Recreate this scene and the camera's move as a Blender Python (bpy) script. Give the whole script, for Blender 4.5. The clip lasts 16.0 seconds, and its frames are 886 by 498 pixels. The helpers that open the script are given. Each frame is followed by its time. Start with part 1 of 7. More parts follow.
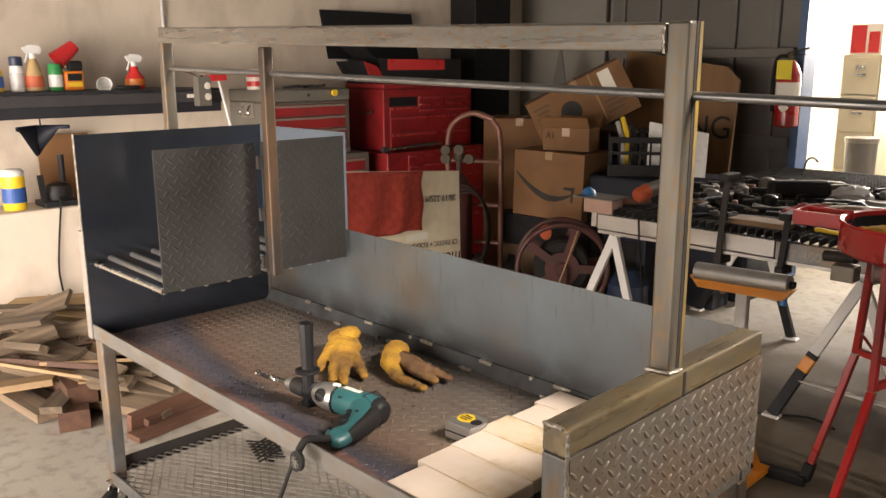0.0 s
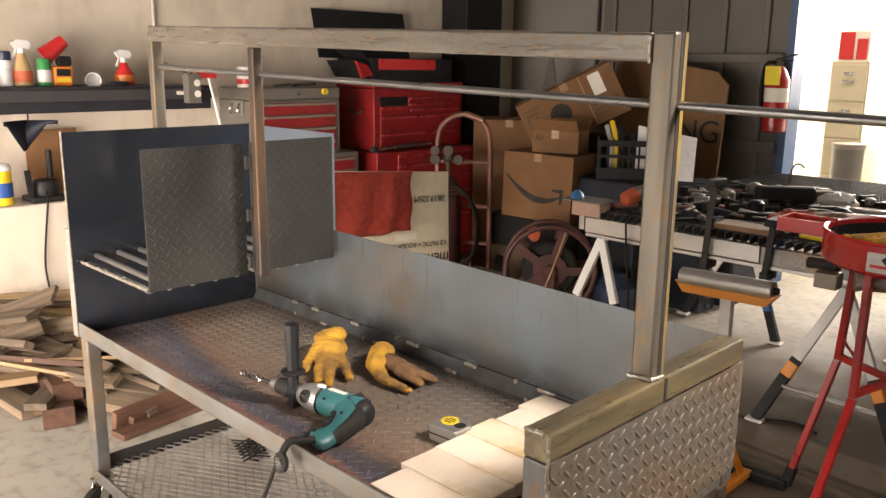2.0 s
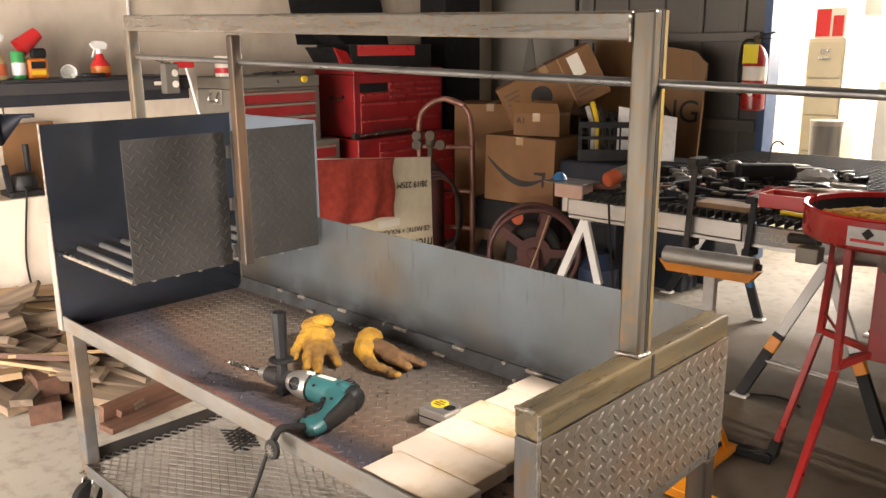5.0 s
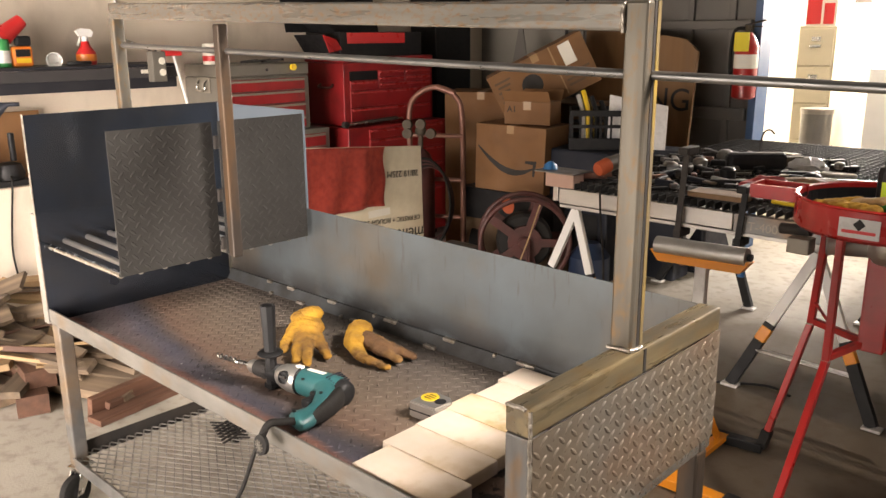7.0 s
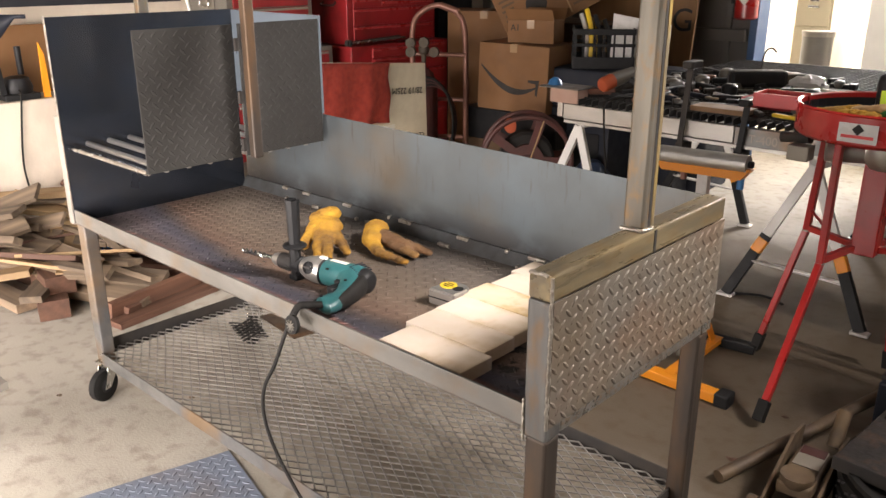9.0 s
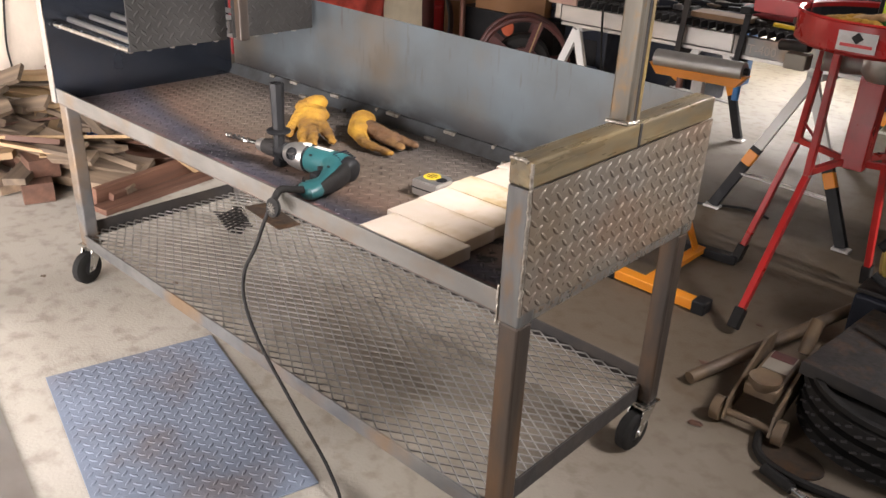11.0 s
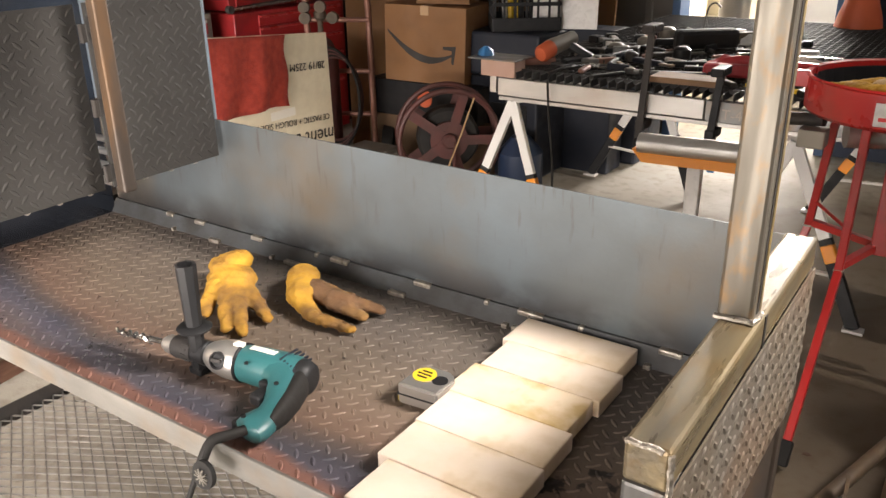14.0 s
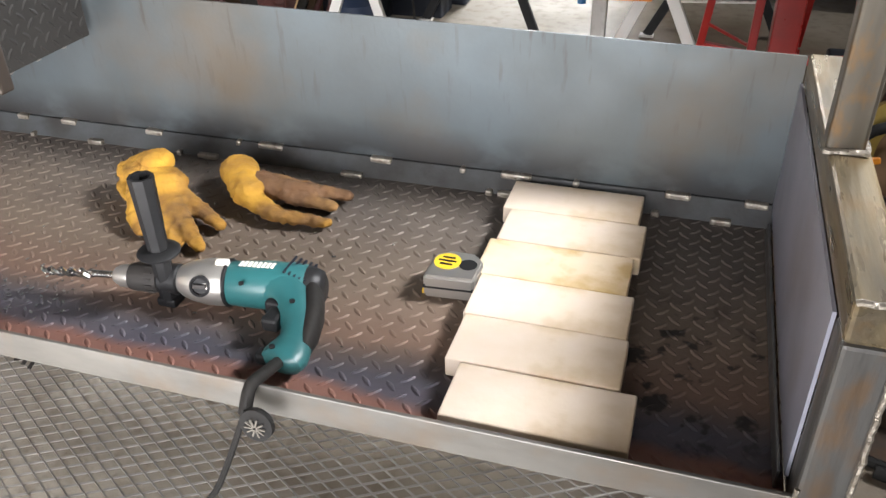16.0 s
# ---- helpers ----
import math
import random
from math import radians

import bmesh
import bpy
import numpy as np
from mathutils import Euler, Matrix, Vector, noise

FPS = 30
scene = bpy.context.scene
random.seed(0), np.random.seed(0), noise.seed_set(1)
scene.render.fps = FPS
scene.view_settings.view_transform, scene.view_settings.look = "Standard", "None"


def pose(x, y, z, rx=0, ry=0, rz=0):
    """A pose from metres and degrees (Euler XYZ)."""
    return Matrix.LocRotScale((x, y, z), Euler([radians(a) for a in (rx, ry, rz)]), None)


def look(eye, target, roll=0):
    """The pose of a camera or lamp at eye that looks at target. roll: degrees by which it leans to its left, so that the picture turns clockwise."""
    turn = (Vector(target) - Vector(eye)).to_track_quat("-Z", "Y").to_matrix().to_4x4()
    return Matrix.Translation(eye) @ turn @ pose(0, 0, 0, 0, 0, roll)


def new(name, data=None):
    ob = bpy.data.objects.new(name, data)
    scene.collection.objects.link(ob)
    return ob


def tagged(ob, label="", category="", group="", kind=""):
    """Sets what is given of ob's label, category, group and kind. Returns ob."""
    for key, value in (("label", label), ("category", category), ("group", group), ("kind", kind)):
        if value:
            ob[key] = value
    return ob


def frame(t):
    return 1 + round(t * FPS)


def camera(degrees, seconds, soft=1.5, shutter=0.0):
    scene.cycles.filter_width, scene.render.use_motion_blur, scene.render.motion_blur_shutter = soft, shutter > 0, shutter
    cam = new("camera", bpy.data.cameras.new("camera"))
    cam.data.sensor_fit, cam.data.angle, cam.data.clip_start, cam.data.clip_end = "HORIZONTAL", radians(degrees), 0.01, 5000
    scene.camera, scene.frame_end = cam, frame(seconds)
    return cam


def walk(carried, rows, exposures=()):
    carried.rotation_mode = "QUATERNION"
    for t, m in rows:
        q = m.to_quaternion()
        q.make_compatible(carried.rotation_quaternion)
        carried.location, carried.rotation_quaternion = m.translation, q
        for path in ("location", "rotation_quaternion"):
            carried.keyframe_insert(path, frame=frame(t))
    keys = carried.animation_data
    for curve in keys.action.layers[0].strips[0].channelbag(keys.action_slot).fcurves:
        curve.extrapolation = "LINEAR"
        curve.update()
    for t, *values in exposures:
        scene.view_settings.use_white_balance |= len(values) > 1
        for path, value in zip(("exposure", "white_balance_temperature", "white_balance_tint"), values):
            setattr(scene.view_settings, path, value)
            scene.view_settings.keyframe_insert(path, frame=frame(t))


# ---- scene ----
cam = camera(57.0, 16.0)
PATH = [
    (0, (0.727, -0.922, 1.46), (-0.668, 0.442, 1.019), -0.2),
    (0.5, (0.731, -0.914, 1.456), (-0.652, 0.462, 1.016), -0.6),
    (1, (0.732, -0.917, 1.466), (-0.651, 0.458, 1.023), -0.4),
    (1.5, (0.736, -0.92, 1.473), (-0.644, 0.459, 1.032), 0.9),
    (2, (0.737, -0.921, 1.473), (-0.639, 0.46, 1.029), 0.7),
    (2.5, (0.74, -0.924, 1.473), (-0.631, 0.459, 1.021), 0.3),
    (3, (0.739, -0.918, 1.473), (-0.627, 0.47, 1.016), -0.0),
    (3.5, (0.738, -0.914, 1.475), (-0.618, 0.482, 1.014), -0.3),
    (4, (0.741, -0.921, 1.473), (-0.609, 0.478, 1.005), -0.4),
    (6.5, (0.724, -0.93, 1.465), (-0.601, 0.484, 0.969), -0.4),
    (7, (0.723, -0.912, 1.475), (-0.597, 0.502, 0.968), -0.4),
    (7.5, (0.727, -0.867, 1.476), (-0.603, 0.537, 0.965), -0.6),
    (8, (0.766, -0.944, 1.476), (-0.553, 0.468, 0.96), -0.7),
    (8.5, (0.758, -1.008, 1.443), (-0.548, 0.408, 0.904), -0.9),
    (9, (0.759, -1.039, 1.413), (-0.517, 0.351, 0.749), 0.0),
    (9.5, (0.774, -1.048, 1.396), (-0.472, 0.317, 0.634), 1.5),
    (10, (0.787, -1.06, 1.366), (-0.441, 0.299, 0.563), 2.6),
    (10.2, (0.793, -1.068, 1.351), (-0.408, 0.275, 0.485), 2.7),
    (12.3, (0.729, -0.833, 1.428), (-0.485, 0.526, 0.605), 2.2),
    (12.5, (0.71, -0.791, 1.437), (-0.52, 0.584, 0.665), 1.5),
    (13, (0.569, -0.73, 1.449), (-0.661, 0.689, 0.761), 0.2),
    (13.5, (0.405, -0.714, 1.462), (-0.689, 0.811, 0.772), 0.5),
    (14, (0.234, -0.647, 1.405), (-0.813, 0.875, 0.639), -0.9),
    (14.5, (0.079, -0.688, 1.409), (-0.881, 0.793, 0.468), -4.1),
    (15, (-0.017, -0.751, 1.386), (-0.651, 0.833, 0.343), -3.6),
    (15.5, (-0.075, -0.766, 1.385), (-0.591, 0.822, 0.283), -1.9),
    (16, (-0.164, -0.655, 1.362), (-0.689, 0.94, 0.276), -1.6),
]
walk(cam, [(t, look(eye, target, roll)) for t, eye, target, roll in PATH],
     ((0, -0.64, 6900, 17), (3.5, -0.27, 6850, 17), (7, -0.27, 6900, 17), (8, -0.66, 6950, 17), (8.5, -0.38, 6750, 17), (9, -0.3, 6500, 17), (10, -0.3, 6250, 18), (12.5, -0.35, 6150, 17), (13.4, 0.08, 6800, 19), (14.4, -0.13, 6350, 13), (15, -0.12, 6250, 13), (16, -0.2, 5900, 12)))


# ---- light ----
world = bpy.data.worlds.new("sky")
scene.world = world
world.use_nodes = True
wn = world.node_tree
sky = wn.nodes.new("ShaderNodeTexSky")
sky.sky_type = "NISHITA"
sky.sun_disc = False
sky.sun_elevation, sky.sun_rotation = radians(10), radians(95)
wn.nodes["Background"].inputs["Strength"].default_value = 0.08
wn.links.new(sky.outputs[0], wn.nodes["Background"].inputs["Color"])
sun = new("sun", bpy.data.lights.new("sun", "SUN"))
sun.data.energy, sun.data.angle, sun.data.color = 5.0, radians(0.6), (1.0, 0.93, 0.82)
sun.matrix_basis = look((8.8, 3.1, 1.76), (-1.0, 3.95, 0))


def opening_light(name, eye, target, w, h, watts, colour, spread=180):
    lamp = new(name, bpy.data.lights.new(name, "AREA"))
    lamp.data.shape, lamp.data.size, lamp.data.size_y = "RECTANGLE", w, h
    lamp.data.energy, lamp.data.color = watts, colour
    lamp.data.spread = radians(spread)
    lamp.matrix_basis = look(eye, target)
    return lamp


opening_light("daylight_south", (-1.75, -2.15, 0.80), (-2.75, 0.2, 0.60), 3.7, 1.5, 190, (1.0, 0.935, 0.85), 110)
opening_light("daylight_east", (3.45, 3.0, 0.5), (0.0, 3.2, 0.4), 2.4, 0.9, 14, (1.0, 0.95, 0.86))
opening_light("daylight_rooflight", (2.25, 1.35, 3.28), (-0.85, 0.18, 0.6), 0.9, 0.8, 40, (1.0, 0.95, 0.87), 54)
# unseen high window, added so that the end rail's top reflects something bright
opening_light("daylight_clerestory", (0.8, 4.66, 2.75), (0.4, 0.5, 0.9), 2.6, 0.75, 32, (1.0, 0.96, 0.88))
opening_light("daylight_office", (-1.0, 7.6, 2.2), (-1.2, 5.6, 0.8), 1.6, 0.8, 620, (1.0, 0.97, 0.9))


# ---- materials ----
def material(name, colour, rough=0.6, metal=0.0, second=None, scale=6.0, amount=0.5, bump=0.1, bump_scale=60.0, stain=None, stain_scale=2.0,
             stain_amount=0.5, coat=0.0, vary=0.0, stretch=(1, 1, 1), stain_stretch=(1, 1, 1)):
    """Two colours mixed by noise, a third for stains, fine relief, and a change of value from object to object."""
    m = bpy.data.materials.new(name)
    m.use_nodes = True
    t = m.node_tree
    b = t.nodes["Principled BSDF"]
    b.inputs["Roughness"].default_value, b.inputs["Metallic"].default_value = rough, metal
    b.inputs["Coat Weight"].default_value = coat
    co = t.nodes.new("ShaderNodeTexCoord").outputs["Object"]

    def mapped(s):
        mp = t.nodes.new("ShaderNodeMapping")
        mp.inputs["Scale"].default_value = s
        t.links.new(co, mp.inputs[0])
        return mp.outputs[0]

    def noisy(scale, s, detail=6.0):
        n = t.nodes.new("ShaderNodeTexNoise")
        n.inputs["Scale"].default_value, n.inputs["Detail"].default_value = scale, detail
        t.links.new(mapped(s), n.inputs["Vector"])
        return n.outputs[0]

    def ramp(v, lo, hi):
        r = t.nodes.new("ShaderNodeMapRange")
        r.inputs[1].default_value, r.inputs[2].default_value = lo, hi
        t.links.new(v, r.inputs[0])
        return r.outputs[0]

    def mix(f, a, c):
        x = t.nodes.new("ShaderNodeMix")
        x.data_type = "RGBA"
        t.links.new(f, x.inputs[0])
        for i, v in ((6, a), (7, c)):
            if isinstance(v, tuple):
                x.inputs[i].default_value = (*v, 1)
            else:
                t.links.new(v, x.inputs[i])
        return x.outputs[2]

    def times(v, k):
        x = t.nodes.new("ShaderNodeMath")
        x.operation = "MULTIPLY"
        x.inputs[1].default_value = k
        t.links.new(v, x.inputs[0])
        return x.outputs[0]

    second = second or tuple(c * 0.8 for c in colour)
    out = mix(times(ramp(noisy(scale, stretch), 0.35, 0.65), amount), colour, second)
    if stain:
        mask = ramp(noisy(stain_scale, stain_stretch, 8.0), 0.5, 0.68)
        out = mix(times(mask, stain_amount), out, stain)
    if vary:
        info = t.nodes.new("ShaderNodeObjectInfo")
        hsv = t.nodes.new("ShaderNodeHueSaturation")
        t.links.new(out, hsv.inputs["Color"])
        t.links.new(ramp(info.outputs["Random"], 0.0, 1.0), hsv.inputs["Value"])
        r = hsv.inputs["Value"].links[0].from_node
        r.inputs[3].default_value, r.inputs[4].default_value = 1 - vary, 1 + vary
        out = hsv.outputs[0]
    t.links.new(out, b.inputs["Base Color"])
    rr = ramp(noisy(scale * 2.3, stretch), 0.3, 0.7)
    r = rr.node
    r.inputs[3].default_value, r.inputs[4].default_value = max(0.03, rough - 0.1), min(1, rough + 0.1)
    t.links.new(rr, b.inputs["Roughness"])
    if bump:
        bp = t.nodes.new("ShaderNodeBump")
        bp.inputs["Strength"].default_value, bp.inputs["Distance"].default_value = bump, 0.004
        t.links.new(noisy(bump_scale, stretch), bp.inputs["Height"])
        t.links.new(bp.outputs[0], b.inputs["Normal"])
    return m


M = dict(
    steel=material("mill_steel", (0.21, 0.205, 0.195), 0.42, 0.65, (0.15, 0.15, 0.15), 16, 0.9, 0.12, 90, (0.30, 0.17, 0.06), 5, 0.55, stretch=(0.6, 1, 1)),
    tube=material("raw_steel_tube", (0.27, 0.255, 0.225), 0.32, 0.65, (0.20, 0.185, 0.16), 26, 0.8, 0.04, 190, (0.27, 0.13, 0.04), 120, 0.6, stretch=(0.10, 1, 1), stain_stretch=(0.45, 1, 1)),
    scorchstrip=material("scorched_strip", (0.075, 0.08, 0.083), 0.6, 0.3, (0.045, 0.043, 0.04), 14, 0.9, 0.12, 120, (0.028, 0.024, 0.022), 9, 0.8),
    posttube=material("scuffed_upright_tube", (0.185, 0.168, 0.135), 0.42, 0.5, (0.115, 0.10, 0.078), 30, 0.85, 0.04, 170, (0.24, 0.13, 0.04), 60, 0.55, stretch=(1, 1, 0.12), stain_stretch=(1, 1, 0.5)),
    rodsteel=material("dull_round_bar", (0.30, 0.295, 0.285), 0.36, 0.85, (0.20, 0.195, 0.185), 30, 0.7, 0.05, 120, stretch=(0.3, 1, 1)),
    paletube=material("pale_scuffed_tube", (0.27, 0.212, 0.118), 0.33, 0.5, (0.125, 0.105, 0.075), 30, 0.9, 0.18, 130, (0.19, 0.115, 0.04), 40, 0.5, stretch=(1, 0.12, 1), stain_stretch=(1, 0.4, 1)),
    greytube=material("blue_grey_tube", (0.15, 0.148, 0.142), 0.42, 0.5, (0.10, 0.096, 0.09), 30, 0.85, 0.15, 130, (0.19, 0.105, 0.04), 34, 0.55, stretch=(1, 1, 0.14), stain_stretch=(1, 1, 0.4)),
    scorched=material("black_speckled_plate", (0.022, 0.02, 0.019), 0.5, 0.4, (0.04, 0.033, 0.028), 22, 0.9, 0.3, 90, (0.12, 0.065, 0.03), 26, 0.5),
    amberplastic=material("amber_guard", (0.42, 0.30, 0.07), 0.4, 0, (0.30, 0.21, 0.05), 9, 0.7, 0.05),
    rusty=material("rusty_steel", (0.085, 0.06, 0.042), 0.5, 0.5, (0.045, 0.038, 0.033), 16, 0.9, 0.15, 80, (0.17, 0.085, 0.03), 12, 0.5, stretch=(1, 1, 0.15), stain_stretch=(1, 1, 0.3)),
    bluesheet=material("blued_steel_sheet", (0.175, 0.20, 0.215), 0.42, 0.6, (0.125, 0.135, 0.135), 3, 0.8, 0.06, 120),
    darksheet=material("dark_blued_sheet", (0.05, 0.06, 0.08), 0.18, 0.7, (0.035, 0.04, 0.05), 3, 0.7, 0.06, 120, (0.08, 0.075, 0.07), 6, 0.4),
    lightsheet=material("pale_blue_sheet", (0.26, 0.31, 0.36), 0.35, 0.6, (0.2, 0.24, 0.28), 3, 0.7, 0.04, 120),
    plate=material("diamond_plate", (0.155, 0.118, 0.08), 0.6, 0.35, (0.13, 0.115, 0.095), 6, 0.8, 0.12, 130, (0.16, 0.095, 0.06), 5, 0.5),
    doorplate=material("dark_diamond_plate", (0.042, 0.040, 0.037), 0.66, 0.25, (0.030, 0.028, 0.026), 5, 0.8, 0.15, 160),
    matplate=material("blue_grey_diamond_plate", (0.20, 0.235, 0.30), 0.66, 0.15, (0.16, 0.185, 0.235), 6, 0.8, 0.12, 130, (0.16, 0.12, 0.10), 5, 0.5),
    mesh=material("expanded_steel", (0.42, 0.405, 0.38), 0.38, 0.7, (0.24, 0.225, 0.205), 5, 0.8, 0.1, 100),
    bead=material("weld_bead", (0.45, 0.41, 0.35), 0.36, 0.7, (0.16, 0.13, 0.10), 60, 0.7, 0.5, 250),
    railsteel=material("bright_ground_angle", (0.22, 0.21, 0.19), 0.42, 0.5, (0.15, 0.143, 0.13), 14, 0.9, 0.15, 120, (0.20, 0.13, 0.07), 9, 0.5, stretch=(0.4, 1, 1)),
    endsheet=material("lavender_blued_sheet", (0.33, 0.335, 0.40), 0.42, 0.25, (0.25, 0.25, 0.30), 3, 0.8, 0.05, 120, (0.20, 0.16, 0.14), 5, 0.5),
    chrome=material("bright_steel", (0.62, 0.62, 0.60), 0.22, 1.0, (0.5, 0.5, 0.48), 20, 0.5, 0.03, 100),
    brick=material("fire_brick", (0.72, 0.61, 0.50), 0.88, 0, (0.67, 0.54, 0.375), 14, 0.6, 0.14, 70, (0.48, 0.33, 0.15), 13, 0.45, vary=0.06),
    brickstained=material("stained_fire_brick", (0.72, 0.60, 0.45), 0.88, 0, (0.64, 0.48, 0.27), 9, 0.9, 0.14, 70, (0.46, 0.30, 0.10), 16, 0.7),
    plaster=material("painted_wall", (0.73, 0.635, 0.52), 0.7, 0, (0.62, 0.53, 0.42), 2.2, 0.85, 0.25, 55, (0.36, 0.29, 0.22), 3.4, 0.4, stain_stretch=(1, 1.3, 0.75)),
    metalwall=material("grey_metal_wall", (0.135, 0.125, 0.11), 0.5, 0.2, (0.11, 0.10, 0.09), 2, 0.6, 0.05, 40, (0.10, 0.08, 0.065), 3, 0.3),
    ceiling=material("ceiling_board", (0.16, 0.15, 0.135), 0.8),
    navy=material("navy_paint", (0.02, 0.035, 0.075), 0.45, 0, None, 4, 0.5, 0.03),
    bluepaint=material("blue_jamb_paint", (0.06, 0.12, 0.24), 0.45, 0, None, 4, 0.5, 0.03),
    office=material("office_wall", (0.80, 0.76, 0.68), 0.7),
    black=material("black_plastic", (0.012, 0.012, 0.013), 0.5, 0, (0.02, 0.02, 0.02), 15, 0.6, 0.12, 120),
    rubber=material("black_rubber", (0.012, 0.0115, 0.011), 0.7, 0, (0.022, 0.02, 0.018), 8, 0.7, 0.15, 120),
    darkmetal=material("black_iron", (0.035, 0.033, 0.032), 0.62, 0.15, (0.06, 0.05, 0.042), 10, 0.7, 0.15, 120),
    shelf=material("black_shelf_board", (0.022, 0.022, 0.027), 0.4, 0, (0.035, 0.035, 0.04), 6, 0.7, 0.03),
    red=material("red_paint", (0.42, 0.018, 0.015), 0.34, 0, (0.34, 0.015, 0.013), 5, 0.6, 0.03, 60, (0.12, 0.02, 0.015), 9, 0.4, coat=0.25),
    chestred=material("tool_chest_red", (0.31, 0.018, 0.02), 0.38, 0, (0.19, 0.012, 0.013), 5, 0.6, 0.03, 60, (0.10, 0.015, 0.012), 5, 0.4, coat=0.2),
    chestpull=material("worn_red_pull", (0.44, 0.055, 0.05), 0.3, 0.1, (0.34, 0.03, 0.03), 9, 0.7, 0.05, 80),
    greypaint=material("grey_chest_paint", (0.17, 0.155, 0.13), 0.45, 0.1, (0.13, 0.12, 0.10), 6, 0.6, 0.05, 60),
    orange=material("orange_paint", (0.85, 0.30, 0.015), 0.4, 0, (0.75, 0.25, 0.01), 6, 0.5, 0.04, 60),
    yellow=material("yellow_plastic", (0.85, 0.58, 0.03), 0.4, 0, (0.78, 0.5, 0.02), 8, 0.5, 0.03),
    leather=material("yellow_work_leather", (0.46, 0.25, 0.022), 0.88, 0, (0.28, 0.14, 0.02), 18, 0.95, 0.9, 60, (0.10, 0.05, 0.022), 13, 0.8),
    brownleather=material("soiled_leather", (0.15, 0.075, 0.03), 0.85, 0, (0.08, 0.042, 0.02), 16, 0.9, 0.4, 90, (0.36, 0.19, 0.04), 12, 0.5),
    teal=material("teal_plastic", (0.028, 0.125, 0.13), 0.4, 0, (0.022, 0.095, 0.10), 12, 0.6, 0.06, 160),
    alu=material("cast_aluminium", (0.62, 0.60, 0.56), 0.38, 0.85, (0.45, 0.43, 0.40), 14, 0.6, 0.1, 120),
    channel=material("aluminium_channel", (0.48, 0.46, 0.43), 0.38, 0.8, (0.34, 0.33, 0.31), 8, 0.7, 0.06, 90, (0.28, 0.18, 0.11), 4, 0.35, stretch=(0.3, 1, 1)),
    carton=material("cardboard", (0.205, 0.10, 0.038), 0.8, 0, (0.165, 0.08, 0.031), 4, 0.6, 0.06, 50, (0.13, 0.065, 0.028), 6, 0.4, vary=0.12),
    ink=material("dark_ink", (0.02, 0.017, 0.014), 0.7),
    board=material("cement_board", (0.74, 0.66, 0.49), 0.8, 0, (0.66, 0.58, 0.42), 25, 0.6, 0.12, 120, (0.38, 0.3, 0.2), 3, 0.3),
    towel=material("red_shop_towel", (0.36, 0.042, 0.022), 0.95, 0, (0.23, 0.022, 0.013), 26, 0.8, 0.9, 160),
    white=material("white_plastic", (0.78, 0.77, 0.74), 0.4, 0, None, 6, 0.3, 0.02),
    paper=material("paper_label", (0.80, 0.76, 0.66), 0.7, 0, None, 6, 0.3, 0.02),
    putty=material("putty_paint", (0.68, 0.60, 0.42), 0.45, 0, None, 4, 0.4, 0.02),
    bluelabel=material("blue_label", (0.03, 0.10, 0.35), 0.5),
    green=material("green_plastic", (0.03, 0.25, 0.07), 0.4),
    hivis=material("hi_vis_yellow", (0.62, 0.80, 0.02), 0.6),
    clear=material("hazy_plastic", (0.62, 0.60, 0.57), 0.3, 0, (0.5, 0.48, 0.45), 20, 0.6, 0.1),
    rose=material("copper_brown_pipe", (0.22, 0.10, 0.07), 0.5, 0.3, (0.15, 0.07, 0.05), 9, 0.7, 0.08),
    oldred=material("faded_red_iron", (0.085, 0.024, 0.02), 0.6, 0.1, (0.05, 0.022, 0.018), 9, 0.8, 0.12),
    slat=material("black_slat", (0.026, 0.025, 0.025), 0.6, 0.15, (0.05, 0.045, 0.04), 12, 0.6, 0.1, 120),
    ochre=material("streaked_yellow_paint", (0.44, 0.29, 0.05), 0.45, 0.3, (0.16, 0.13, 0.09), 18, 0.95, 0.1, 90, (0.12, 0.09, 0.06), 10, 0.6, stretch=(1, 1, 0.25)),
    oldgrease=material("greasy_rust", (0.17, 0.115, 0.065), 0.6, 0.3, (0.08, 0.06, 0.045), 12, 0.8, 0.2, 90),
    orangered=material("orange_red_print", (0.55, 0.11, 0.04), 0.55),
    greyedge=material("grey_black_edge", (0.06, 0.055, 0.055), 0.45, 0, (0.04, 0.04, 0.042), 5, 0.6, 0.04),
    greylight=material("grey_metal_pull", (0.30, 0.27, 0.22), 0.45, 0.3),
    amberclear=material("amber_liquid", (0.50, 0.34, 0.16), 0.3, 0, (0.42, 0.28, 0.14), 8, 0.5, 0.02),
    navyblack=material("blue_black_plastic", (0.014, 0.017, 0.026), 0.5, 0, (0.022, 0.024, 0.03), 8, 0.6, 0.05),
    brass=material("dull_brass", (0.06, 0.046, 0.032), 0.75, 0.0, (0.11, 0.085, 0.055), 14, 0.6, 0.08),
    tapebrown=material("brown_packing_tape", (0.33, 0.20, 0.09), 0.4, 0, None, 8, 0.4, 0.02),
    darkcarton=material("dark_cardboard", (0.12, 0.07, 0.035), 0.8, 0, (0.08, 0.05, 0.03), 4, 0.6, 0.06),
    panelwood=material("brown_wood_panel", (0.20, 0.10, 0.035), 0.6, 0, (0.15, 0.075, 0.026), 4, 0.8, 0.08, 60, stretch=(3, 1, 0.3)),
    tanleather=material("tan_leather", (0.50, 0.33, 0.16), 0.8, 0, (0.40, 0.25, 0.11), 14, 0.7, 0.3, 90),
    tanbrown=material("brown_leather", (0.24, 0.14, 0.07), 0.75, 0, (0.17, 0.10, 0.05), 10, 0.7, 0.2, 90),
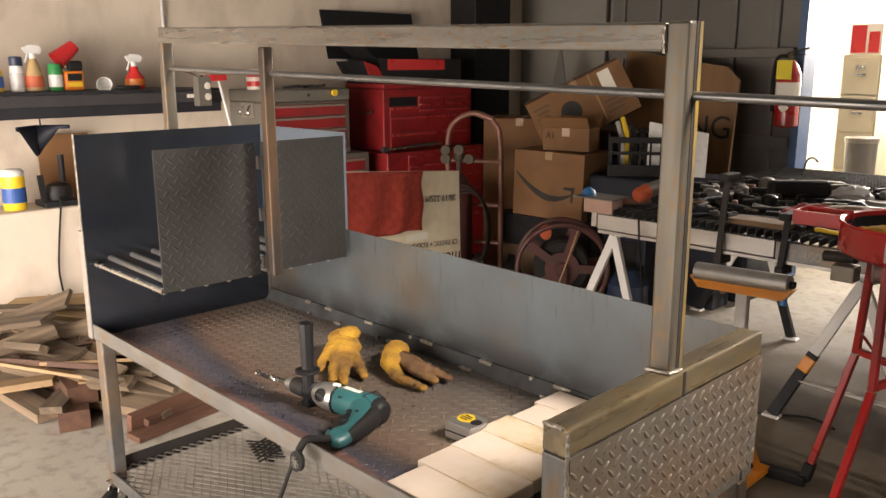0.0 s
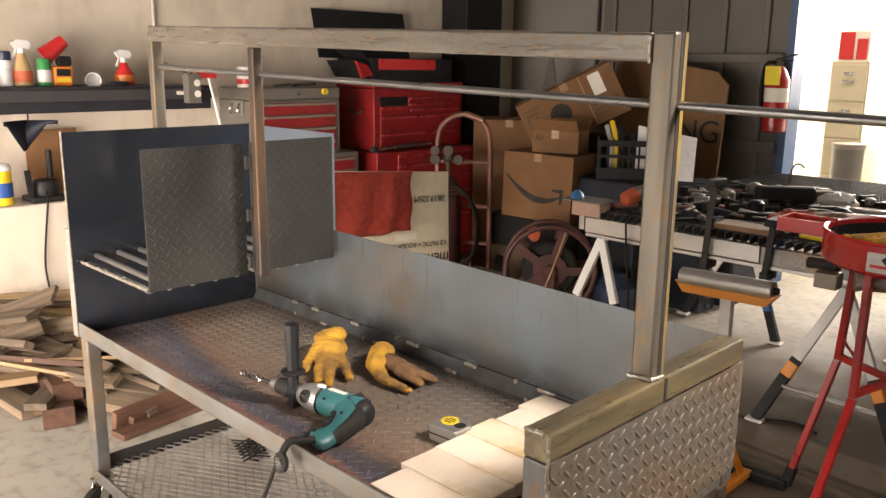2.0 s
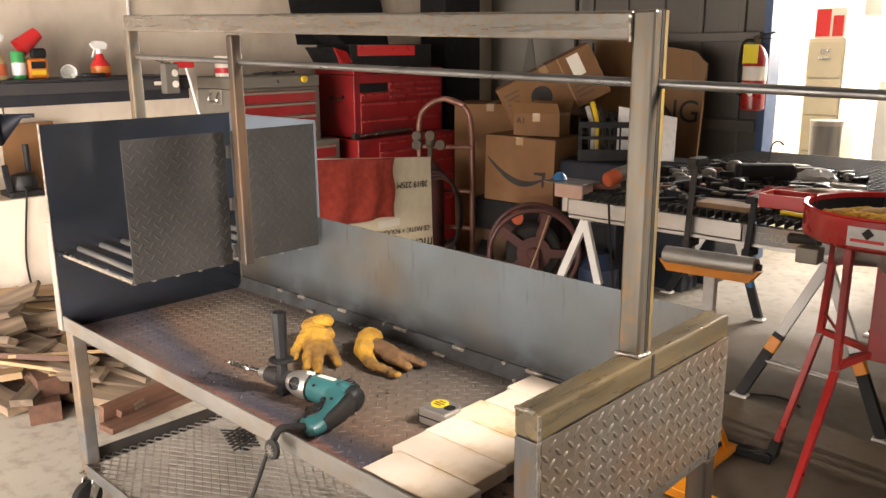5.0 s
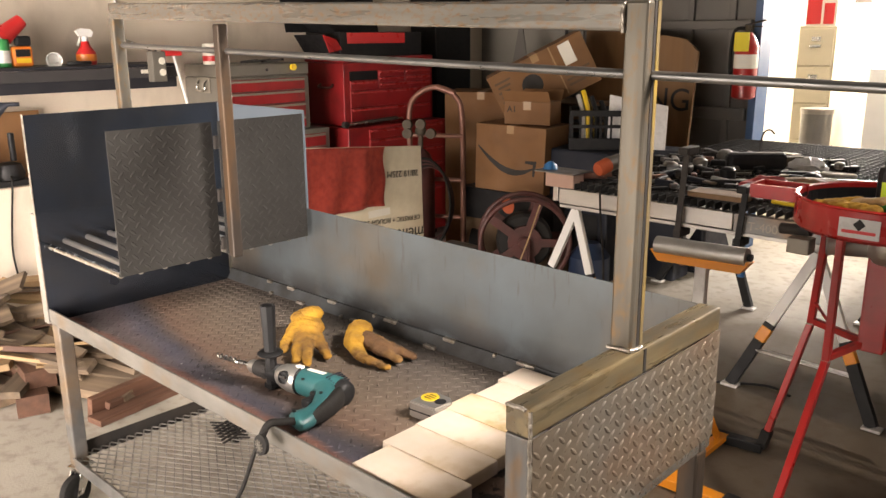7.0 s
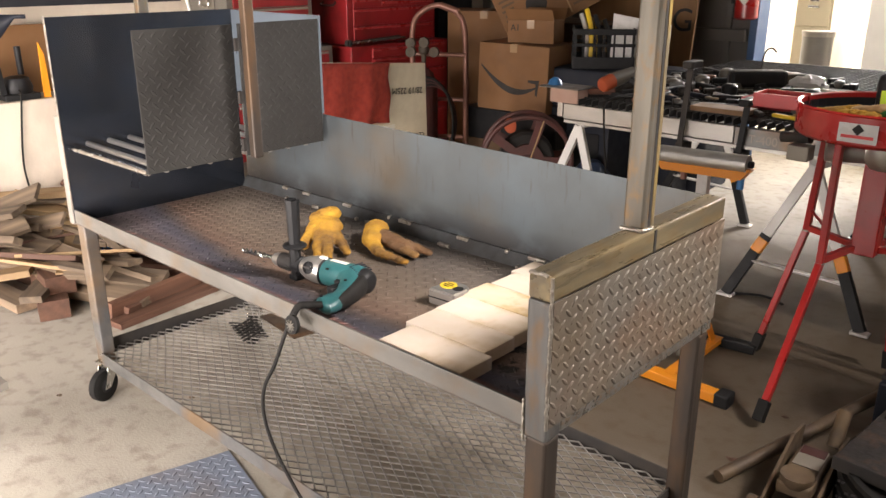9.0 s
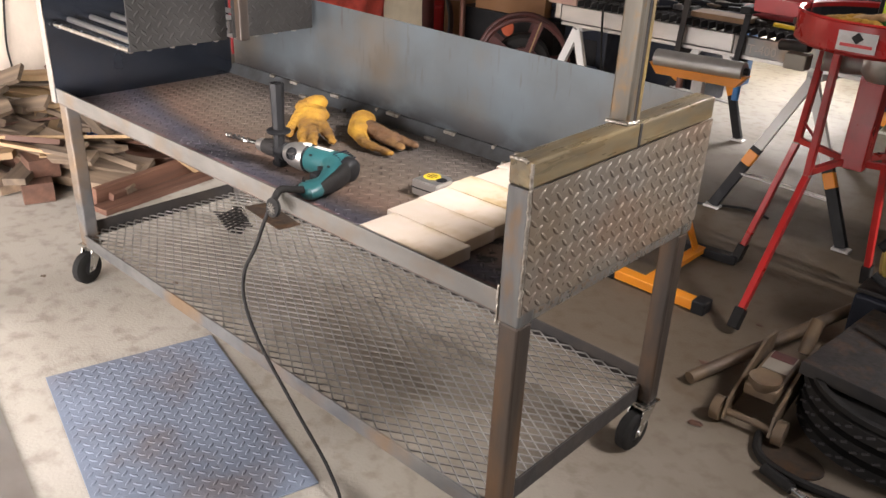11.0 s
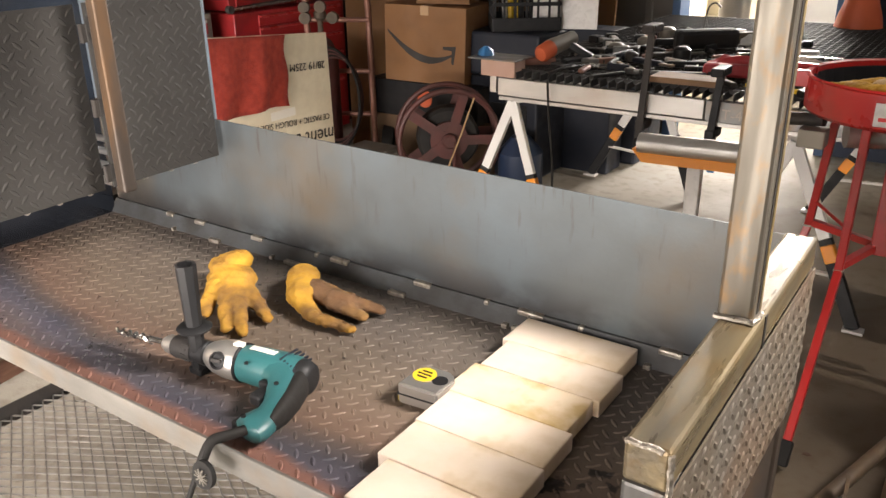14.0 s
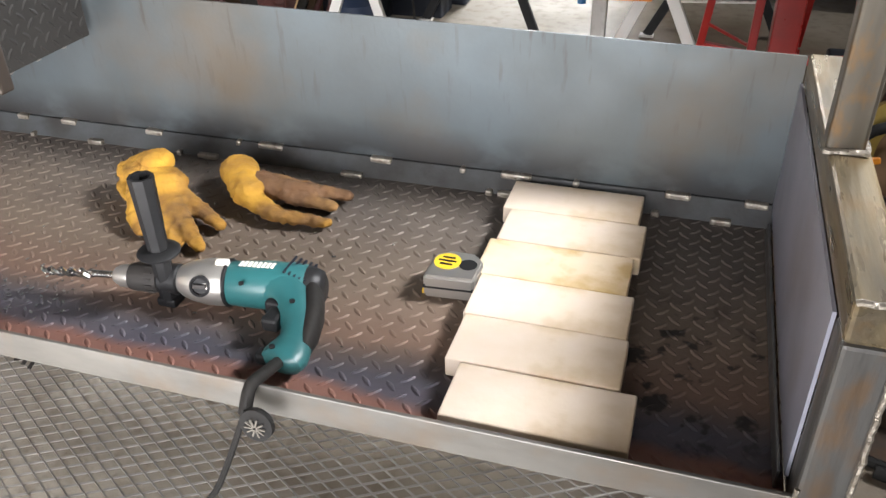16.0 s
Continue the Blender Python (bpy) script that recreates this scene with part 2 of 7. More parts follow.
    crispdull=material("dull_red_rubber", (0.36, 0.03, 0.035), 0.55, 0, (0.28, 0.025, 0.03), 10, 0.6, 0.1),
    yellowtag=material("yellow_card", (0.80, 0.66, 0.03), 0.6),
    dimboard=material("grey_beige_board", (0.22, 0.20, 0.17), 0.75, 0, (0.18, 0.165, 0.14), 2, 0.6, 0.05),
    skin=material("pale_wood", (0.36, 0.24, 0.12), 0.75, 0, (0.28, 0.18, 0.09), 8, 0.9, 0.2, 70, vary=0.25, stretch=(0.2, 3, 3)),
    greywood=material("weathered_wood", (0.21, 0.15, 0.095), 0.8, 0, (0.11, 0.08, 0.055), 8, 0.9, 0.25, 70, vary=0.32, stretch=(0.2, 3, 3)),
    redwood=material("red_brown_wood", (0.125, 0.058, 0.034), 0.7, 0, (0.075, 0.036, 0.022), 8, 0.9, 0.2, 70, vary=0.3, stretch=(0.2, 3, 3)),
    amber=material("orange_bottle", (0.75, 0.22, 0.03), 0.35, 0, None, 6, 0.3, 0.02),
    crisp=material("bright_red_plastic", (0.62, 0.03, 0.03), 0.35, 0, None, 6, 0.3, 0.02),
    pink=material("pink_wood_block", (0.50, 0.33, 0.26), 0.7, 0, (0.42, 0.26, 0.2), 8, 0.6, 0.1),
    bluemetal=material("blue_tool_grip", (0.03, 0.16, 0.38), 0.45),
)


def heat_tinted_plate():
    """Tread plate with rust, blue heat tint along the edges, and oil."""
    m = material("heat_tinted_plate", (0.22, 0.18, 0.145), 0.6, 0.2, (0.12, 0.10, 0.09), 5, 0.8, 0.12, 130, (0.05, 0.045, 0.045), 7, 0.6)
    t = m.node_tree
    b = t.nodes["Principled BSDF"]
    old = b.inputs["Base Color"].links[0].from_socket
    co = t.nodes.new("ShaderNodeTexCoord").outputs["Object"]
    wob = t.nodes.new("ShaderNodeTexNoise")
    wob.inputs["Scale"].default_value, wob.inputs["Detail"].default_value = 2.2, 4
    t.links.new(co, wob.inputs["Vector"])
    dist = t.nodes.new("ShaderNodeVectorMath")
    dist.operation = "MULTIPLY_ADD"
    t.links.new(wob.outputs["Color"], dist.inputs[0])
    dist.inputs[1].default_value = (0.35, 0.14, 0)
    t.links.new(co, dist.inputs[2])
    sep = t.nodes.new("ShaderNodeSeparateXYZ")
    t.links.new(dist.outputs[0], sep.inputs[0])
    rp = t.nodes.new("ShaderNodeValToRGB")
    # the tinted band swings towards the back at the box end
    lean = t.nodes.new("ShaderNodeMapRange")
    lean.inputs[1].default_value, lean.inputs[2].default_value, lean.inputs[3].default_value, lean.inputs[4].default_value = -0.95, -0.10, -0.20, 0.0
    t.links.new(sep.outputs[0], lean.inputs[0])
    add = t.nodes.new("ShaderNodeMath")
    add.inputs[1].default_value = 0.355
    t.links.new(sep.outputs[1], add.inputs[0])
    both_ways = t.nodes.new("ShaderNodeMath")
    t.links.new(add.outputs[0], both_ways.inputs[0])
    t.links.new(lean.outputs[0], both_ways.inputs[1])
    t.links.new(both_ways.outputs[0], rp.inputs[0])
    e = rp.color_ramp.elements
    e[0].position, e[0].color = 0.02, (0.15, 0.125, 0.125, 1)
    e[1].position, e[1].color = 0.95, (0.07, 0.062, 0.056, 1)
    for p, c in ((0.13, (0.15, 0.115, 0.125, 1)), (0.175, (0.10, 0.095, 0.135, 1)), (0.205, (0.05, 0.055, 0.085, 1)), (0.24, (0.085, 0.06, 0.055, 1)), (0.275, (0.18, 0.105, 0.07, 1)), (0.40, (0.165, 0.12, 0.083, 1)), (0.58, (0.115, 0.095, 0.078, 1)), (0.72, (0.08, 0.07, 0.062, 1))):
        n = e.new(p)
        n.color = c
    # orange-pink scale along the welded front edge
    fine = t.nodes.new("ShaderNodeTexNoise")
    fine.inputs["Scale"].default_value, fine.inputs["Detail"].default_value = 9, 5
    t.links.new(co, fine.inputs["Vector"])
    raw = t.nodes.new("ShaderNodeSeparateXYZ")
    t.links.new(co, raw.inputs[0])
    rough_y = t.nodes.new("ShaderNodeMath")
    rough_y.operation = "MULTIPLY_ADD"
    rough_y.inputs[1].default_value = 0.06
    t.links.new(fine.outputs[0], rough_y.inputs[0])
    t.links.new(raw.outputs[1], rough_y.inputs[2])
    edge = t.nodes.new("ShaderNodeMapRange")
    edge.inputs[1].default_value, edge.inputs[2].default_value, edge.inputs[3].default_value, edge.inputs[4].default_value = -0.240, -0.220, 0.75, 0.0
    t.links.new(rough_y.outputs[0], edge.inputs[0])
    x = t.nodes.new("ShaderNodeMix")
    x.data_type = "RGBA"
    x.inputs[0].default_value = 0.72
    t.links.new(old, x.inputs[6])
    t.links.new(rp.outputs[0], x.inputs[7])
    pinked = t.nodes.new("ShaderNodeMix")
    pinked.data_type = "RGBA"
    pinked.inputs[7].default_value = (0.33, 0.15, 0.10, 1)
    t.links.new(edge.outputs[0], pinked.inputs[0])
    t.links.new(x.outputs[2], pinked.inputs[6])
    x = pinked
    oil = t.nodes.new("ShaderNodeTexNoise")
    oil.inputs["Scale"].default_value, oil.inputs["Detail"].default_value = 26, 3
    t.links.new(co, oil.inputs["Vector"])
    spot = t.nodes.new("ShaderNodeMapRange")
    spot.inputs[1].default_value, spot.inputs[2].default_value = 0.56, 0.62
    t.links.new(oil.outputs[0], spot.inputs[0])
    flat = t.nodes.new("ShaderNodeVectorMath")
    flat.operation = "DISTANCE"
    flat.inputs[1].default_value = (0.765, -0.11, 0.62)
    t.links.new(co, flat.inputs[0])
    near = t.nodes.new("ShaderNodeMapRange")
    near.inputs[1].default_value, near.inputs[2].default_value, near.inputs[3].default_value, near.inputs[4].default_value = 0.10, 0.20, 0.92, 0.0
    t.links.new(flat.outputs["Value"], near.inputs[0])
    both = t.nodes.new("ShaderNodeMath")
    both.operation = "MULTIPLY"
    t.links.new(spot.outputs[0], both.inputs[0])
    t.links.new(near.outputs[0], both.inputs[1])
    y = t.nodes.new("ShaderNodeMix")
    y.data_type = "RGBA"
    y.inputs[7].default_value = (0.015, 0.013, 0.012, 1)
    t.links.new(both.outputs[0], y.inputs[0])
    t.links.new(x.outputs[2], y.inputs[6])
    t.links.new(y.outputs[2], b.inputs["Base Color"])
    return m


M["deck"] = heat_tinted_plate()


def scorched_sheet():
    """Blued sheet with thin run marks from the top and dark heat marks along the weld line."""
    m = material("run_marked_sheet", (0.115, 0.137, 0.150), 0.5, 0.45, (0.09, 0.096, 0.094), 4, 0.8, 0.08, 120, (0.135, 0.10, 0.062), 2.6, 0.75)
    t = m.node_tree
    b = t.nodes["Principled BSDF"]
    out = b.inputs["Base Color"].links[0].from_socket
    co = t.nodes.new("ShaderNodeTexCoord").outputs["Object"]
    sep = t.nodes.new("ShaderNodeSeparateXYZ")
    t.links.new(co, sep.inputs[0])
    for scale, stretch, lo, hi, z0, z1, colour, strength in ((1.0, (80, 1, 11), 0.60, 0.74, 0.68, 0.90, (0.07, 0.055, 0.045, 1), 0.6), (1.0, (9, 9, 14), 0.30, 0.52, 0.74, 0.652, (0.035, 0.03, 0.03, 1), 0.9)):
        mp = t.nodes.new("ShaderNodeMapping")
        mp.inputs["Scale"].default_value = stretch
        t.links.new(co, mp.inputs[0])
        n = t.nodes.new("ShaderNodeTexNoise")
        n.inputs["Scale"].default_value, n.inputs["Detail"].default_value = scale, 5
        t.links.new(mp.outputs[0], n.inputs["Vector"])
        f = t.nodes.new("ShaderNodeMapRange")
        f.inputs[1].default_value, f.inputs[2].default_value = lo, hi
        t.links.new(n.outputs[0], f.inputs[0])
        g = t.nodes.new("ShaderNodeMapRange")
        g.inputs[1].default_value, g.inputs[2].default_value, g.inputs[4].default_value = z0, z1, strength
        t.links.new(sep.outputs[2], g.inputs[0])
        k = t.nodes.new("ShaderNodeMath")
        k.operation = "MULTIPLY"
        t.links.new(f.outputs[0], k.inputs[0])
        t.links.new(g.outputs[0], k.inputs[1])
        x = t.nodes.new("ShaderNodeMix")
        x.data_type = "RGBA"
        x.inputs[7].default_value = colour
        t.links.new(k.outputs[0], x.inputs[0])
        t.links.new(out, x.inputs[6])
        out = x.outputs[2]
    t.links.new(out, b.inputs["Base Color"])
    return m


M["runsheet"] = scorched_sheet()


def stained_floor():
    """Concrete with a wide oily brown patch on the jack's side, cracks and a paler swept part."""
    m = material("concrete_floor", (0.43, 0.40, 0.345), 0.7, 0, (0.35, 0.32, 0.265), 1.6, 0.8, 0.3, 110, (0.15, 0.115, 0.08), 17.0, 0.4)
    t = m.node_tree
    b = t.nodes["Principled BSDF"]
    old = b.inputs["Base Color"].links[0].from_socket
    co = t.nodes.new("ShaderNodeTexCoord").outputs["Object"]
    wob = t.nodes.new("ShaderNodeTexNoise")
    wob.inputs["Scale"].default_value, wob.inputs["Detail"].default_value = 1.3, 8
    t.links.new(co, wob.inputs["Vector"])
    add = t.nodes.new("ShaderNodeVectorMath")
    add.operation = "MULTIPLY_ADD"
    t.links.new(wob.outputs["Color"], add.inputs[0])
    add.inputs[1].default_value = (1.6, 1.6, 0)
    t.links.new(co, add.inputs[2])
    mp = t.nodes.new("ShaderNodeMapping")
    mp.inputs["Location"].default_value = (-0.85, -3.0, 0)
    t.links.new(add.outputs[0], mp.inputs[0])
    mp2 = t.nodes.new("ShaderNodeMapping")
    mp2.inputs["Scale"].default_value = (0.48, 0.48, 0)
    t.links.new(mp.outputs[0], mp2.inputs[0])
    ln = t.nodes.new("ShaderNodeVectorMath")
    ln.operation = "LENGTH"
    t.links.new(mp2.outputs[0], ln.inputs[0])
    mr = t.nodes.new("ShaderNodeMapRange")
    mr.inputs[1].default_value, mr.inputs[2].default_value, mr.inputs[3].default_value, mr.inputs[4].default_value = 0.66, 1.2, 0.85, 0.0
    t.links.new(ln.outputs["Value"], mr.inputs[0])
    x = t.nodes.new("ShaderNodeMix")
    x.data_type = "RGBA"
    x.inputs[7].default_value = (0.085, 0.056, 0.030, 1)
    t.links.new(mr.outputs[0], x.inputs[0])
    t.links.new(old, x.inputs[6])
    t.links.new(x.outputs[2], b.inputs["Base Color"])
    return m


M["concrete"] = stained_floor()
for dull in ("black", "darkmetal", "slat", "navyblack", "concrete", "rubber", "shelf", "greyedge", "doorplate"):
    M[dull].node_tree.nodes["Principled BSDF"].inputs["Specular IOR Level"].default_value = 0.22


# ---- building helpers ----
def thing(name, at, label, category, group="", kind=""):
    ob = new(name)
    ob.location = at
    ob.empty_display_size = 0.05
    return tagged(ob, label, category, group, kind)


def base_of(ob):
    p = Vector((0, 0, 0))
    while ob is not None:
        p += ob.location
        ob = ob.parent
    return p


def part(name, bm, mat, parent=None, label="", smooth=False):
    """One mesh object out of a bmesh given in world places, under a thing or a part."""
    me = bpy.data.meshes.new(name)
    if parent is not None:
        bmesh.ops.translate(bm, verts=bm.verts, vec=-base_of(parent))
    bmesh.ops.recalc_face_normals(bm, faces=bm.faces)
    if smooth:
        for f in bm.faces:
            f.smooth = True
    bm.to_mesh(me)
    bm.free()
    me.materials.append(M[mat])
    if smooth:
        me.set_sharp_from_angle(angle=radians(40))
    ob = new(name, me)
    if parent is not None:
        ob.parent = parent
    return tagged(ob, label)


def solid(name, bm, mat, label, category, at=(0, 0, 0), group="", kind="", smooth=False):
    """A thing that is one mesh."""
    bmesh.ops.translate(bm, verts=bm.verts, vec=-Vector(at))
    ob = part(name, bm, mat, None, "", smooth)
    ob.location = at
    return tagged(ob, label, category, group, kind)


def box(x0, x1, y0, y1, z0, z1, bev=0.0, bm=None, m=None):
    bm = bm or bmesh.new()
    new_bm = bmesh.new()
    bmesh.ops.create_cube(new_bm, size=1.0)
    for v in new_bm.verts:
        v.co = ((x0 + x1) / 2 + v.co.x * (x1 - x0), (y0 + y1) / 2 + v.co.y * (y1 - y0), (z0 + z1) / 2 + v.co.z * (z1 - z0))
    if bev:
        bmesh.ops.bevel(new_bm, geom=new_bm.edges[:], offset=bev, segments=2, affect="EDGES", profile=0.5)
    if m is not None:
        new_bm.transform(m)
    return merge(bm, new_bm)


def merge(bm, other):
    table = [bm.verts.new(v.co) for v in other.verts]
    other.verts.index_update()
    for f in other.faces:
        bm.faces.new([table[v.index] for v in f.verts])
    other.free()
    return bm


def tilted_bar(p, q, w, h, bm=None, up=(0, 0, 1), bev=0.0):
    """A bar of section w x h from p to q."""
    p, q = Vector(p), Vector(q)
    d = (q - p).normalized()
    side = d.cross(Vector(up)).normalized()
    top = side.cross(d)
    m = Matrix((side, top, -d)).transposed().to_4x4()
    m.translation = (p + q) / 2
    n = (q - p).length
    return box(-w / 2, w / 2, -h / 2, h / 2, -n / 2, n / 2, bev, bm, m)


def rod(p, q, r, r2=None, n=14, bm=None):
    bm = bm or bmesh.new()
    p, q = Vector(p), Vector(q)
    d = q - p
    m = Matrix.Translation((p + q) / 2) @ d.to_track_quat("Z", "Y").to_matrix().to_4x4()
    nb = bmesh.new()
    bmesh.ops.create_cone(nb, cap_ends=True, segments=n, radius1=r, radius2=r if r2 is None else r2, depth=d.length, matrix=m)
    return merge(bm, nb)


def lathe(profile, at=(0, 0, 0), n=24, bm=None, m=None):
    """A turned shape: rows of radius and height, round the z axis."""
    bm = bm or bmesh.new()
    nb = bmesh.new()
    rings = []
    for r, z in profile:
        rings.append([nb.verts.new((max(r, 1e-4) * math.cos(2 * math.pi * k / n), max(r, 1e-4) * math.sin(2 * math.pi * k / n), z)) for k in range(n)])
    for a, b in zip(rings, rings[1:]):
        for k in range(n):
            nb.faces.new((a[k], a[(k + 1) % n], b[(k + 1) % n], b[k]))
    nb.faces.new(rings[0][::-1])
    nb.faces.new(rings[-1])
    if m is not None:
        nb.transform(m)
    bmesh.ops.translate(nb, verts=nb.verts, vec=at)
    return merge(bm, nb)


def pipe(points, r, n=8, bm=None, smooth=4, closed=False):
    """A bent round bar or cord through points."""
    bm = bm or bmesh.new()
    pts = [Vector(p) for p in points]
    if smooth > 1:
        out = []
        k = len(pts)
        for i in range(k if closed else k - 1):
            a, b, c, d = (pts[(i + j) % k] if closed else pts[min(max(i + j, 0), k - 1)] for j in (-1, 0, 1, 2))
            for s in range(smooth):
                u = s / smooth
                out.append(0.5 * (2 * b + (c - a) * u + (2 * a - 5 * b + 4 * c - d) * u * u + (3 * b - a - 3 * c + d) * u ** 3))
        pts = out if closed else out + [pts[-1]]
    rings, side = [], None
    for i, p in enumerate(pts):
        d = (pts[(i + 1) % len(pts)] - pts[i - 1]) if closed else pts[min(i + 1, len(pts) - 1)] - pts[max(i - 1, 0)]
        d = d.normalized()
        side = d.orthogonal().normalized() if side is None else (side - d * side.dot(d)).normalized()
        top = d.cross(side)
        rings.append([bm.verts.new(p + r * (math.cos(2 * math.pi * k / n) * side + math.sin(2 * math.pi * k / n) * top)) for k in range(n)])
    for a, b in zip(rings, rings[1:] + (rings[:1] if closed else [])):
        for k in range(n):
            bm.faces.new((a[k], a[(k + 1) % n], b[(k + 1) % n], b[k]))
    if not closed:
        bm.faces.new(rings[0][::-1])
        bm.faces.new(rings[-1])
    return bm


def slab(outline, z0, z1, bm=None, m=None):
    """A flat outline in x and y, given a thickness from z0 to z1."""
    bm = bm or bmesh.new()
    nb = bmesh.new()
    low = [nb.verts.new((x, y, z0)) for x, y in outline]
    high = [nb.verts.new((x, y, z1)) for x, y in outline]
    nb.faces.new(low[::-1])
    nb.faces.new(high)
    k = len(low)
    for i in range(k):
        nb.faces.new((low[i], low[(i + 1) % k], high[(i + 1) % k], high[i]))
    if m is not None:
        nb.transform(m)
    return merge(bm, nb)


def lugs(u0, u1, v0, v1, place, pitch=0.0345, size=(0.026, 0.0082, 0.0018), keep=None):
    """Raised lozenges of tread plate: each points at the middle of its crosswise neighbour; place(u, v, h) gives the spot in the world."""
    bm = bmesh.new()
    a, b, h = size
    nu, nv = max(1, round((u1 - u0) / pitch)), max(1, round((v1 - v0) / pitch))
    pu, pv = (u1 - u0) / nu, (v1 - v0) / nv
    for i in range(2 * nu):
        for j in range(2 * nv):
            if (i + j) % 2:
                continue
            cu, cv = u0 + (i + 0.5) * pu / 2, v0 + (j + 0.5) * pv / 2
            if keep and not keep(cu, cv):
                continue
            ang = radians(45 if i % 2 else -45)
            c, s = math.cos(ang), math.sin(ang)

            def spot(x, y, z):
                return bm.verts.new(place(cu + c * x - s * y, cv + s * x + c * y, z))

            rim = [spot(x * a / 2, y * b / 2, 0) for x, y in ((-1, 0), (-0.55, -0.85), (0, -1), (0.55, -0.85), (1, 0), (0.55, 0.85), (0, 1), (-0.55, 0.85))]
            top = [spot(x * a / 2, y * b / 2, h) for x, y in ((-0.7, 0), (0, -0.45), (0.7, 0), (0, 0.45))]
            both = rim + top
            for f in ((0, 1, 8), (1, 2, 9, 8), (2, 3, 10, 9), (3, 4, 10), (4, 5, 10), (5, 6, 11, 10), (6, 7, 8, 11), (7, 0, 8), (8, 9, 10, 11)):
                bm.faces.new([both[k] for k in f])
    return bm


def words(name, text, size, mat, parent, m, label=""):
    """Writing, turned into a mesh, its left foot at m's place; parent None leaves it to the caller."""
    cu = bpy.data.curves.new(name, "FONT")
    cu.body, cu.size, cu.extrude = text, size, 0.0006
    tmp = bpy.data.objects.new(name, cu)
    me = bpy.data.meshes.new_from_object(tmp)
    bpy.data.objects.remove(tmp)
    me.name = name
    me.transform(m)
    if parent is not None:
        me.transform(Matrix.Translation(-base_of(parent)))
    me.materials.clear()
    me.materials.append(M[mat])
    ob = new(name, me)
    ob.parent = parent
    return tagged(ob, label)


# ---- the workshop ----
def structure(name, bm, mat, label, category):
    return solid(name, bm, mat, label, category, kind="structure")


WX, NY, SY, EX, TOP = -3.95, 4.6, -2.2, 3.5, 3.3
structure("floor", box(WX - 0.2, EX + 0.2, SY - 0.2, 7.9, -0.12, 0.0), "concrete", "worn grey-brown stained concrete workshop floor", "floor")
structure("ground", box(-40, 40, -40, 40, -0.3, -0.13), "concrete", "pale concrete yard outside the workshop", "ground")
bm = box(WX - 0.2, 1.5, SY - 0.2, NY + 0.15, TOP, TOP + 0.1)
box(3.0, EX + 0.2, SY - 0.2, NY + 0.15, TOP, TOP + 0.1, 0, bm)
box(1.5, 3.0, SY - 0.2, 0.7, TOP, TOP + 0.1, 0, bm)
box(1.5, 3.0, 2.0, NY + 0.15, TOP, TOP + 0.1, 0, bm)
structure("ceiling", bm, "ceiling", "dim plain workshop ceiling with an open rooflight", "ceiling")
structure("wall_west", box(WX - 0.15, WX, SY, NY, 0, TOP), "plaster", "smudged cream painted workshop wall", "wall")
structure("wall_ledge", box(WX, -3.66, SY, 1.55, 0, 0.74, 0.008), "plaster", "cream painted low wall ledge under the shelf", "wall ledge")
# south wall with the wide roll-up door opening
bm = box(WX - 0.15, -3.65, SY - 0.15, SY, 0, TOP)
box(0.55, EX, SY - 0.15, SY, 0, TOP, 0, bm)
box(-3.65, 0.55, SY - 0.15, SY, 2.6, TOP, 0, bm)
structure("wall_south", bm, "plaster", "cream wall with a wide open roll-up doorway", "wall")
# east wall with a doorway to the yard; unseen low header added to block sun
bm = box(EX, EX + 0.15, SY, 1.6, 0, TOP)
box(EX, EX + 0.15, 4.3, NY, 0, TOP, 0, bm)
box(EX, EX + 0.15, 1.6, 4.3, 0.98, TOP, 0, bm)
structure("wall_east", bm, "metalwall", "unseen grey metal wall, low header added to keep sun off the table", "wall")
# north wall: light board at the corner, grey ribbed metal, then the office doorway
DX0, DX1, DZ = -1.52, -0.62, 2.08
structure("wall_north", box(WX, -3.03, NY, NY + 0.12, 0, TOP), "dimboard", "grey-beige wall board beside the black steel column", "wall")
bm = box(-3.03, DX0 - 0.05, NY, NY + 0.12, 0, TOP)
box(DX0 - 0.05, DX1 + 0.05, NY, NY + 0.12, DZ + 0.05, TOP, 0, bm)
ribbed = structure("wall_north_metal", bm, "metalwall", "grey ribbed metal wall panels with upright seams", "wall")
x = -2.95
while x < DX0 - 0.1:
    part("rib", box(x, x + 0.045, NY - 0.031, NY - 0.001, 0, TOP, 0.006), "metalwall", ribbed)
    x += 0.3
structure("wall_girt", box(-3.0, DX0 - 0.06, NY - 0.07, NY - 0.032, 0.90, 0.98, 0.004), "metalwall", "grey steel girt across the ribbed wall", "girt")
structure("wall_girt_upper", box(-3.0, DX0 - 0.06, NY - 0.07, NY - 0.032, 1.50, 1.56, 0.004), "metalwall", "grey steel girt across the ribbed wall", "girt")
# the gap up high is unseen, left for the lamp that the end rail reflects
bm = box(DX1 + 0.05, EX, NY, NY + 0.12, 0, 2.35)
box(DX1 + 0.05, EX, NY, NY + 0.12, 3.15, TOP, 0, bm)
box(2.2, EX, NY, NY + 0.12, 2.35, 3.15, 0, bm)
structure("wall_north_navy", bm, "navy", "dark navy painted wall with an unseen high window strip", "wall")
structure("steel_column", box(-3.93, -3.66, 3.72, 4.12, 0, TOP, 0.006), "black", "black painted steel building column", "column")
bm = box(DX0 - 0.05, DX0, NY - 0.03, NY + 0.15, 0, DZ)
box(DX1, DX1 + 0.05, NY - 0.03, NY + 0.15, 0, DZ, 0, bm)
box(DX0 - 0.05, DX1 + 0.05, NY - 0.03, NY + 0.15, DZ, DZ + 0.05, 0, bm)
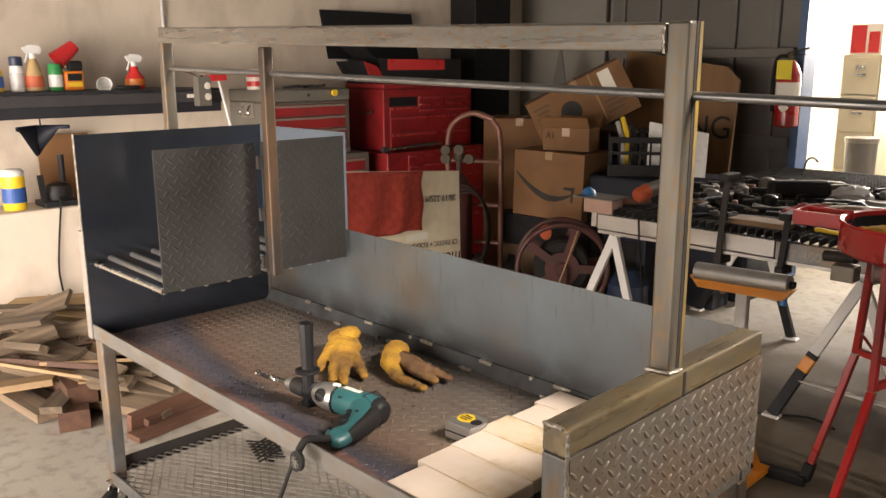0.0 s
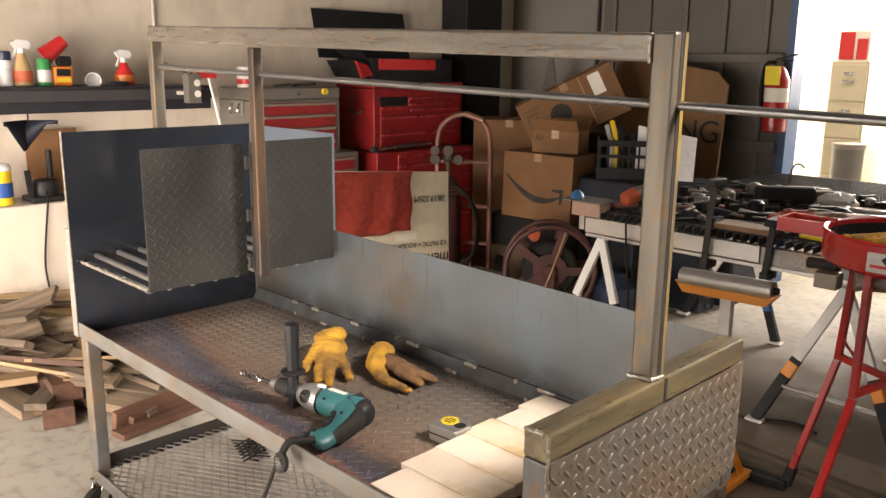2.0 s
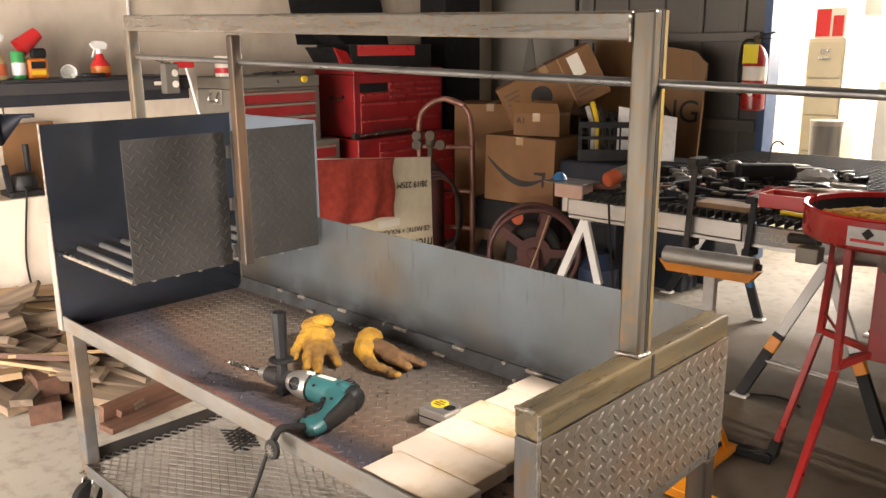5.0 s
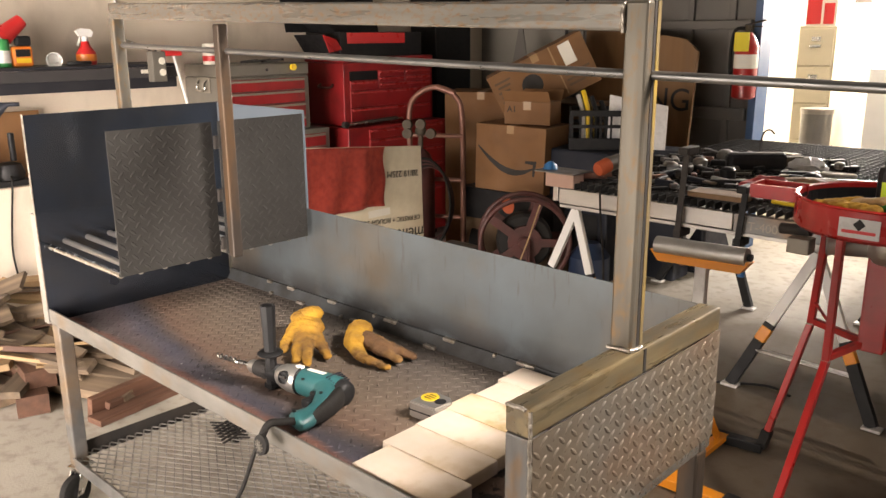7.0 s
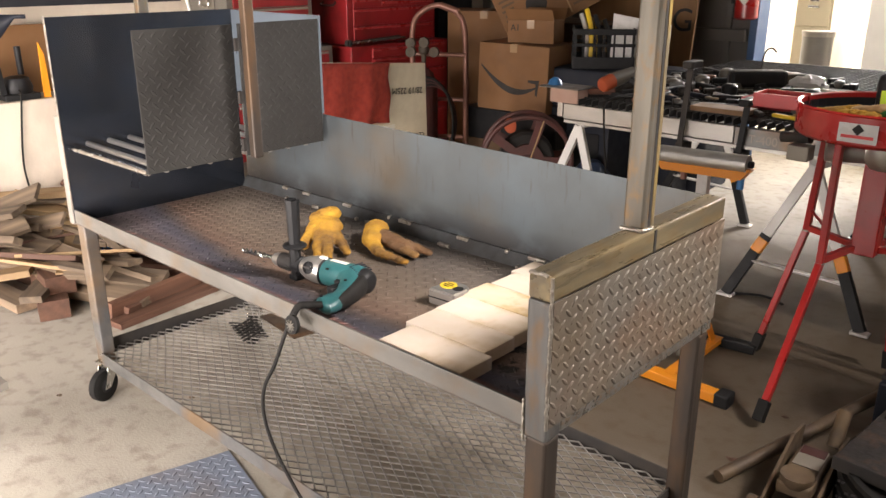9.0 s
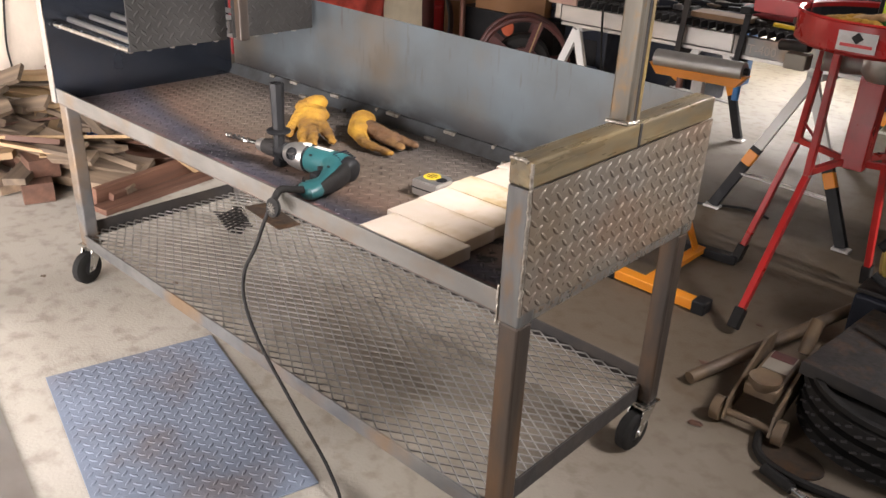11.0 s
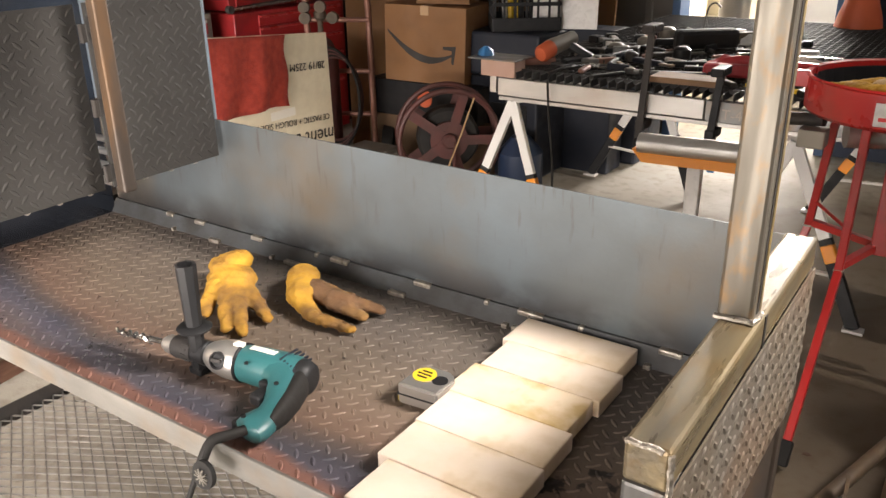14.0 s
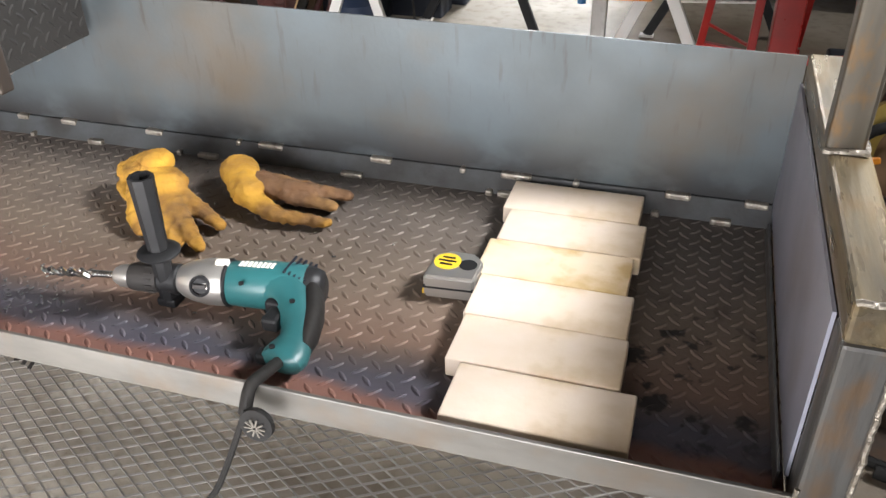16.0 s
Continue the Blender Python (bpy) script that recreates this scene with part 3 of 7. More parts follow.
structure("door_frame", bm, "bluepaint", "blue painted steel frame of the office doorway", "door frame")
# the office behind
bm = box(-3.0, 1.2, 7.8, 7.9, 0, 2.6)
box(-3.05, -3.0, NY + 0.12, 7.9, 0, 2.6, 0, bm)
box(1.2, 1.25, NY + 0.12, 7.9, 0, 2.6, 0, bm)
structure("office_walls", bm, "office", "bright cream office walls behind the doorway", "wall")
structure("office_ceiling", box(-3.0, 1.2, NY + 0.12, 7.9, 2.6, 2.65), "office", "plain cream office ceiling", "ceiling")
structure("wall_conduit", pipe([(-3.93, 1.36, 1.45), (-3.93, 1.36, 3.2)], 0.011, 10, None, 1), "clear", "bare metal conduit running up the wall", "conduit")
structure("corner_conduit", pipe([(-3.06, NY - 0.03, 0.1), (-3.06, NY - 0.03, 3.2)], 0.012, 10, None, 1), "darkmetal", "dark conduit at the metal wall's edge", "conduit")

# ---- the grill cart ----
cart = thing("grill_cart", (-0.87, 0.33, 0), "unfinished welded raw steel grill cart on black casters", "grill cart")
LX, RX, BY = -1.80, 0.05, 0.66
DECK, RAIL = 0.626, 0.670
deck = part("deck", box(LX + 0.005, 0.0, 0.006, 0.655, DECK - 0.005, DECK), "deck", cart, "heat-tinted rusty diamond plate deck")
ob = part("tread", lugs(LX + 0.02, -0.01, 0.012, 0.632, lambda u, v, h: (u, v, DECK + h)), "deck", deck)
tagged(ob, kind="stuff")
rail = box(LX, 0.0, 0.0, 0.006, RAIL - 0.045, RAIL, 0.0015)
box(LX, 0.0, 0.006, 0.045, RAIL - 0.052, RAIL - 0.0505 + 0.0, 0, rail)
part("front_rail", rail, "railsteel", cart, "grey angle-iron front edge, bright at one end")
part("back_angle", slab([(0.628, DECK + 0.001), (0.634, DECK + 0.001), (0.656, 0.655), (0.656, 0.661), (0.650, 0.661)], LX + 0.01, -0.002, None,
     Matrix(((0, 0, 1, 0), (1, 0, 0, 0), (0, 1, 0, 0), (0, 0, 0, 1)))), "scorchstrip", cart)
# back sheet, a little higher at the box end
bm = bmesh.new()
vs = [bm.verts.new((x, y, z)) for y in (0.657, 0.661) for x, z in ((LX + 0.01, 0.60), (-0.001, 0.60), (-0.001, 0.920), (LX + 0.01, 0.951))]
for f in ((0, 1, 2, 3), (7, 6, 5, 4), (0, 4, 5, 1), (1, 5, 6, 2), (2, 6, 7, 3), (3, 7, 4, 0)):
    bm.faces.new([vs[k] for k in f])
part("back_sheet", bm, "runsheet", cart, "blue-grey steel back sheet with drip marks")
part("end_sheet", box(-0.004, 0.0, 0.05, 0.655, DECK + 0.022, 0.877), "endsheet", cart, "lavender-blue inner end sheet over a narrow gap")
part("end_kick", box(-0.0125, -0.009, 0.05, 0.60, DECK, DECK + 0.028), "steel", cart, "narrow steel strip at the deck's end")
part("end_panel", box(0.0495, 0.0525, 0.004, 0.652, 0.638, 0.8772), "plate", cart, "warm grey diamond plate end panel")
ob = part("tread", lugs(0.006, 0.650, 0.640, 0.871, lambda u, v, h: (0.0525 + h, u, v), 0.0345, (0.026, 0.0090, 0.0019)), "plate", bpy.data.objects["end_panel"])
tagged(ob, kind="stuff")


def square_tube(name, x0, x1, y0, y1, z0, z1, mat="tube", label=""):
    return part(name, box(x0, x1, y0, y1, z0, z1, 0.005), mat, cart, label)


square_tube("end_post", 0.0, 0.049, 0.0, 0.049, 0.607, 0.8765, "greytube", "blue-grey steel end post")
square_tube("end_post_back", 0.0, 0.049, 0.611, 0.655, 0.607, 0.8765)
square_tube("end_top_rail", 0.0, 0.049, 0.0005, 0.655, 0.877, 0.926, "paletube", "pale scuffed steel end rail")
square_tube("end_bottom_rail", 0.002, 0.047, 0.0495, 0.6105, 0.608, 0.6375)
square_tube("front_leg", 0.003, 0.048, 0.003, 0.047, 0.135, 0.607, "rusty", "rust-brown steel leg")
square_tube("back_leg", 0.003, 0.048, 0.60, 0.645, 0.135, 0.607, "rusty", "rust-brown steel leg")
square_tube("front_leg", LX, LX + 0.05, 0.007, 0.05, 0.135, RAIL - 0.05, "steel")
square_tube("back_leg", LX, LX + 0.05, 0.61, 0.655, 0.135, RAIL - 0.05, "steel")
# upper frame
PY0, PY1 = 0.306, 0.343
square_tube("main_post", -0.004, 0.040, PY0, PY1, 0.926, 1.528, "posttube", "scuffed bare steel upright")
part("paint_stripe", box(0.0385, 0.0415, 0.3335, 0.3440, 0.93, 1.527), "ochre", cart, "yellow paint stripe down the upright")
part("tube_groove", box(0.0385, 0.0408, 0.324, 0.3325, 0.93, 1.527), "darkmetal", cart)
part("top_beam", tilted_bar((-1.825, 0.33, 1.554), (-0.005, 0.33, 1.503), 0.048, 0.048, None, (0, 0, 1), 0.005), "tube", cart, "scuffed bare steel top beam with rust specks")
square_tube("box_post", -1.832, -1.800, PY0, PY1, 0.62, 1.535, "posttube")
square_tube("hinge_post", -1.247, -1.218, PY0 + 0.002, PY1 - 0.004, 0.872, 1.508, "rusty", "dark rust-streaked hanging hinge post")
part("spit_rod", rod((-1.835, 0.33, 1.452), (0.75, 0.33, 1.392), 0.0078), "rodsteel", cart, "bare round steel rod", True)
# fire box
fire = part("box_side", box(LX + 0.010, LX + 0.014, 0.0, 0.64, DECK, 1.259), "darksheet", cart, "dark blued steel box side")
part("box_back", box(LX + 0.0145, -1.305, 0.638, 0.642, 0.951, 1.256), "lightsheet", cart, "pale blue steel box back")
part("box_side_edge", box(LX + 0.0085, LX + 0.0155, -0.0045, -0.0005, 0.672, 1.262, 0.001), "bead", cart, "bright ground sheet edge")
# steel corner given pale aluminium so that its colour carries the sunlight
part("corner_angle", box(LX - 0.022, LX + 0.0085, -0.004, 0.03, 0.62, 0.965, 0.002), "channel", cart)
for k, (y0, y1, z1) in enumerate(((0.016, 0.318, 1.246), (0.338, 0.632, 1.247))):
    door = part("box_door", box(-1.307, -1.303, y0, y1, 0.863, z1, 0.0008), "doorplate", cart, "dark diamond plate door")
    tagged(part("tread", lugs(y0 + 0.004, y1 - 0.004, 0.868, z1 - 0.005, lambda u, v, h: (-1.303 + h, u, v), 0.0330, (0.024, 0.0085, 0.0016)), "doorplate", door), kind="stuff")
    for z in (0.90, 1.04, 1.19):
        part("hinge", rod((-1.294, y1 + 0.003 if k == 0 else y0 - 0.012, z - 0.018), (-1.294, y1 + 0.003 if k == 0 else y0 - 0.012, z + 0.018), 0.006, None, 10), "darkmetal", door)
for y in (0.02, 0.075, 0.145, 0.215, 0.285, 0.355, 0.425, 0.495, 0.565):
    part("grate_rod", rod((LX - 0.02 if y < 0.05 else LX + 0.014, y, 0.872 if y > 0.05 else 0.866), (-1.309, y, 0.866), 0.0085), "chrome" if y < 0.05 else "channel", cart, "bare steel grate rod", True)
# welds along the back and sides
random.seed(4)
for x, w in ((-1.431, 0.04), (-1.218, 0.042), (-1.02, 0.012), (-0.949, 0.055), (-0.713, 0.045), (-0.55, 0.012), (-0.448, 0.058), (-0.338, 0.012), (-0.16, 0.045), (-0.03, 0.04), (-1.55, 0.03)):
    part("weld", tilted_bar((x - w / 2, 0.652, 0.657), (x + w / 2, 0.652, 0.656), 0.016, 0.013, None, (0, 0, 1), 0.004), "bead", cart)
for x, w in ((-1.514, 0.01), (-1.354, 0.036), (-1.149, 0.01), (-1.083, 0.045), (-0.767, 0.045), (-0.493, 0.014), (-0.462, 0.03), (-0.194, 0.014), (-0.084, 0.035)):
    part("weld", tilted_bar((x - w / 2, 0.627, DECK + 0.004), (x + w / 2, 0.627, DECK + 0.004), 0.014, 0.011, None, (0, 0, 1), 0.003), "bead", cart)
for y in (0.10, 0.22, 0.33, 0.42, 0.52):
    part("weld", tilted_bar((-0.007, y - 0.015, DECK + 0.004), (-0.007, y + 0.015, DECK + 0.004), 0.008, 0.007, None, (0, 0, 1), 0.002), "bead", cart)
for y in (0.10, 0.22, 0.36, 0.50):
    part("weld", tilted_bar((LX + 0.004, y - 0.02, DECK + 0.004), (LX + 0.004, y + 0.02, DECK + 0.004), 0.008, 0.007, None, (0, 0, 1), 0.002), "bead", cart)


def bead_line(points, r, seed):
    """A rough weld seam."""
    random.seed(seed)
    pts = []
    for p, q in zip(points, points[1:]):
        n = max(2, int((Vector(q) - Vector(p)).length / 0.006))
        for k in range(n):
            c = Vector(p).lerp(Vector(q), k / n)
            pts.append(c + Vector([random.uniform(-1, 1) * 0.0012 for _ in range(3)]))
    return pipe(pts, r, 7, None, 1)


part("rail_joint", box(0.0485, 0.0503, 0.338, 0.347, 0.879, 0.9255, 0.0006), "darkmetal", cart, "dark weld line across the rail")
part("weld_seam", bead_line([(0.049, 0.0015, 0.922), (0.0495, 0.001, 0.66), (0.049, 0.002, 0.63)], 0.0036, 1), "bead", cart)
part("weld_seam", bead_line([(0.001, 0.001, 0.924), (0.025, 0.0, 0.9255), (0.048, 0.001, 0.924)], 0.0034, 2), "bead", cart)
part("weld_seam", bead_line([(-0.006, 0.304, 0.928), (0.042, 0.303, 0.929), (0.043, 0.345, 0.929)], 0.0042, 3), "bead", cart)
part("weld_seam", bead_line([(-0.005, 0.304, 1.476), (-0.006, 0.304, 1.527)], 0.0042, 5), "bead", cart)
part("weld_seam", bead_line([(0.001, -0.001, 0.60), (0.0, -0.001, 0.69)], 0.003, 6), "bead", cart)
# lower shelf
SZ = 0.165
bm = box(LX + 0.05, 0.0, 0.0, 0.005, SZ - 0.03, SZ + 0.012, 0.001)
box(LX + 0.05, 0.0, 0.005, 0.035, SZ - 0.03, SZ - 0.026, 0, bm)
part("shelf_front_angle", bm, "steel", cart)
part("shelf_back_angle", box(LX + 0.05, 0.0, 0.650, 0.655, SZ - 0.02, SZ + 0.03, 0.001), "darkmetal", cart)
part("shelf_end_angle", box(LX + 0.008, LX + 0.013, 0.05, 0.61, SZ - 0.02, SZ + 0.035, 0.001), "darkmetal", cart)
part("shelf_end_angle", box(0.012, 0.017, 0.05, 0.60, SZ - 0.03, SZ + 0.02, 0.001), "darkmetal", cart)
bm = bmesh.new()
long_way, short_way = 0.052, 0.0300
rows, cols = int(0.645 / (short_way / 2)), int((1.80) / (long_way / 2))
for j in range(rows):
    for i in range(cols):
        up = (i + j) % 2
        xa, xb = LX + 0.01 + i * long_way / 2, LX + 0.01 + (i + 1) * long_way / 2
        ya = 0.004 + j * short_way / 2 + (0.0 if up else short_way / 2)
        yb = 0.004 + j * short_way / 2 + (short_way / 2 if up else 0.0)
        d = Vector((xb - xa, yb - ya, 0)).normalized()
        s = Vector((-d.y, d.x, 0)) * 0.0017
        tip = Vector((0, 0, 0.0004 if up else -0.0004))
        a, b, low = Vector((xa, ya, SZ)), Vector((xb, yb, SZ)), Vector((0, 0, -0.0032))
        q = [bm.verts.new(v) for v in (a - s - tip, b - s - tip, b + s + tip, a + s + tip, a - s + low, b - s + low, b + s + low, a + s + low)]
        bm.faces.new(q[:4])
        bm.faces.new((q[1], q[0], q[4], q[5]))
        bm.faces.new((q[3], q[2], q[6], q[7]))
tagged(part("expanded_mesh", bm, "mesh", cart, "diamond expanded steel mesh shelf"), kind="stuff")


# black strands stand in for the shadow seen through this bit of mesh
cut = thing("mesh_offcut", (-1.54, 0.46, SZ), "black strands standing in for a shaded patch of the mesh shelf", "steel offcut")
cm_ = Matrix.Translation((-1.655, 0.435, SZ + 0.0035)) @ Matrix.Rotation(radians(-18), 4, "Z")
for k in range(6):
    for a, b, z in (((k * 0.024, 0.0), (k * 0.024 + 0.06, 0.09), 0.0015), ((k * 0.024 + 0.06, 0.0), (k * 0.024, 0.09), 0.0045)):
        part("strand", tilted_bar(cm_ @ Vector((*a, z)), cm_ @ Vector((*b, z)), 0.008, 0.003), "slat", cut)
solid("steel_offcut", slab([(-1.62, 0.545), (-1.60, 0.630), (-1.36, 0.60), (-1.375, 0.515)], SZ + 0.003, SZ + 0.007), "rusty", "thin rust-brown steel offcut lying on the mesh shelf", "steel offcut", (-1.5, 0.57, SZ + 0.003))


def caster(at, turn):
    """A swivel caster: plate, fork, tyre, hub and brake tab."""
    c = thing("caster", (0, 0, 0), "black wheeled swivel caster with a zinc fork", "caster")
    c.parent = None
    part("plate", box(-0.03, 0.03, -0.03, 0.03, 0.131, 0.135), "chrome", c)
    part("swivel", rod((0, 0, 0.118), (0, 0, 0.131), 0.022), "chrome", c, "", True)
    for s in (-1, 1):
        part("fork", slab([(0.024, 0.046), (0.050, 0.046), (0.026, 0.118), (-0.024, 0.118)], s * 0.021 - 0.0015, s * 0.021 + 0.0015, None,
             Matrix(((1, 0, 0, 0), (0, 0, 1, 0), (0, 1, 0, 0), (0, 0, 0, 1)))), "chrome", c)
    wheel_turn = Matrix.Rotation(radians(90), 4, "X")
    part("tyre", lathe([(0.028, -0.017), (0.047, -0.017), (0.055, -0.011), (0.055, 0.011), (0.047, 0.017), (0.028, 0.017)], (0.036, 0, 0.055), 28, None, wheel_turn), "rubber", c, "", True)
    part("hub", lathe([(0.012, -0.018), (0.029, -0.0165), (0.029, 0.0165), (0.012, 0.018)], (0.036, 0, 0.055), 20, None, wheel_turn), "black", c, "", True)
    part("axle", rod((0.036, -0.027, 0.055), (0.036, 0.027, 0.055), 0.007, None, 10), "chrome", c)
    part("brake_tab", slab([(0.03, 0.02), (0.075, 0.012), (0.08, 0.03), (0.035, 0.04)], -0.015, 0.015, None, Matrix.Translation((-0.01, 0, 0.06)) @ Matrix.Rotation(radians(90), 4, "X") @ Matrix.Translation((0, 0.0, 0))), "chrome", c)
    return c


# the four casters belong to the cart: their pieces hang under one part each
def cart_caster(x, y, turn):
    c = caster((x, y), turn)
    ry = Matrix.Translation((x, y, 0)) @ Matrix.Rotation(radians(turn), 4, "Z")
    kids = list(c.children)
    hold = kids[0]
    for k in kids:
        k.data.transform(ry)
        k.data.transform(Matrix.Translation(-base_of(cart)))
        k.parent = cart if k is hold else hold
        k.location = (0, 0, 0)
    hold.name = "caster"
    tagged(hold, "black wheeled caster with a zinc fork")
    bpy.data.objects.remove(c)


cart_caster(-1.772, 0.03, -70)
cart_caster(0.025, 0.03, -80)
cart_caster(0.025, 0.62, -95)
cart_caster(-1.772, 0.63, -60)

# ---- on the deck ----
random.seed(7)
for k, (x, y) in enumerate(((-0.444, 0.531), (-0.430, 0.430), (-0.440, 0.329), (-0.428, 0.228), (-0.424, 0.127), (-0.402, 0.024))):
    z = DECK + 0.002
    bm = box(x, x + 0.229, y, y + 0.1005, z, z + 0.031 + random.uniform(0, 0.0012), 0.0025)
    bm.transform(Matrix.Translation((x + 0.11, y + 0.05, 0)) @ Matrix.Rotation(radians(random.uniform(-0.25, 0.25)), 4, "Z") @ Matrix.Translation((-x - 0.11, -y - 0.05, 0)))
    solid("fire_brick", bm, "brickstained" if k == 2 else "brick", "pale cream fire brick laid flat on the deck" if k != 2 else "cream fire brick with a yellow-brown stained edge", "brick", (x + 0.114, y + 0.05, z), "fire bricks in a row")

# bright filings and swarf left by drilling
random.seed(31)
bm = bmesh.new()
for k in range(150):
    near_bit = k % 2
    x = random.gauss(-1.09, 0.05) if near_bit else random.uniform(-1.7, -0.5)
    y = random.gauss(0.14, 0.04) if near_bit else random.uniform(0.05, 0.6)
    r = random.uniform(0.0008, 0.0024)
    a = random.uniform(0, 3.14)
    box(-r * 1.6, r * 1.6, -r * 0.7, r * 0.7, DECK + 0.0018, DECK + 0.0018 + r, 0, bm, Matrix.Translation((min(x, -0.47), max(y, 0.03), 0)) @ Matrix.Rotation(a, 4, "Z"))
solid("steel_swarf", bm, "chrome", "bright steel drilling swarf scattered on the deck", "swarf", (-1.09, 0.15, DECK), kind="stuff")

tape = thing("tape_measure", (-0.468, 0.322, DECK), "silver tape measure with a yellow round label", "tape measure")
prof = [(-0.508, 0.287), (-0.430, 0.293), (-0.428, 0.345), (-0.445, 0.366), (-0.485, 0.366), (-0.507, 0.350)]
bm = slab(prof, DECK + 0.002, DECK + 0.042)
bmesh.ops.bevel(bm, geom=bm.edges[:], offset=0.004, segments=2, affect="EDGES")
part("body", bm, "channel", tape, "silver case")
part("seam", slab([(x * 1.004 + 0.0019, y * 1.004 - 0.0013) for x, y in prof], DECK + 0.020, DECK + 0.0235), "black", tape)
part("label", rod((-0.482, 0.333, DECK + 0.041), (-0.482, 0.333, DECK + 0.0432), 0.021, None, 24), "yellow", tape)
for k in (-1, 0, 1):
    part("label_bar", box(-0.496 + abs(k) * 0.004, -0.468 - abs(k) * 0.004, 0.331 + k * 0.009, 0.335 + k * 0.009, DECK + 0.0434, DECK + 0.0440), "black", tape)
part("badge", rod((-0.449, 0.331, DECK + 0.041), (-0.449, 0.331, DECK + 0.0428), 0.014, None, 20), "black", tape)
part("tape_end", box(-0.512, -0.505, 0.295, 0.315, DECK + 0.003, DECK + 0.012), "yellow", tape)

drill = thing("power_drill", (-0.80, 0.18, DECK), "teal corded hammer drill lying on the deck", "drill")
AX = Matrix.Translation((-0.70, 0.208, DECK + 0.040)) @ Matrix.Rotation(radians(9), 4, "Z") @ Matrix.Rotation(radians(-90), 4, "Y")
body = part("body", lathe([(0.027, -0.048), (0.034, -0.040), (0.0365, -0.02), (0.036, 0.03), (0.0335, 0.075), (0.032, 0.078)], (0, 0, 0), 28, None, AX), "teal", drill, "teal plastic motor housing", True)
def oval_sweep(rows, n=18):
    """A skin over oval sections: rows of centre, half width, half height, across the way they run."""
    bm = bmesh.new()
    cs = [Vector(r[0]) for r in rows]
    rings = []
    for i, (c, a, b) in enumerate(rows):
        d = (cs[min(i + 1, len(cs) - 1)] - cs[max(i - 1, 0)]).normalized()
        side = d.cross(Vector((0, 0, 1))).normalized()
        top = side.cross(d)
        rings.append([bm.verts.new(cs[i] + a * math.cos(2 * math.pi * k / n) * side + b * math.sin(2 * math.pi * k / n) * top) for k in range(n)])
    for p, q in zip(rings, rings[1:]):
        for k in range(n):
            bm.faces.new((p[k], p[(k + 1) % n], q[(k + 1) % n], q[k]))
    bm.faces.new(rings[0][::-1])
    bm.faces.new(rings[-1])
    return bm


part("gear_case", lathe([(0.033, 0.078), (0.0355, 0.081), (0.0355, 0.112), (0.031, 0.135), (0.025, 0.150), (0.020, 0.157)], (0, 0, 0), 28, None, AX), "alu", drill, "bright cast gear case", True)
part("case_seam", lathe([(0.0345, 0.0765), (0.0365, 0.078), (0.0365, 0.081), (0.0345, 0.0825)], (0, 0, 0), 28, None, AX), "black", drill)
dial_m = Matrix.Translation((-0.806, 0.1600, DECK + 0.053)) @ Matrix.Rotation(radians(12), 4, "Z") @ Matrix.Rotation(radians(66), 4, "X")
dial = part("gear_dial", lathe([(0.016, -0.004), (0.016, 0.004), (0.012, 0.0055), (0.0115, 0.002)], (0, 0, 0), 22, None, dial_m), "black", drill)
part("dial_bar", box(-0.010, 0.010, -0.003, 0.003, 0.002, 0.008, 0.001, None, dial_m), "darkmetal", dial)
part("gear_lever", box(-0.010, 0.010, -0.006, 0.006, 0.032, 0.0395, 0.002, None, AX @ Matrix.Translation((0, 0, 0.086)) @ Matrix.Rotation(radians(90), 4, "Y")), "paper", drill)
part("clamp_ring", lathe([(0.020, 0.157), (0.0235, 0.160), (0.0235, 0.186), (0.020, 0.190)], (0, 0, 0), 20, None, AX), "black", drill, "", True)
chuck = part("chuck", lathe([(0.0215, 0.190), (0.0225, 0.194), (0.0225, 0.226), (0.020, 0.236)], (0, 0, 0), 22, None, AX), "darkmetal", drill, "", True)
part("chuck_nose", lathe([(0.0185, 0.236), (0.0175, 0.252), (0.012, 0.262)], (0, 0, 0), 20, None, AX), "alu", chuck, "bright chuck nose", True)
for k in range(14):
    a = k * 2 * math.pi / 14
    part("chuck_tooth", box(-0.0016, 0.0016, 0.0215, 0.0238, 0.196, 0.208, 0, None, AX @ Matrix.Rotation(a, 4, "Z")), "darkmetal", chuck)
part("bit_shank", lathe([(0.0055, 0.258), (0.0055, 0.300), (0.004, 0.304)], (0, 0, 0), 12, None, AX), "chrome", drill)
bm = bmesh.new()
for k in range(2):
    pts = [AX @ Vector((0.0046 * math.cos(a + k * math.pi), 0.0046 * math.sin(a + k * math.pi), 0.300 + 0.082 * a / 15.5)) for a in [i * 0.5 for i in range(32)]]
    pipe(pts, 0.0034, 6, bm, 1)
part("drill_bit", bm, "chrome", drill, "bright spiral masonry bit")
part("rear_cap", lathe([(0.018, -0.066), (0.027, -0.061), (0.033, -0.046), (0.0335, -0.040)], (0, 0, 0), 24, None, AX), "black", drill, "", True)
G = DECK + 0.037
part("grip", oval_sweep([((-0.708, 0.200, G + 0.002), 0.030, 0.032), ((-0.676, 0.194, G + 0.002), 0.034, 0.033), ((-0.656, 0.168, G), 0.030, 0.027), ((-0.636, 0.132, G - 0.003), 0.0245, 0.0225),
     ((-0.629, 0.106, G - 0.005), 0.0235, 0.0205), ((-0.628, 0.092, G - 0.006), 0.028, 0.0215), ((-0.629, 0.074, G - 0.007), 0.033, 0.0215), ((-0.630, 0.062, G - 0.007), 0.031, 0.019), ((-0.631, 0.056, G - 0.007), 0.020, 0.012)]), "teal", drill, "teal pistol grip", True)
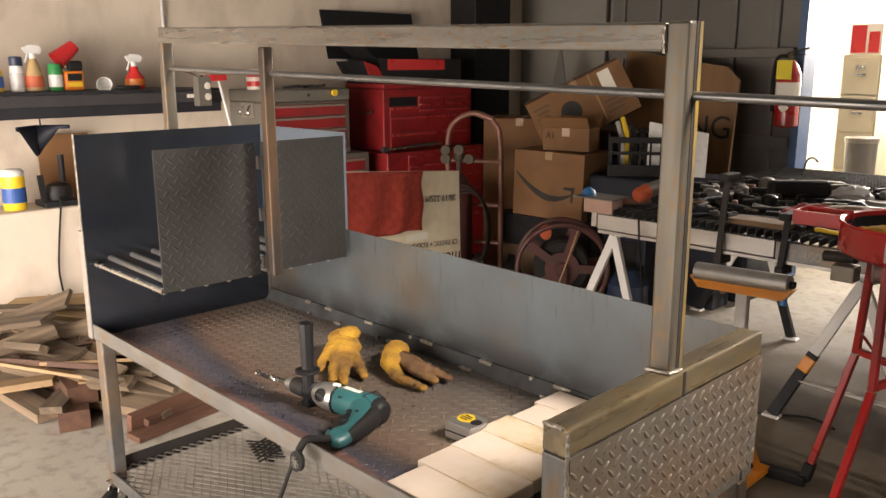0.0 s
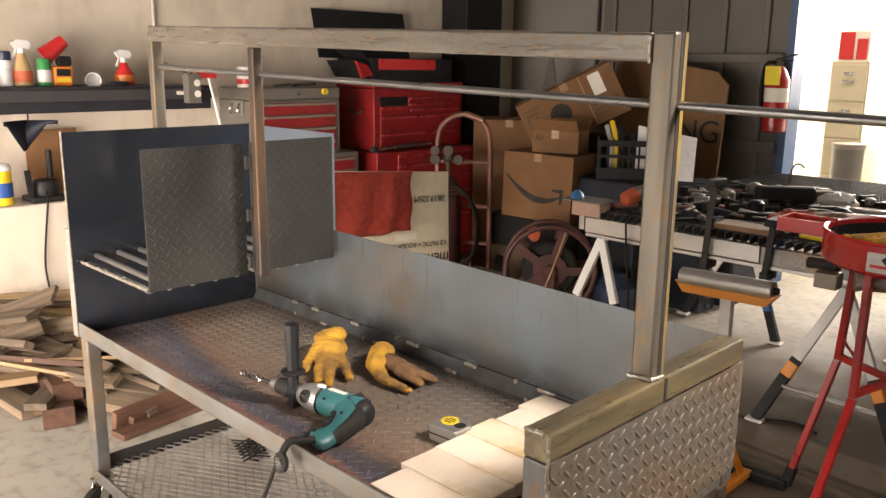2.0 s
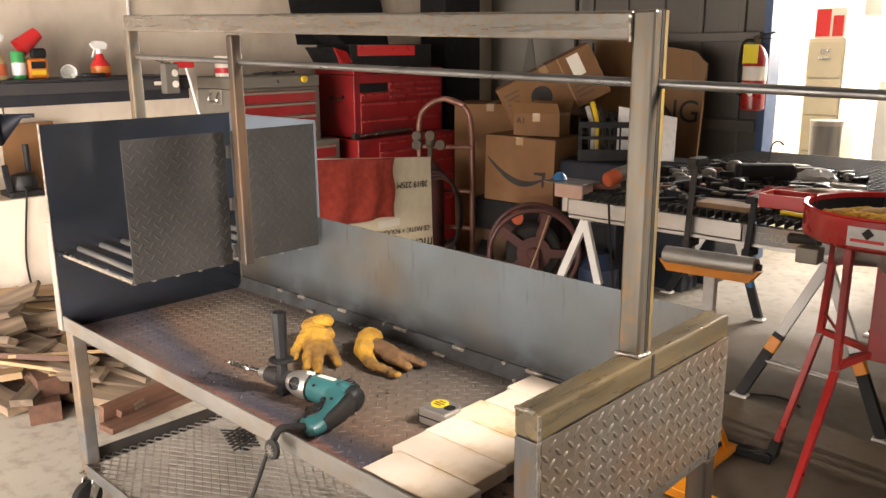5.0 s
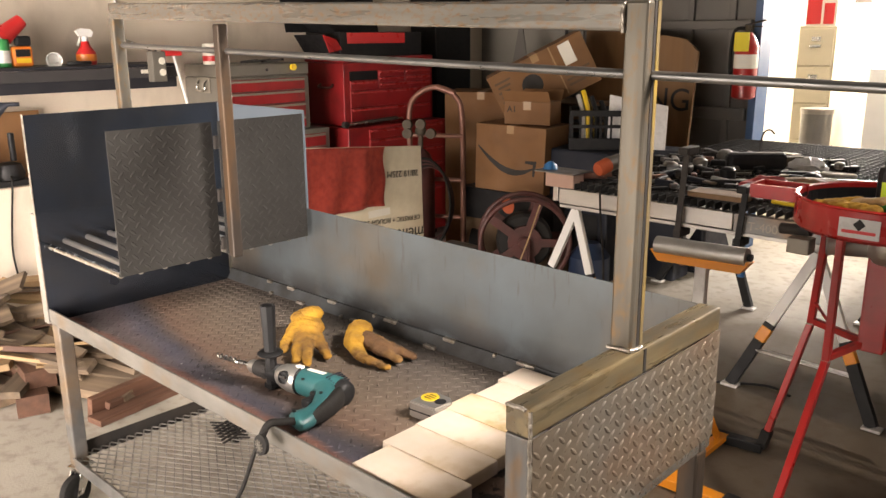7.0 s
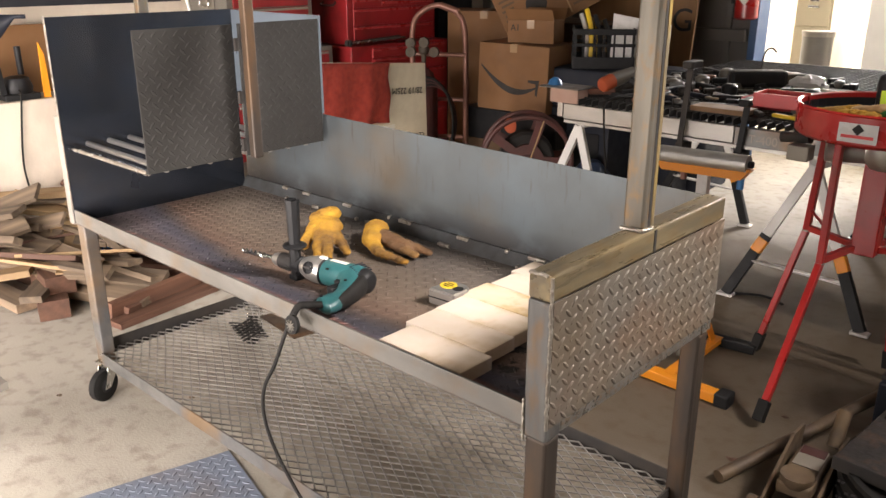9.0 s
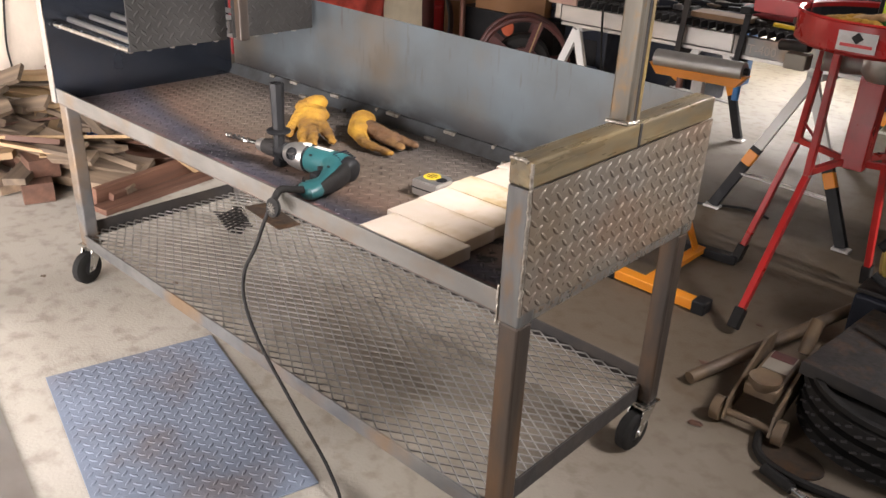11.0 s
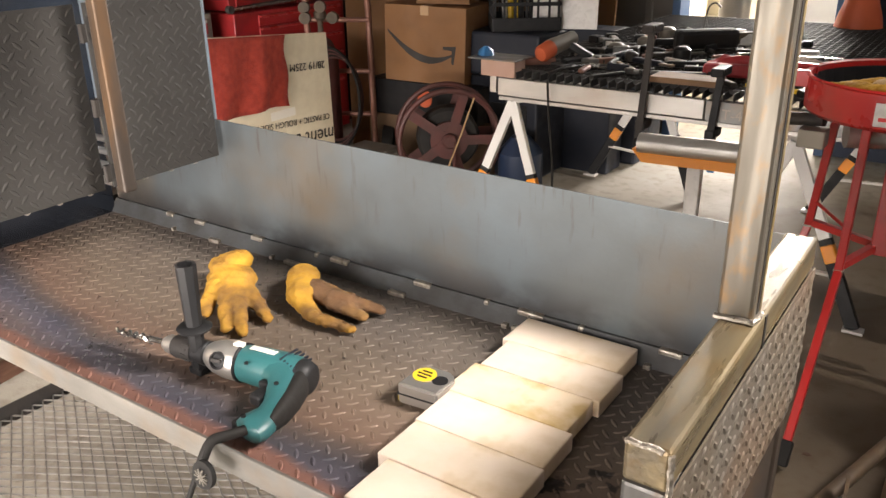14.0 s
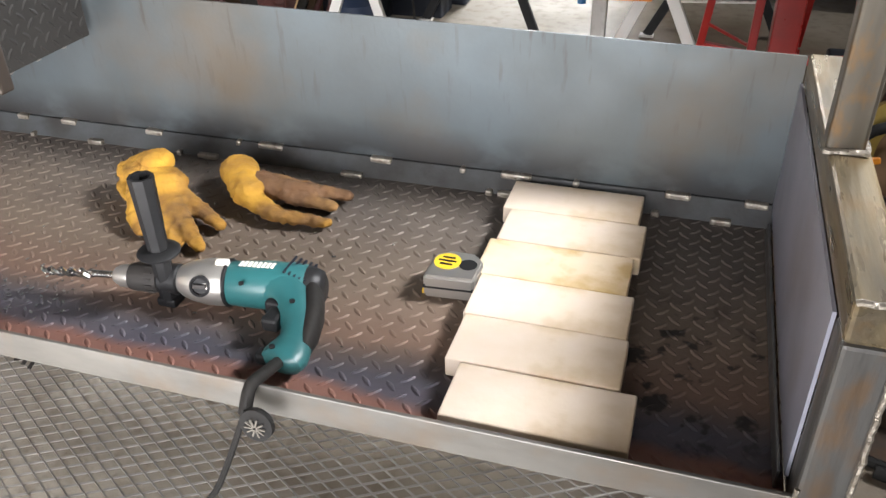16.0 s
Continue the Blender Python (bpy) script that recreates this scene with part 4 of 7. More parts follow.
part("grip_pad", oval_sweep([((-0.655, 0.214, G + 0.004), 0.010, 0.020), ((-0.640, 0.190, G + 0.003), 0.016, 0.027), ((-0.624, 0.155, G), 0.0145, 0.0245), ((-0.614, 0.120, G - 0.003), 0.0125, 0.0215), ((-0.609, 0.092, G - 0.005), 0.008, 0.015)]), "rubber", drill, "dark grey rubber grip back", True)
part("trigger", box(-0.690, -0.664, 0.120, 0.158, G - 0.012, G + 0.010, 0.005), "black", drill)
part("trigger_guard", box(-0.700, -0.668, 0.152, 0.166, G - 0.016, G + 0.014, 0.004), "black", drill)
part("strain_block", box(-0.670, -0.650, 0.062, 0.082, G - 0.020, G - 0.002, 0.004), "black", drill)
for x, y, z in ((-0.652, 0.150, G + 0.0255), (-0.742, 0.168, G + 0.026), (-0.642, 0.066, G + 0.013)):
    part("screw_hole", rod((x, y, z), (x, y, z + 0.003), 0.004, None, 12), "black", drill)
for k in range(5):
    part("vent_slot", box(-0.688 + k * 0.008, -0.685 + k * 0.008, 0.195, 0.238, DECK + 0.0740 - k * 0.0022, DECK + 0.0770 - k * 0.0022), "navyblack", drill)
for k in range(8):
    part("badge_bar", box(-0.758 + k * 0.0068, -0.7535 + k * 0.0068, 0.193 + k * 0.001, 0.205 + k * 0.001, DECK + 0.0755, DECK + 0.0770), "paper", drill)
HX, HY = -0.874, 0.172
handle = part("side_handle", lathe([(0.013, 0.0), (0.0145, 0.01), (0.0145, 0.088), (0.0150, 0.10), (0.0165, 0.14), (0.0185, 0.208), (0.0185, 0.216), (0.0140, 0.216), (0.0130, 0.200)], (HX, HY, DECK + 0.002), 8), "black", drill, "upright black eight-sided side handle")
part("handle_flange", lathe([(0.017, 0), (0.030, 0.003), (0.032, 0.007), (0.029, 0.010), (0.017, 0.012)], (HX, HY, DECK + 0.088), 24), "black", drill, "", True)
part("handle_foot", box(HX - 0.016, HX + 0.016, HY - 0.014, HY + 0.016, DECK + 0.001, DECK + 0.016, 0.004), "black", drill)
part("power_cord", pipe([(-0.631, 0.058, DECK + 0.034), (-0.634, -0.005, DECK + 0.052), (-0.636, -0.035, DECK + 0.015), (-0.680, -0.05, 0.53), (-0.725, -0.055, 0.45), (-0.725, -0.06, 0.37), (-0.672, -0.06, 0.275), (-0.535, -0.06, 0.145),
     (-0.40, -0.07, 0.045), (-0.31, -0.12, 0.008), (-0.22, -0.30, 0.006), (-0.20, -0.70, 0.006), (-0.35, -1.2, 0.006)], 0.0045, 8, None, 6), "rubber", drill, "black rubber power cord", True)
part("cord_guard", pipe([(-0.630, 0.060, DECK + 0.034), (-0.630, 0.020, DECK + 0.046), (-0.633, -0.008, DECK + 0.050), (-0.634, -0.030, DECK + 0.022)], 0.0085, 10, None, 4), "rubber", drill, "", True)
key = part("chuck_key_holder", lathe([(0.006, -0.004), (0.022, -0.004), (0.022, 0.004), (0.006, 0.004)], (-0.608, -0.045, DECK + 0.026), 20, None, Matrix.Rotation(radians(80), 4, "X")), "rubber", drill, "round rubber chuck key holder", True)
part("key_strap", tilted_bar((-0.633, -0.026, DECK + 0.028), (-0.612, -0.042, DECK + 0.036), 0.012, 0.006), "rubber", key)
for a in range(0, 180, 36):
    c, s = 0.014 * math.cos(radians(a)), 0.014 * math.sin(radians(a))
    part("rib", tilted_bar((-0.608 - c, -0.0515, DECK + 0.025 - s), (-0.608 + c, -0.0515, DECK + 0.025 + s), 0.002, 0.002), "greypaint", key)


def glove(name, label, blobs, at, mats):
    """A limp leather glove: rounded pieces fused into one skin."""
    g = thing(name, at, label, "glove", "work gloves")
    for nm, mat, pieces, in (("hand_part", mats[0], blobs[0]), ("cuff", mats[1], blobs[1])):
        bm = bmesh.new()
        for p, q, r, r2 in pieces:
            p, q = Vector(p), Vector(q)
            for k in range(6):
                c = p.lerp(q, k / 5)
                rr = r + (r2 - r) * k / 5
                nb = bmesh.new()
                bmesh.ops.create_icosphere(nb, subdivisions=2, radius=rr)
                for v in nb.verts:
                    v.co = c + Vector((v.co.x, v.co.y, v.co.z * 0.66))
                merge(bm, nb)
        ob = part(nm, bm, mat, g)
        md = ob.modifiers.new("skin", "REMESH")
        md.mode, md.voxel_size, md.use_smooth_shade = "VOXEL", 0.0036, True
        sm = ob.modifiers.new("soft", "SMOOTH")
        sm.factor, sm.iterations = 0.6, 5
        tx = bpy.data.textures.new("crease", "CLOUDS")
        tx.noise_scale = 0.015
        dm = ob.modifiers.new("crease", "DISPLACE")
        dm.texture, dm.strength, dm.mid_level = tx, 0.0085, 0.5
    return g


D = DECK + 0.002
glove("work_glove", "yellow leather work glove crumpled fingers down", (
    [((-1.095, 0.445, D + 0.055), (-1.035, 0.425, D + 0.050), 0.040, 0.038), ((-1.035, 0.425, D + 0.042), (-0.955, 0.395, D + 0.024), 0.024, 0.019), ((-0.955, 0.395, D + 0.024), (-0.905, 0.375, D + 0.012), 0.018, 0.013),
     ((-1.03, 0.405, D + 0.042), (-0.955, 0.345, D + 0.026), 0.024, 0.019), ((-0.955, 0.345, D + 0.026), (-0.905, 0.305, D + 0.012), 0.018, 0.013), ((-1.05, 0.40, D + 0.040), (-0.985, 0.335, D + 0.022), 0.023, 0.018),
     ((-0.985, 0.335, D + 0.022), (-0.945, 0.300, D + 0.012), 0.017, 0.013), ((-1.085, 0.41, D + 0.045), (-1.055, 0.35, D + 0.022), 0.024, 0.018), ((-1.055, 0.35, D + 0.022), (-1.03, 0.322, D + 0.012), 0.017, 0.013)],
    [((-1.135, 0.465, D + 0.045), (-1.075, 0.46, D + 0.072), 0.032, 0.034), ((-1.145, 0.45, D + 0.02), (-1.11, 0.42, D + 0.02), 0.022, 0.022)]),
    (-1.05, 0.44, DECK), ("leather", "leather"))
glove("work_glove", "yellow leather work glove with a soiled brown side", (
    [((-0.955, 0.535, D + 0.035), (-0.90, 0.47, D + 0.032), 0.038, 0.034), ((-0.90, 0.46, D + 0.025), (-0.825, 0.425, D + 0.018), 0.026, 0.019), ((-0.825, 0.425, D + 0.018), (-0.735, 0.432, D + 0.012), 0.019, 0.014)],
    [((-0.89, 0.50, D + 0.03), (-0.80, 0.50, D + 0.024), 0.034, 0.026), ((-0.81, 0.515, D + 0.022), (-0.735, 0.525, D + 0.014), 0.022, 0.015), ((-0.82, 0.485, D + 0.022), (-0.745, 0.485, D + 0.014), 0.022, 0.014)]),
    (-0.86, 0.47, DECK), ("leather", "brownleather"))


# ---- floor things by the cart ----
def turned(ob, m):
    ob.matrix_basis = m
    return ob


mat_plate = thing("floor_plate", (-0.85, -0.2, 0), "loose blue-grey diamond plate lying on the floor", "steel plate")
A, B, C = Vector((-1.291, -0.357, 0)), Vector((-1.173, 0.099, 0)), Vector((-0.429, -0.083, 0))
eu, ev = (C - B).normalized(), (A - B).normalized()
nu, nv = (C - B).length, (A - B).length
part("sheet", slab([tuple((B + eu * a + ev * b).xy) for a, b in ((0, 0), (0, nv), (nu, nv), (nu, 0))], 0.002, 0.0065), "matplate", mat_plate)
tagged(part("tread", lugs(0.008, nu - 0.008, 0.008, nv - 0.008, lambda u, v, h: tuple(B + eu * u + ev * v + Vector((0, 0, 0.0065 + h))), 0.0345, (0.025, 0.0085, 0.0014)), "matplate", mat_plate), kind="stuff")
solid("scrap_sheet", slab([(-1.40, -0.47), (-0.72, -0.60), (-0.80, -1.15), (-1.50, -1.05)], 0.002, 0.006), "channel", "grey scuffed steel sheet lying on the floor", "sheet", (-1.1, -0.8, 0.002))
stand = thing("work_stool", (-1.62, -0.50, 0), "dark grey steel stand with a flat top", "stand")
part("top", box(-1.78, -1.50, -0.62, -0.37, 0.285, 0.31, 0.003), "greypaint", stand)
for x, y in ((-1.76, -0.60), (-1.70, -0.60), (-1.76, -0.50), (-1.70, -0.50)):
    part("leg", rod((x, y, 0), (x, y, 0.285), 0.009), "darkmetal", stand)

jack = thing("floor_jack", (0.19, 1.0, 0), "greasy rusted steel floor jack", "floor jack")
ja = Matrix.Translation((0.212, 0.875, 0)) @ Matrix.Rotation(radians(4), 4, "Z")
def jp(name, bm, mat, label="", smooth=False):
    bm.transform(ja)
    return part(name, bm, mat, jack, label, smooth)
for s in (-1, 1):
    side = jp("side_plate", slab([(-0.02, 0.02), (0.34, 0.05), (0.36, 0.13), (0.25, 0.15), (0.0, 0.075)], s * 0.062 - 0.004, s * 0.062 + 0.004, None, Matrix(((0, 0, 1, 0), (1, 0, 0, 0), (0, 1, 0, 0), (0, 0, 0, 1)))), "oldgrease")
    wh = jp("wheel", rod((s * 0.072, 0.0, 0.035), (s * 0.098, 0.0, 0.035), 0.035, None, 20), "oldgrease", "", True)
    jp("rear_wheel", rod((s * 0.05, 0.36, 0.03), (s * 0.075, 0.36, 0.03), 0.028, None, 16), "darkmetal", "", True)
jp("front_axle", rod((-0.075, 0, 0.035), (0.075, 0, 0.035), 0.01), "oldgrease")
jp("lift_arm", box(-0.045, 0.045, 0.05, 0.26, 0.075, 0.115, 0.008), "oldgrease")
jp("name_plate", box(-0.035, 0.035, 0.15, 0.26, 0.1155, 0.1175), "greylight", "worn dull label plate")
jp("warning_label", box(-0.033, 0.033, 0.215, 0.258, 0.1180, 0.1190), "oldred", "faded red label")
jp("saddle", lathe([(0.03, 0.10), (0.043, 0.12), (0.043, 0.135), (0.03, 0.132)], (0, 0.075, 0), 20), "oldgrease", "", True)
jp("handle_socket", rod((0.03, 0.33, 0.10), (0.035, 0.39, 0.19), 0.02), "oldgrease", "", True)
solid("pry_pipe", rod((-0.006, 0.964, 0.020), (0.32, 1.86, 0.135), 0.019), "oldgrease", "long rust-brown steel pipe propped on the floor", "pipe", (-0.006, 0.964, 0.0), smooth=True)

TCX, TCY = 0.53, 1.15
tub = thing("drain_pan", (TCX, TCY, 0), "large round black rubber tub under a black steel plate", "tub")
part("shell", lathe([(0.215, 0.004), (0.235, 0.05), (0.25, 0.145), (0.262, 0.15), (0.262, 0.165), (0.245, 0.165), (0.235, 0.15), (0.215, 0.03), (0.01, 0.022)], (TCX, TCY, 0), 40), "rubber", tub, "", True)
for z in (0.012, 0.062, 0.110):
    hoop = part("rubber_hoop", lathe([(0.255 - z * 0.1, z), (0.272, z + 0.004), (0.272, z + 0.034), (0.25, z + 0.038)], (TCX, TCY, 0), 40), "rubber", tub, "treaded black rubber hoop", True)
    for k in range(60):
        a = k * math.pi / 30
        part("tread_block", box(-0.010, 0.010, -0.0015, 0.003, -0.003, 0.003, 0, None, Matrix.Translation((TCX + 0.272 * math.cos(a), TCY + 0.272 * math.sin(a), z + (0.012 if k % 2 else 0.026))) @ Matrix.Rotation(a - math.pi / 2, 4, "Z") @ Matrix.Rotation(0.5, 4, "Y")), "greyedge", hoop)
lid = thing("black_plate", (0.50, 1.22, 0.167), "flat black speckled steel plate lying on the tub", "steel plate")
pm = Matrix.Translation((0.27, 1.01, 0.168)) @ Matrix.Rotation(radians(-5), 4, "Z")
part("sheet", box(0.0, 0.46, 0.0, 0.46, 0.0, 0.022, 0.003, None, pm), "scorched", lid)
part("edge_angle", box(0.0, 0.46, -0.006, -0.001, -0.012, 0.026, 0.001, None, pm), "darkmetal", lid)
part("hook_eye", pipe([pm @ Vector((0.16, 0.38, 0.022)), pm @ Vector((0.16, 0.38, 0.045)), pm @ Vector((0.175, 0.375, 0.055)), pm @ Vector((0.20, 0.37, 0.052))], 0.004, 8, None, 4), "oldgrease", lid, "bent wire eye in a rusty hole")
part("hook_ring", lathe([(0.006, 0), (0.019, 0.0015), (0.021, 0.0)], pm @ Vector((0.16, 0.38, 0.0225)), 18), "oldgrease", lid)
part("plate_handle", rod(pm @ Vector((0.02, 0.30, 0.026)), pm @ Vector((0.13, 0.26, 0.030)), 0.009, None, 10), "darkmetal", lid, "", True)
# cut-off saw and sacks behind the tub
prop = solid("low_box", box(0.24, 0.78, 1.50, 1.82, 0.0, 0.20, 0.008), "navyblack", "low dark box behind the tub", "box", (0.5, 1.65, 0))
saw = thing("cutoff_saw", (0.44, 1.62, 0.2), "old cut-off saw with an amber guard and black handle", "saw")
gm = Matrix.Translation((0.44, 1.66, 0.30)) @ Matrix.Rotation(radians(18), 4, "Z") @ Matrix.Rotation(radians(62), 4, "X")
def half_ring(r0, r1, a0, a1, z0, z1, n=24):
    ring = [(r1 * math.cos(radians(a0 + (a1 - a0) * k / n)), r1 * math.sin(radians(a0 + (a1 - a0) * k / n))) for k in range(n + 1)]
    ring += [(r0 * math.cos(radians(a1 - (a1 - a0) * k / n)), r0 * math.sin(radians(a1 - (a1 - a0) * k / n))) for k in range(n + 1)]
    return slab(ring, z0, z1, None, gm)
part("guard", half_ring(0.115, 0.185, 55, 200, -0.03, 0.03), "amberplastic", saw, "dusty amber blade guard")
part("cutting_disc", lathe([(0.02, -0.002), (0.11, -0.002), (0.11, 0.002), (0.02, 0.002)], (0, 0, 0), 32, None, gm), "tanbrown", saw, "brown cutting disc")
part("handle_loop", pipe([gm @ Vector(p) for p in ((-0.20, 0.02, 0.05), (-0.13, 0.09, 0.06), (0.0, 0.10, 0.06), (0.12, 0.08, 0.06), (0.20, 0.02, 0.05))], 0.016, 10, None, 5), "black", saw, "", True)
part("motor", lathe([(0.045, 0.0), (0.055, 0.01), (0.055, 0.10), (0.04, 0.12)], (0, 0, 0), 22, None, gm @ Matrix.Translation((0.02, -0.03, 0.01))), "darkmetal", saw, "", True)
part("switch", box(-0.15, -0.11, 0.0, 0.02, 0.05, 0.07, 0.006, None, gm), "orange", saw, "orange switch")
part("front_grip", pipe([gm @ Vector(p) for p in ((-0.20, -0.06, 0.04), (-0.08, -0.13, 0.05), (0.06, -0.14, 0.05))], 0.014, 10, None, 4), "black", saw, "", True)
part("base", box(-0.20, 0.20, -0.12, -0.02, -0.10, -0.085, 0.003, None, Matrix.Translation((0.44, 1.64, 0.302))), "darkmetal", saw)
part("gear_cap", lathe([(0.05, 0), (0.056, 0.012), (0.03, 0.02)], (0, 0, 0), 22, None, gm @ Matrix.Translation((0.09, 0.0, 0.065))), "tanleather", saw, "", True)
solid("timber_post", tilted_bar((0.50, 2.26, 0.0), (0.57, 2.30, 0.62), 0.11, 0.11, None, (1, 0, 0), 0.01), "redwood", "red-brown timber post standing on the floor", "post", (0.5, 2.26, 0))
solid("dark_crate", box(0.30, 0.46, 2.35, 2.62, 0.0, 0.30, 0.01), "navyblack", "small dark box on the floor", "box", (0.38, 2.5, 0))
sack = thing("printed_sack", (0.50, 2.24, 0.6), "pink and crimson printed sack hung on the post", "sack")
sm_ = Matrix.Translation((0.42, 2.16, 0.49)) @ Matrix.Rotation(radians(-8), 4, "Y")
part("bag", box(-0.11, 0.16, -0.03, 0.03, -0.05, 0.25, 0.02, None, sm_), "pink", sack)
part("print_panel", box(-0.07, 0.08, -0.034, -0.031, -0.045, 0.07, 0, None, sm_), "crispdull", sack, "crimson printed panel")
for k in range(3):
    part("print_bar", box(-0.04, 0.05 - 0.012 * k, -0.037, -0.0345, 0.045 - k * 0.026, 0.056 - k * 0.026, 0, None, sm_), "paper", sack)
grip = thing("breaker_bar", (0.40, 0.72, 0.02), "black-gripped chrome bar lying on the floor", "bar")
part("grip", rod((0.317, 0.737, 0.018), (0.40, 0.712, 0.018), 0.015, None, 14), "rubber", grip, "", True)
part("shaft", rod((0.40, 0.712, 0.018), (0.62, 0.645, 0.018), 0.008, None, 12), "chrome", grip, "", True)
solid("rusty_disc", slab([(0.35 + 0.085 * math.cos(k * math.pi / 12), 0.835 + 0.06 * math.sin(k * math.pi / 12)) for k in range(24)], 0.001, 0.005), "rusty", "rusty steel disc lying on the floor", "disc", (0.35, 0.835, 0))
solid("rubber_hose", pipe([(0.25, 0.87, 0.012), (0.275, 0.80, 0.012), (0.33, 0.765, 0.012), (0.43, 0.76, 0.012), (0.62, 0.80, 0.012), (0.84, 0.90, 0.012), (0.95, 1.15, 0.012), (0.90, 1.38, 0.014)], 0.012, 8, None, 6), "rubber", "black rubber hose curled on the floor", "hose", (0.5, 0.75, 0.01), smooth=True)
random.seed(21)
for k, (x, y) in enumerate(((-0.02, 1.10), (0.04, 1.19), (0.10, 0.80), (0.0, 1.45), (-0.35, 2.0), (-0.5, 1.9), (-0.9, -0.35), (-1.55, 0.2), (-1.9, -0.1))):
    nb = bmesh.new()
    bmesh.ops.create_icosphere(nb, subdivisions=1, radius=0.014 if k < 3 else 0.008)
    for v in nb.verts:
        v.co = Vector((v.co.x * random.uniform(0.8, 2.2) + x, v.co.y * random.uniform(0.6, 1.5) + y, abs(v.co.z) * 0.35 + 0.001))
    solid("leaf_litter", nb, "redwood" if k < 4 else "greywood", "small dry brown leaf scrap on the floor", "litter", (x, y, 0), "floor litter")

# ---- scrap wood against the low wall ----
random.seed(11)
kinds = ("skin", "greywood", "greywood", "redwood")
names = {"skin": "pale sawn offcut board in the scrap heap", "greywood": "grey weathered board in the scrap heap", "redwood": "red-brown timber in the scrap heap"}
def plank(c, yaw, pitch, n, w, h, mat, roll=0):
    c = (c[0], c[1], c[2] if c[2] < 0.1 else 0.1 + (c[2] - 0.1) * 0.72)
    m = Matrix.Translation(c) @ Matrix.Rotation(radians(yaw), 4, "Z") @ Matrix.Rotation(radians(pitch), 4, "Y") @ Matrix.Rotation(radians(roll), 4, "X")
    bm = box(-n / 2, n / 2, -w / 2, w / 2, -h / 2, h / 2, 0.002)
    ob = solid("scrap_board", bm, mat, names[mat], "board", (0, 0, 0), "scrap wood heap")
    ob.matrix_basis = m
    return ob
for c, yaw, pitch, n, w, h, mat, roll in (
        ((-2.80, 0.25, 0.045), -18, 0, 0.55, 0.12, 0.085, "redwood", 0), ((-3.05, 0.30, 0.045), 10, 0, 0.6, 0.12, 0.085, "redwood", 0), ((-2.95, 0.28, 0.135), -8, 1, 0.7, 0.12, 0.085, "redwood", 0),
        ((-2.55, 0.40, 0.05), 28, 3, 0.42, 0.11, 0.045, "greywood", 12), ((-2.60, 0.47, 0.10), 35, 4, 0.45, 0.11, 0.03, "greywood", 20), ((-2.62, 0.62, 0.06), 60, 0, 0.5, 0.10, 0.05, "redwood", 0),
        ((-2.62, 0.80, 0.07), 64, -3, 0.75, 0.11, 0.05, "redwood", 18), ((-2.52, 0.83, 0.02), 58, 0, 0.7, 0.07, 0.03, "redwood", 0), ((-2.75, 0.95, 0.05), 70, 0, 0.8, 0.09, 0.09, "redwood", 0),
        ((-2.98, 0.42, 0.215), 30, -5, 0.5, 0.09, 0.022, "greywood", 8), ((-2.80, 0.38, 0.20), -30, 5, 0.45, 0.10, 0.025, "skin", -8), ((-3.10, 0.25, 0.22), 15, -4, 0.5, 0.11, 0.022, "greywood", 14),
        ((-3.15, 0.42, 0.26), 42, -8, 0.45, 0.10, 0.02, "skin", 10), ((-2.90, 0.52, 0.25), 12, 6, 0.4, 0.08, 0.022, "greywood", -12), ((-3.25, 0.30, 0.29), 24, 12, 0.5, 0.13, 0.024, "greywood", 22),
        ((-3.30, 0.50, 0.32), 55, 10, 0.35, 0.10, 0.03, "skin", 15), ((-3.05, 0.58, 0.31), 65, -8, 0.35, 0.11, 0.025, "skin", -10), ((-3.35, 0.22, 0.36), 40, -22, 0.6, 0.11, 0.022, "greywood", 30),
        ((-2.70, 0.20, 0.11), -40, 0, 0.35, 0.09, 0.03, "greywood", 0), ((-2.95, 0.10, 0.03), 5, 0, 0.5, 0.10, 0.04, "greywood", 0), ((-3.10, 0.10, 0.10), 25, -6, 0.45, 0.11, 0.022, "greywood", 18),
        ((-2.40, 0.60, 0.046), 101, 0, 0.60, 0.03, 0.09, "redwood", 8), ((-2.33, 0.58, 0.013), 99, 0, 0.58, 0.09, 0.025, "redwood", 0), ((-2.46, 0.64, 0.03), 112, 3, 0.6, 0.07, 0.03, "redwood", 14),
        ((-2.42, 0.75, 0.09), 80, 45, 0.32, 0.04, 0.02, "skin", 0), ((-2.66, 0.55, 0.18), 75, 55, 0.36, 0.035, 0.03, "greywood", 0), ((-3.25, 0.75, 0.12), 85, 0, 0.6, 0.10, 0.10, "redwood", 0),
        ((-3.2, 0.85, 0.24), 70, 4, 0.5, 0.11, 0.03, "greywood", 0), ((-2.95, 0.75, 0.15), 80, -2, 0.6, 0.12, 0.09, "redwood", 0), ((-3.4, 0.05, 0.2), 80, 3, 0.5, 0.12, 0.05, "redwood", 0), ((-3.38, 0.05, 0.08), 85, 0, 0.6, 0.12, 0.10, "greywood", 0)):
    plank(c, yaw, pitch, n, w, h, mat, roll)
random.seed(17)
for k in range(46):
    a, b = random.random(), random.random()
    c = (-3.42 + 0.85 * a, 0.0 + 0.95 * b, 0.30 - 0.22 * a + random.uniform(0.0, 0.12))
    plank(c, random.uniform(0, 80), random.uniform(-14, 14), random.uniform(0.32, 0.65), random.uniform(0.04, 0.10), random.uniform(0.012, 0.034), random.choice(("skin", "greywood", "greywood", "redwood")), random.uniform(-35, 40))
blue = thing("printed_box", (-2.97, 0.66, 0), "blue printed box with a white label in the scrap wood", "box")
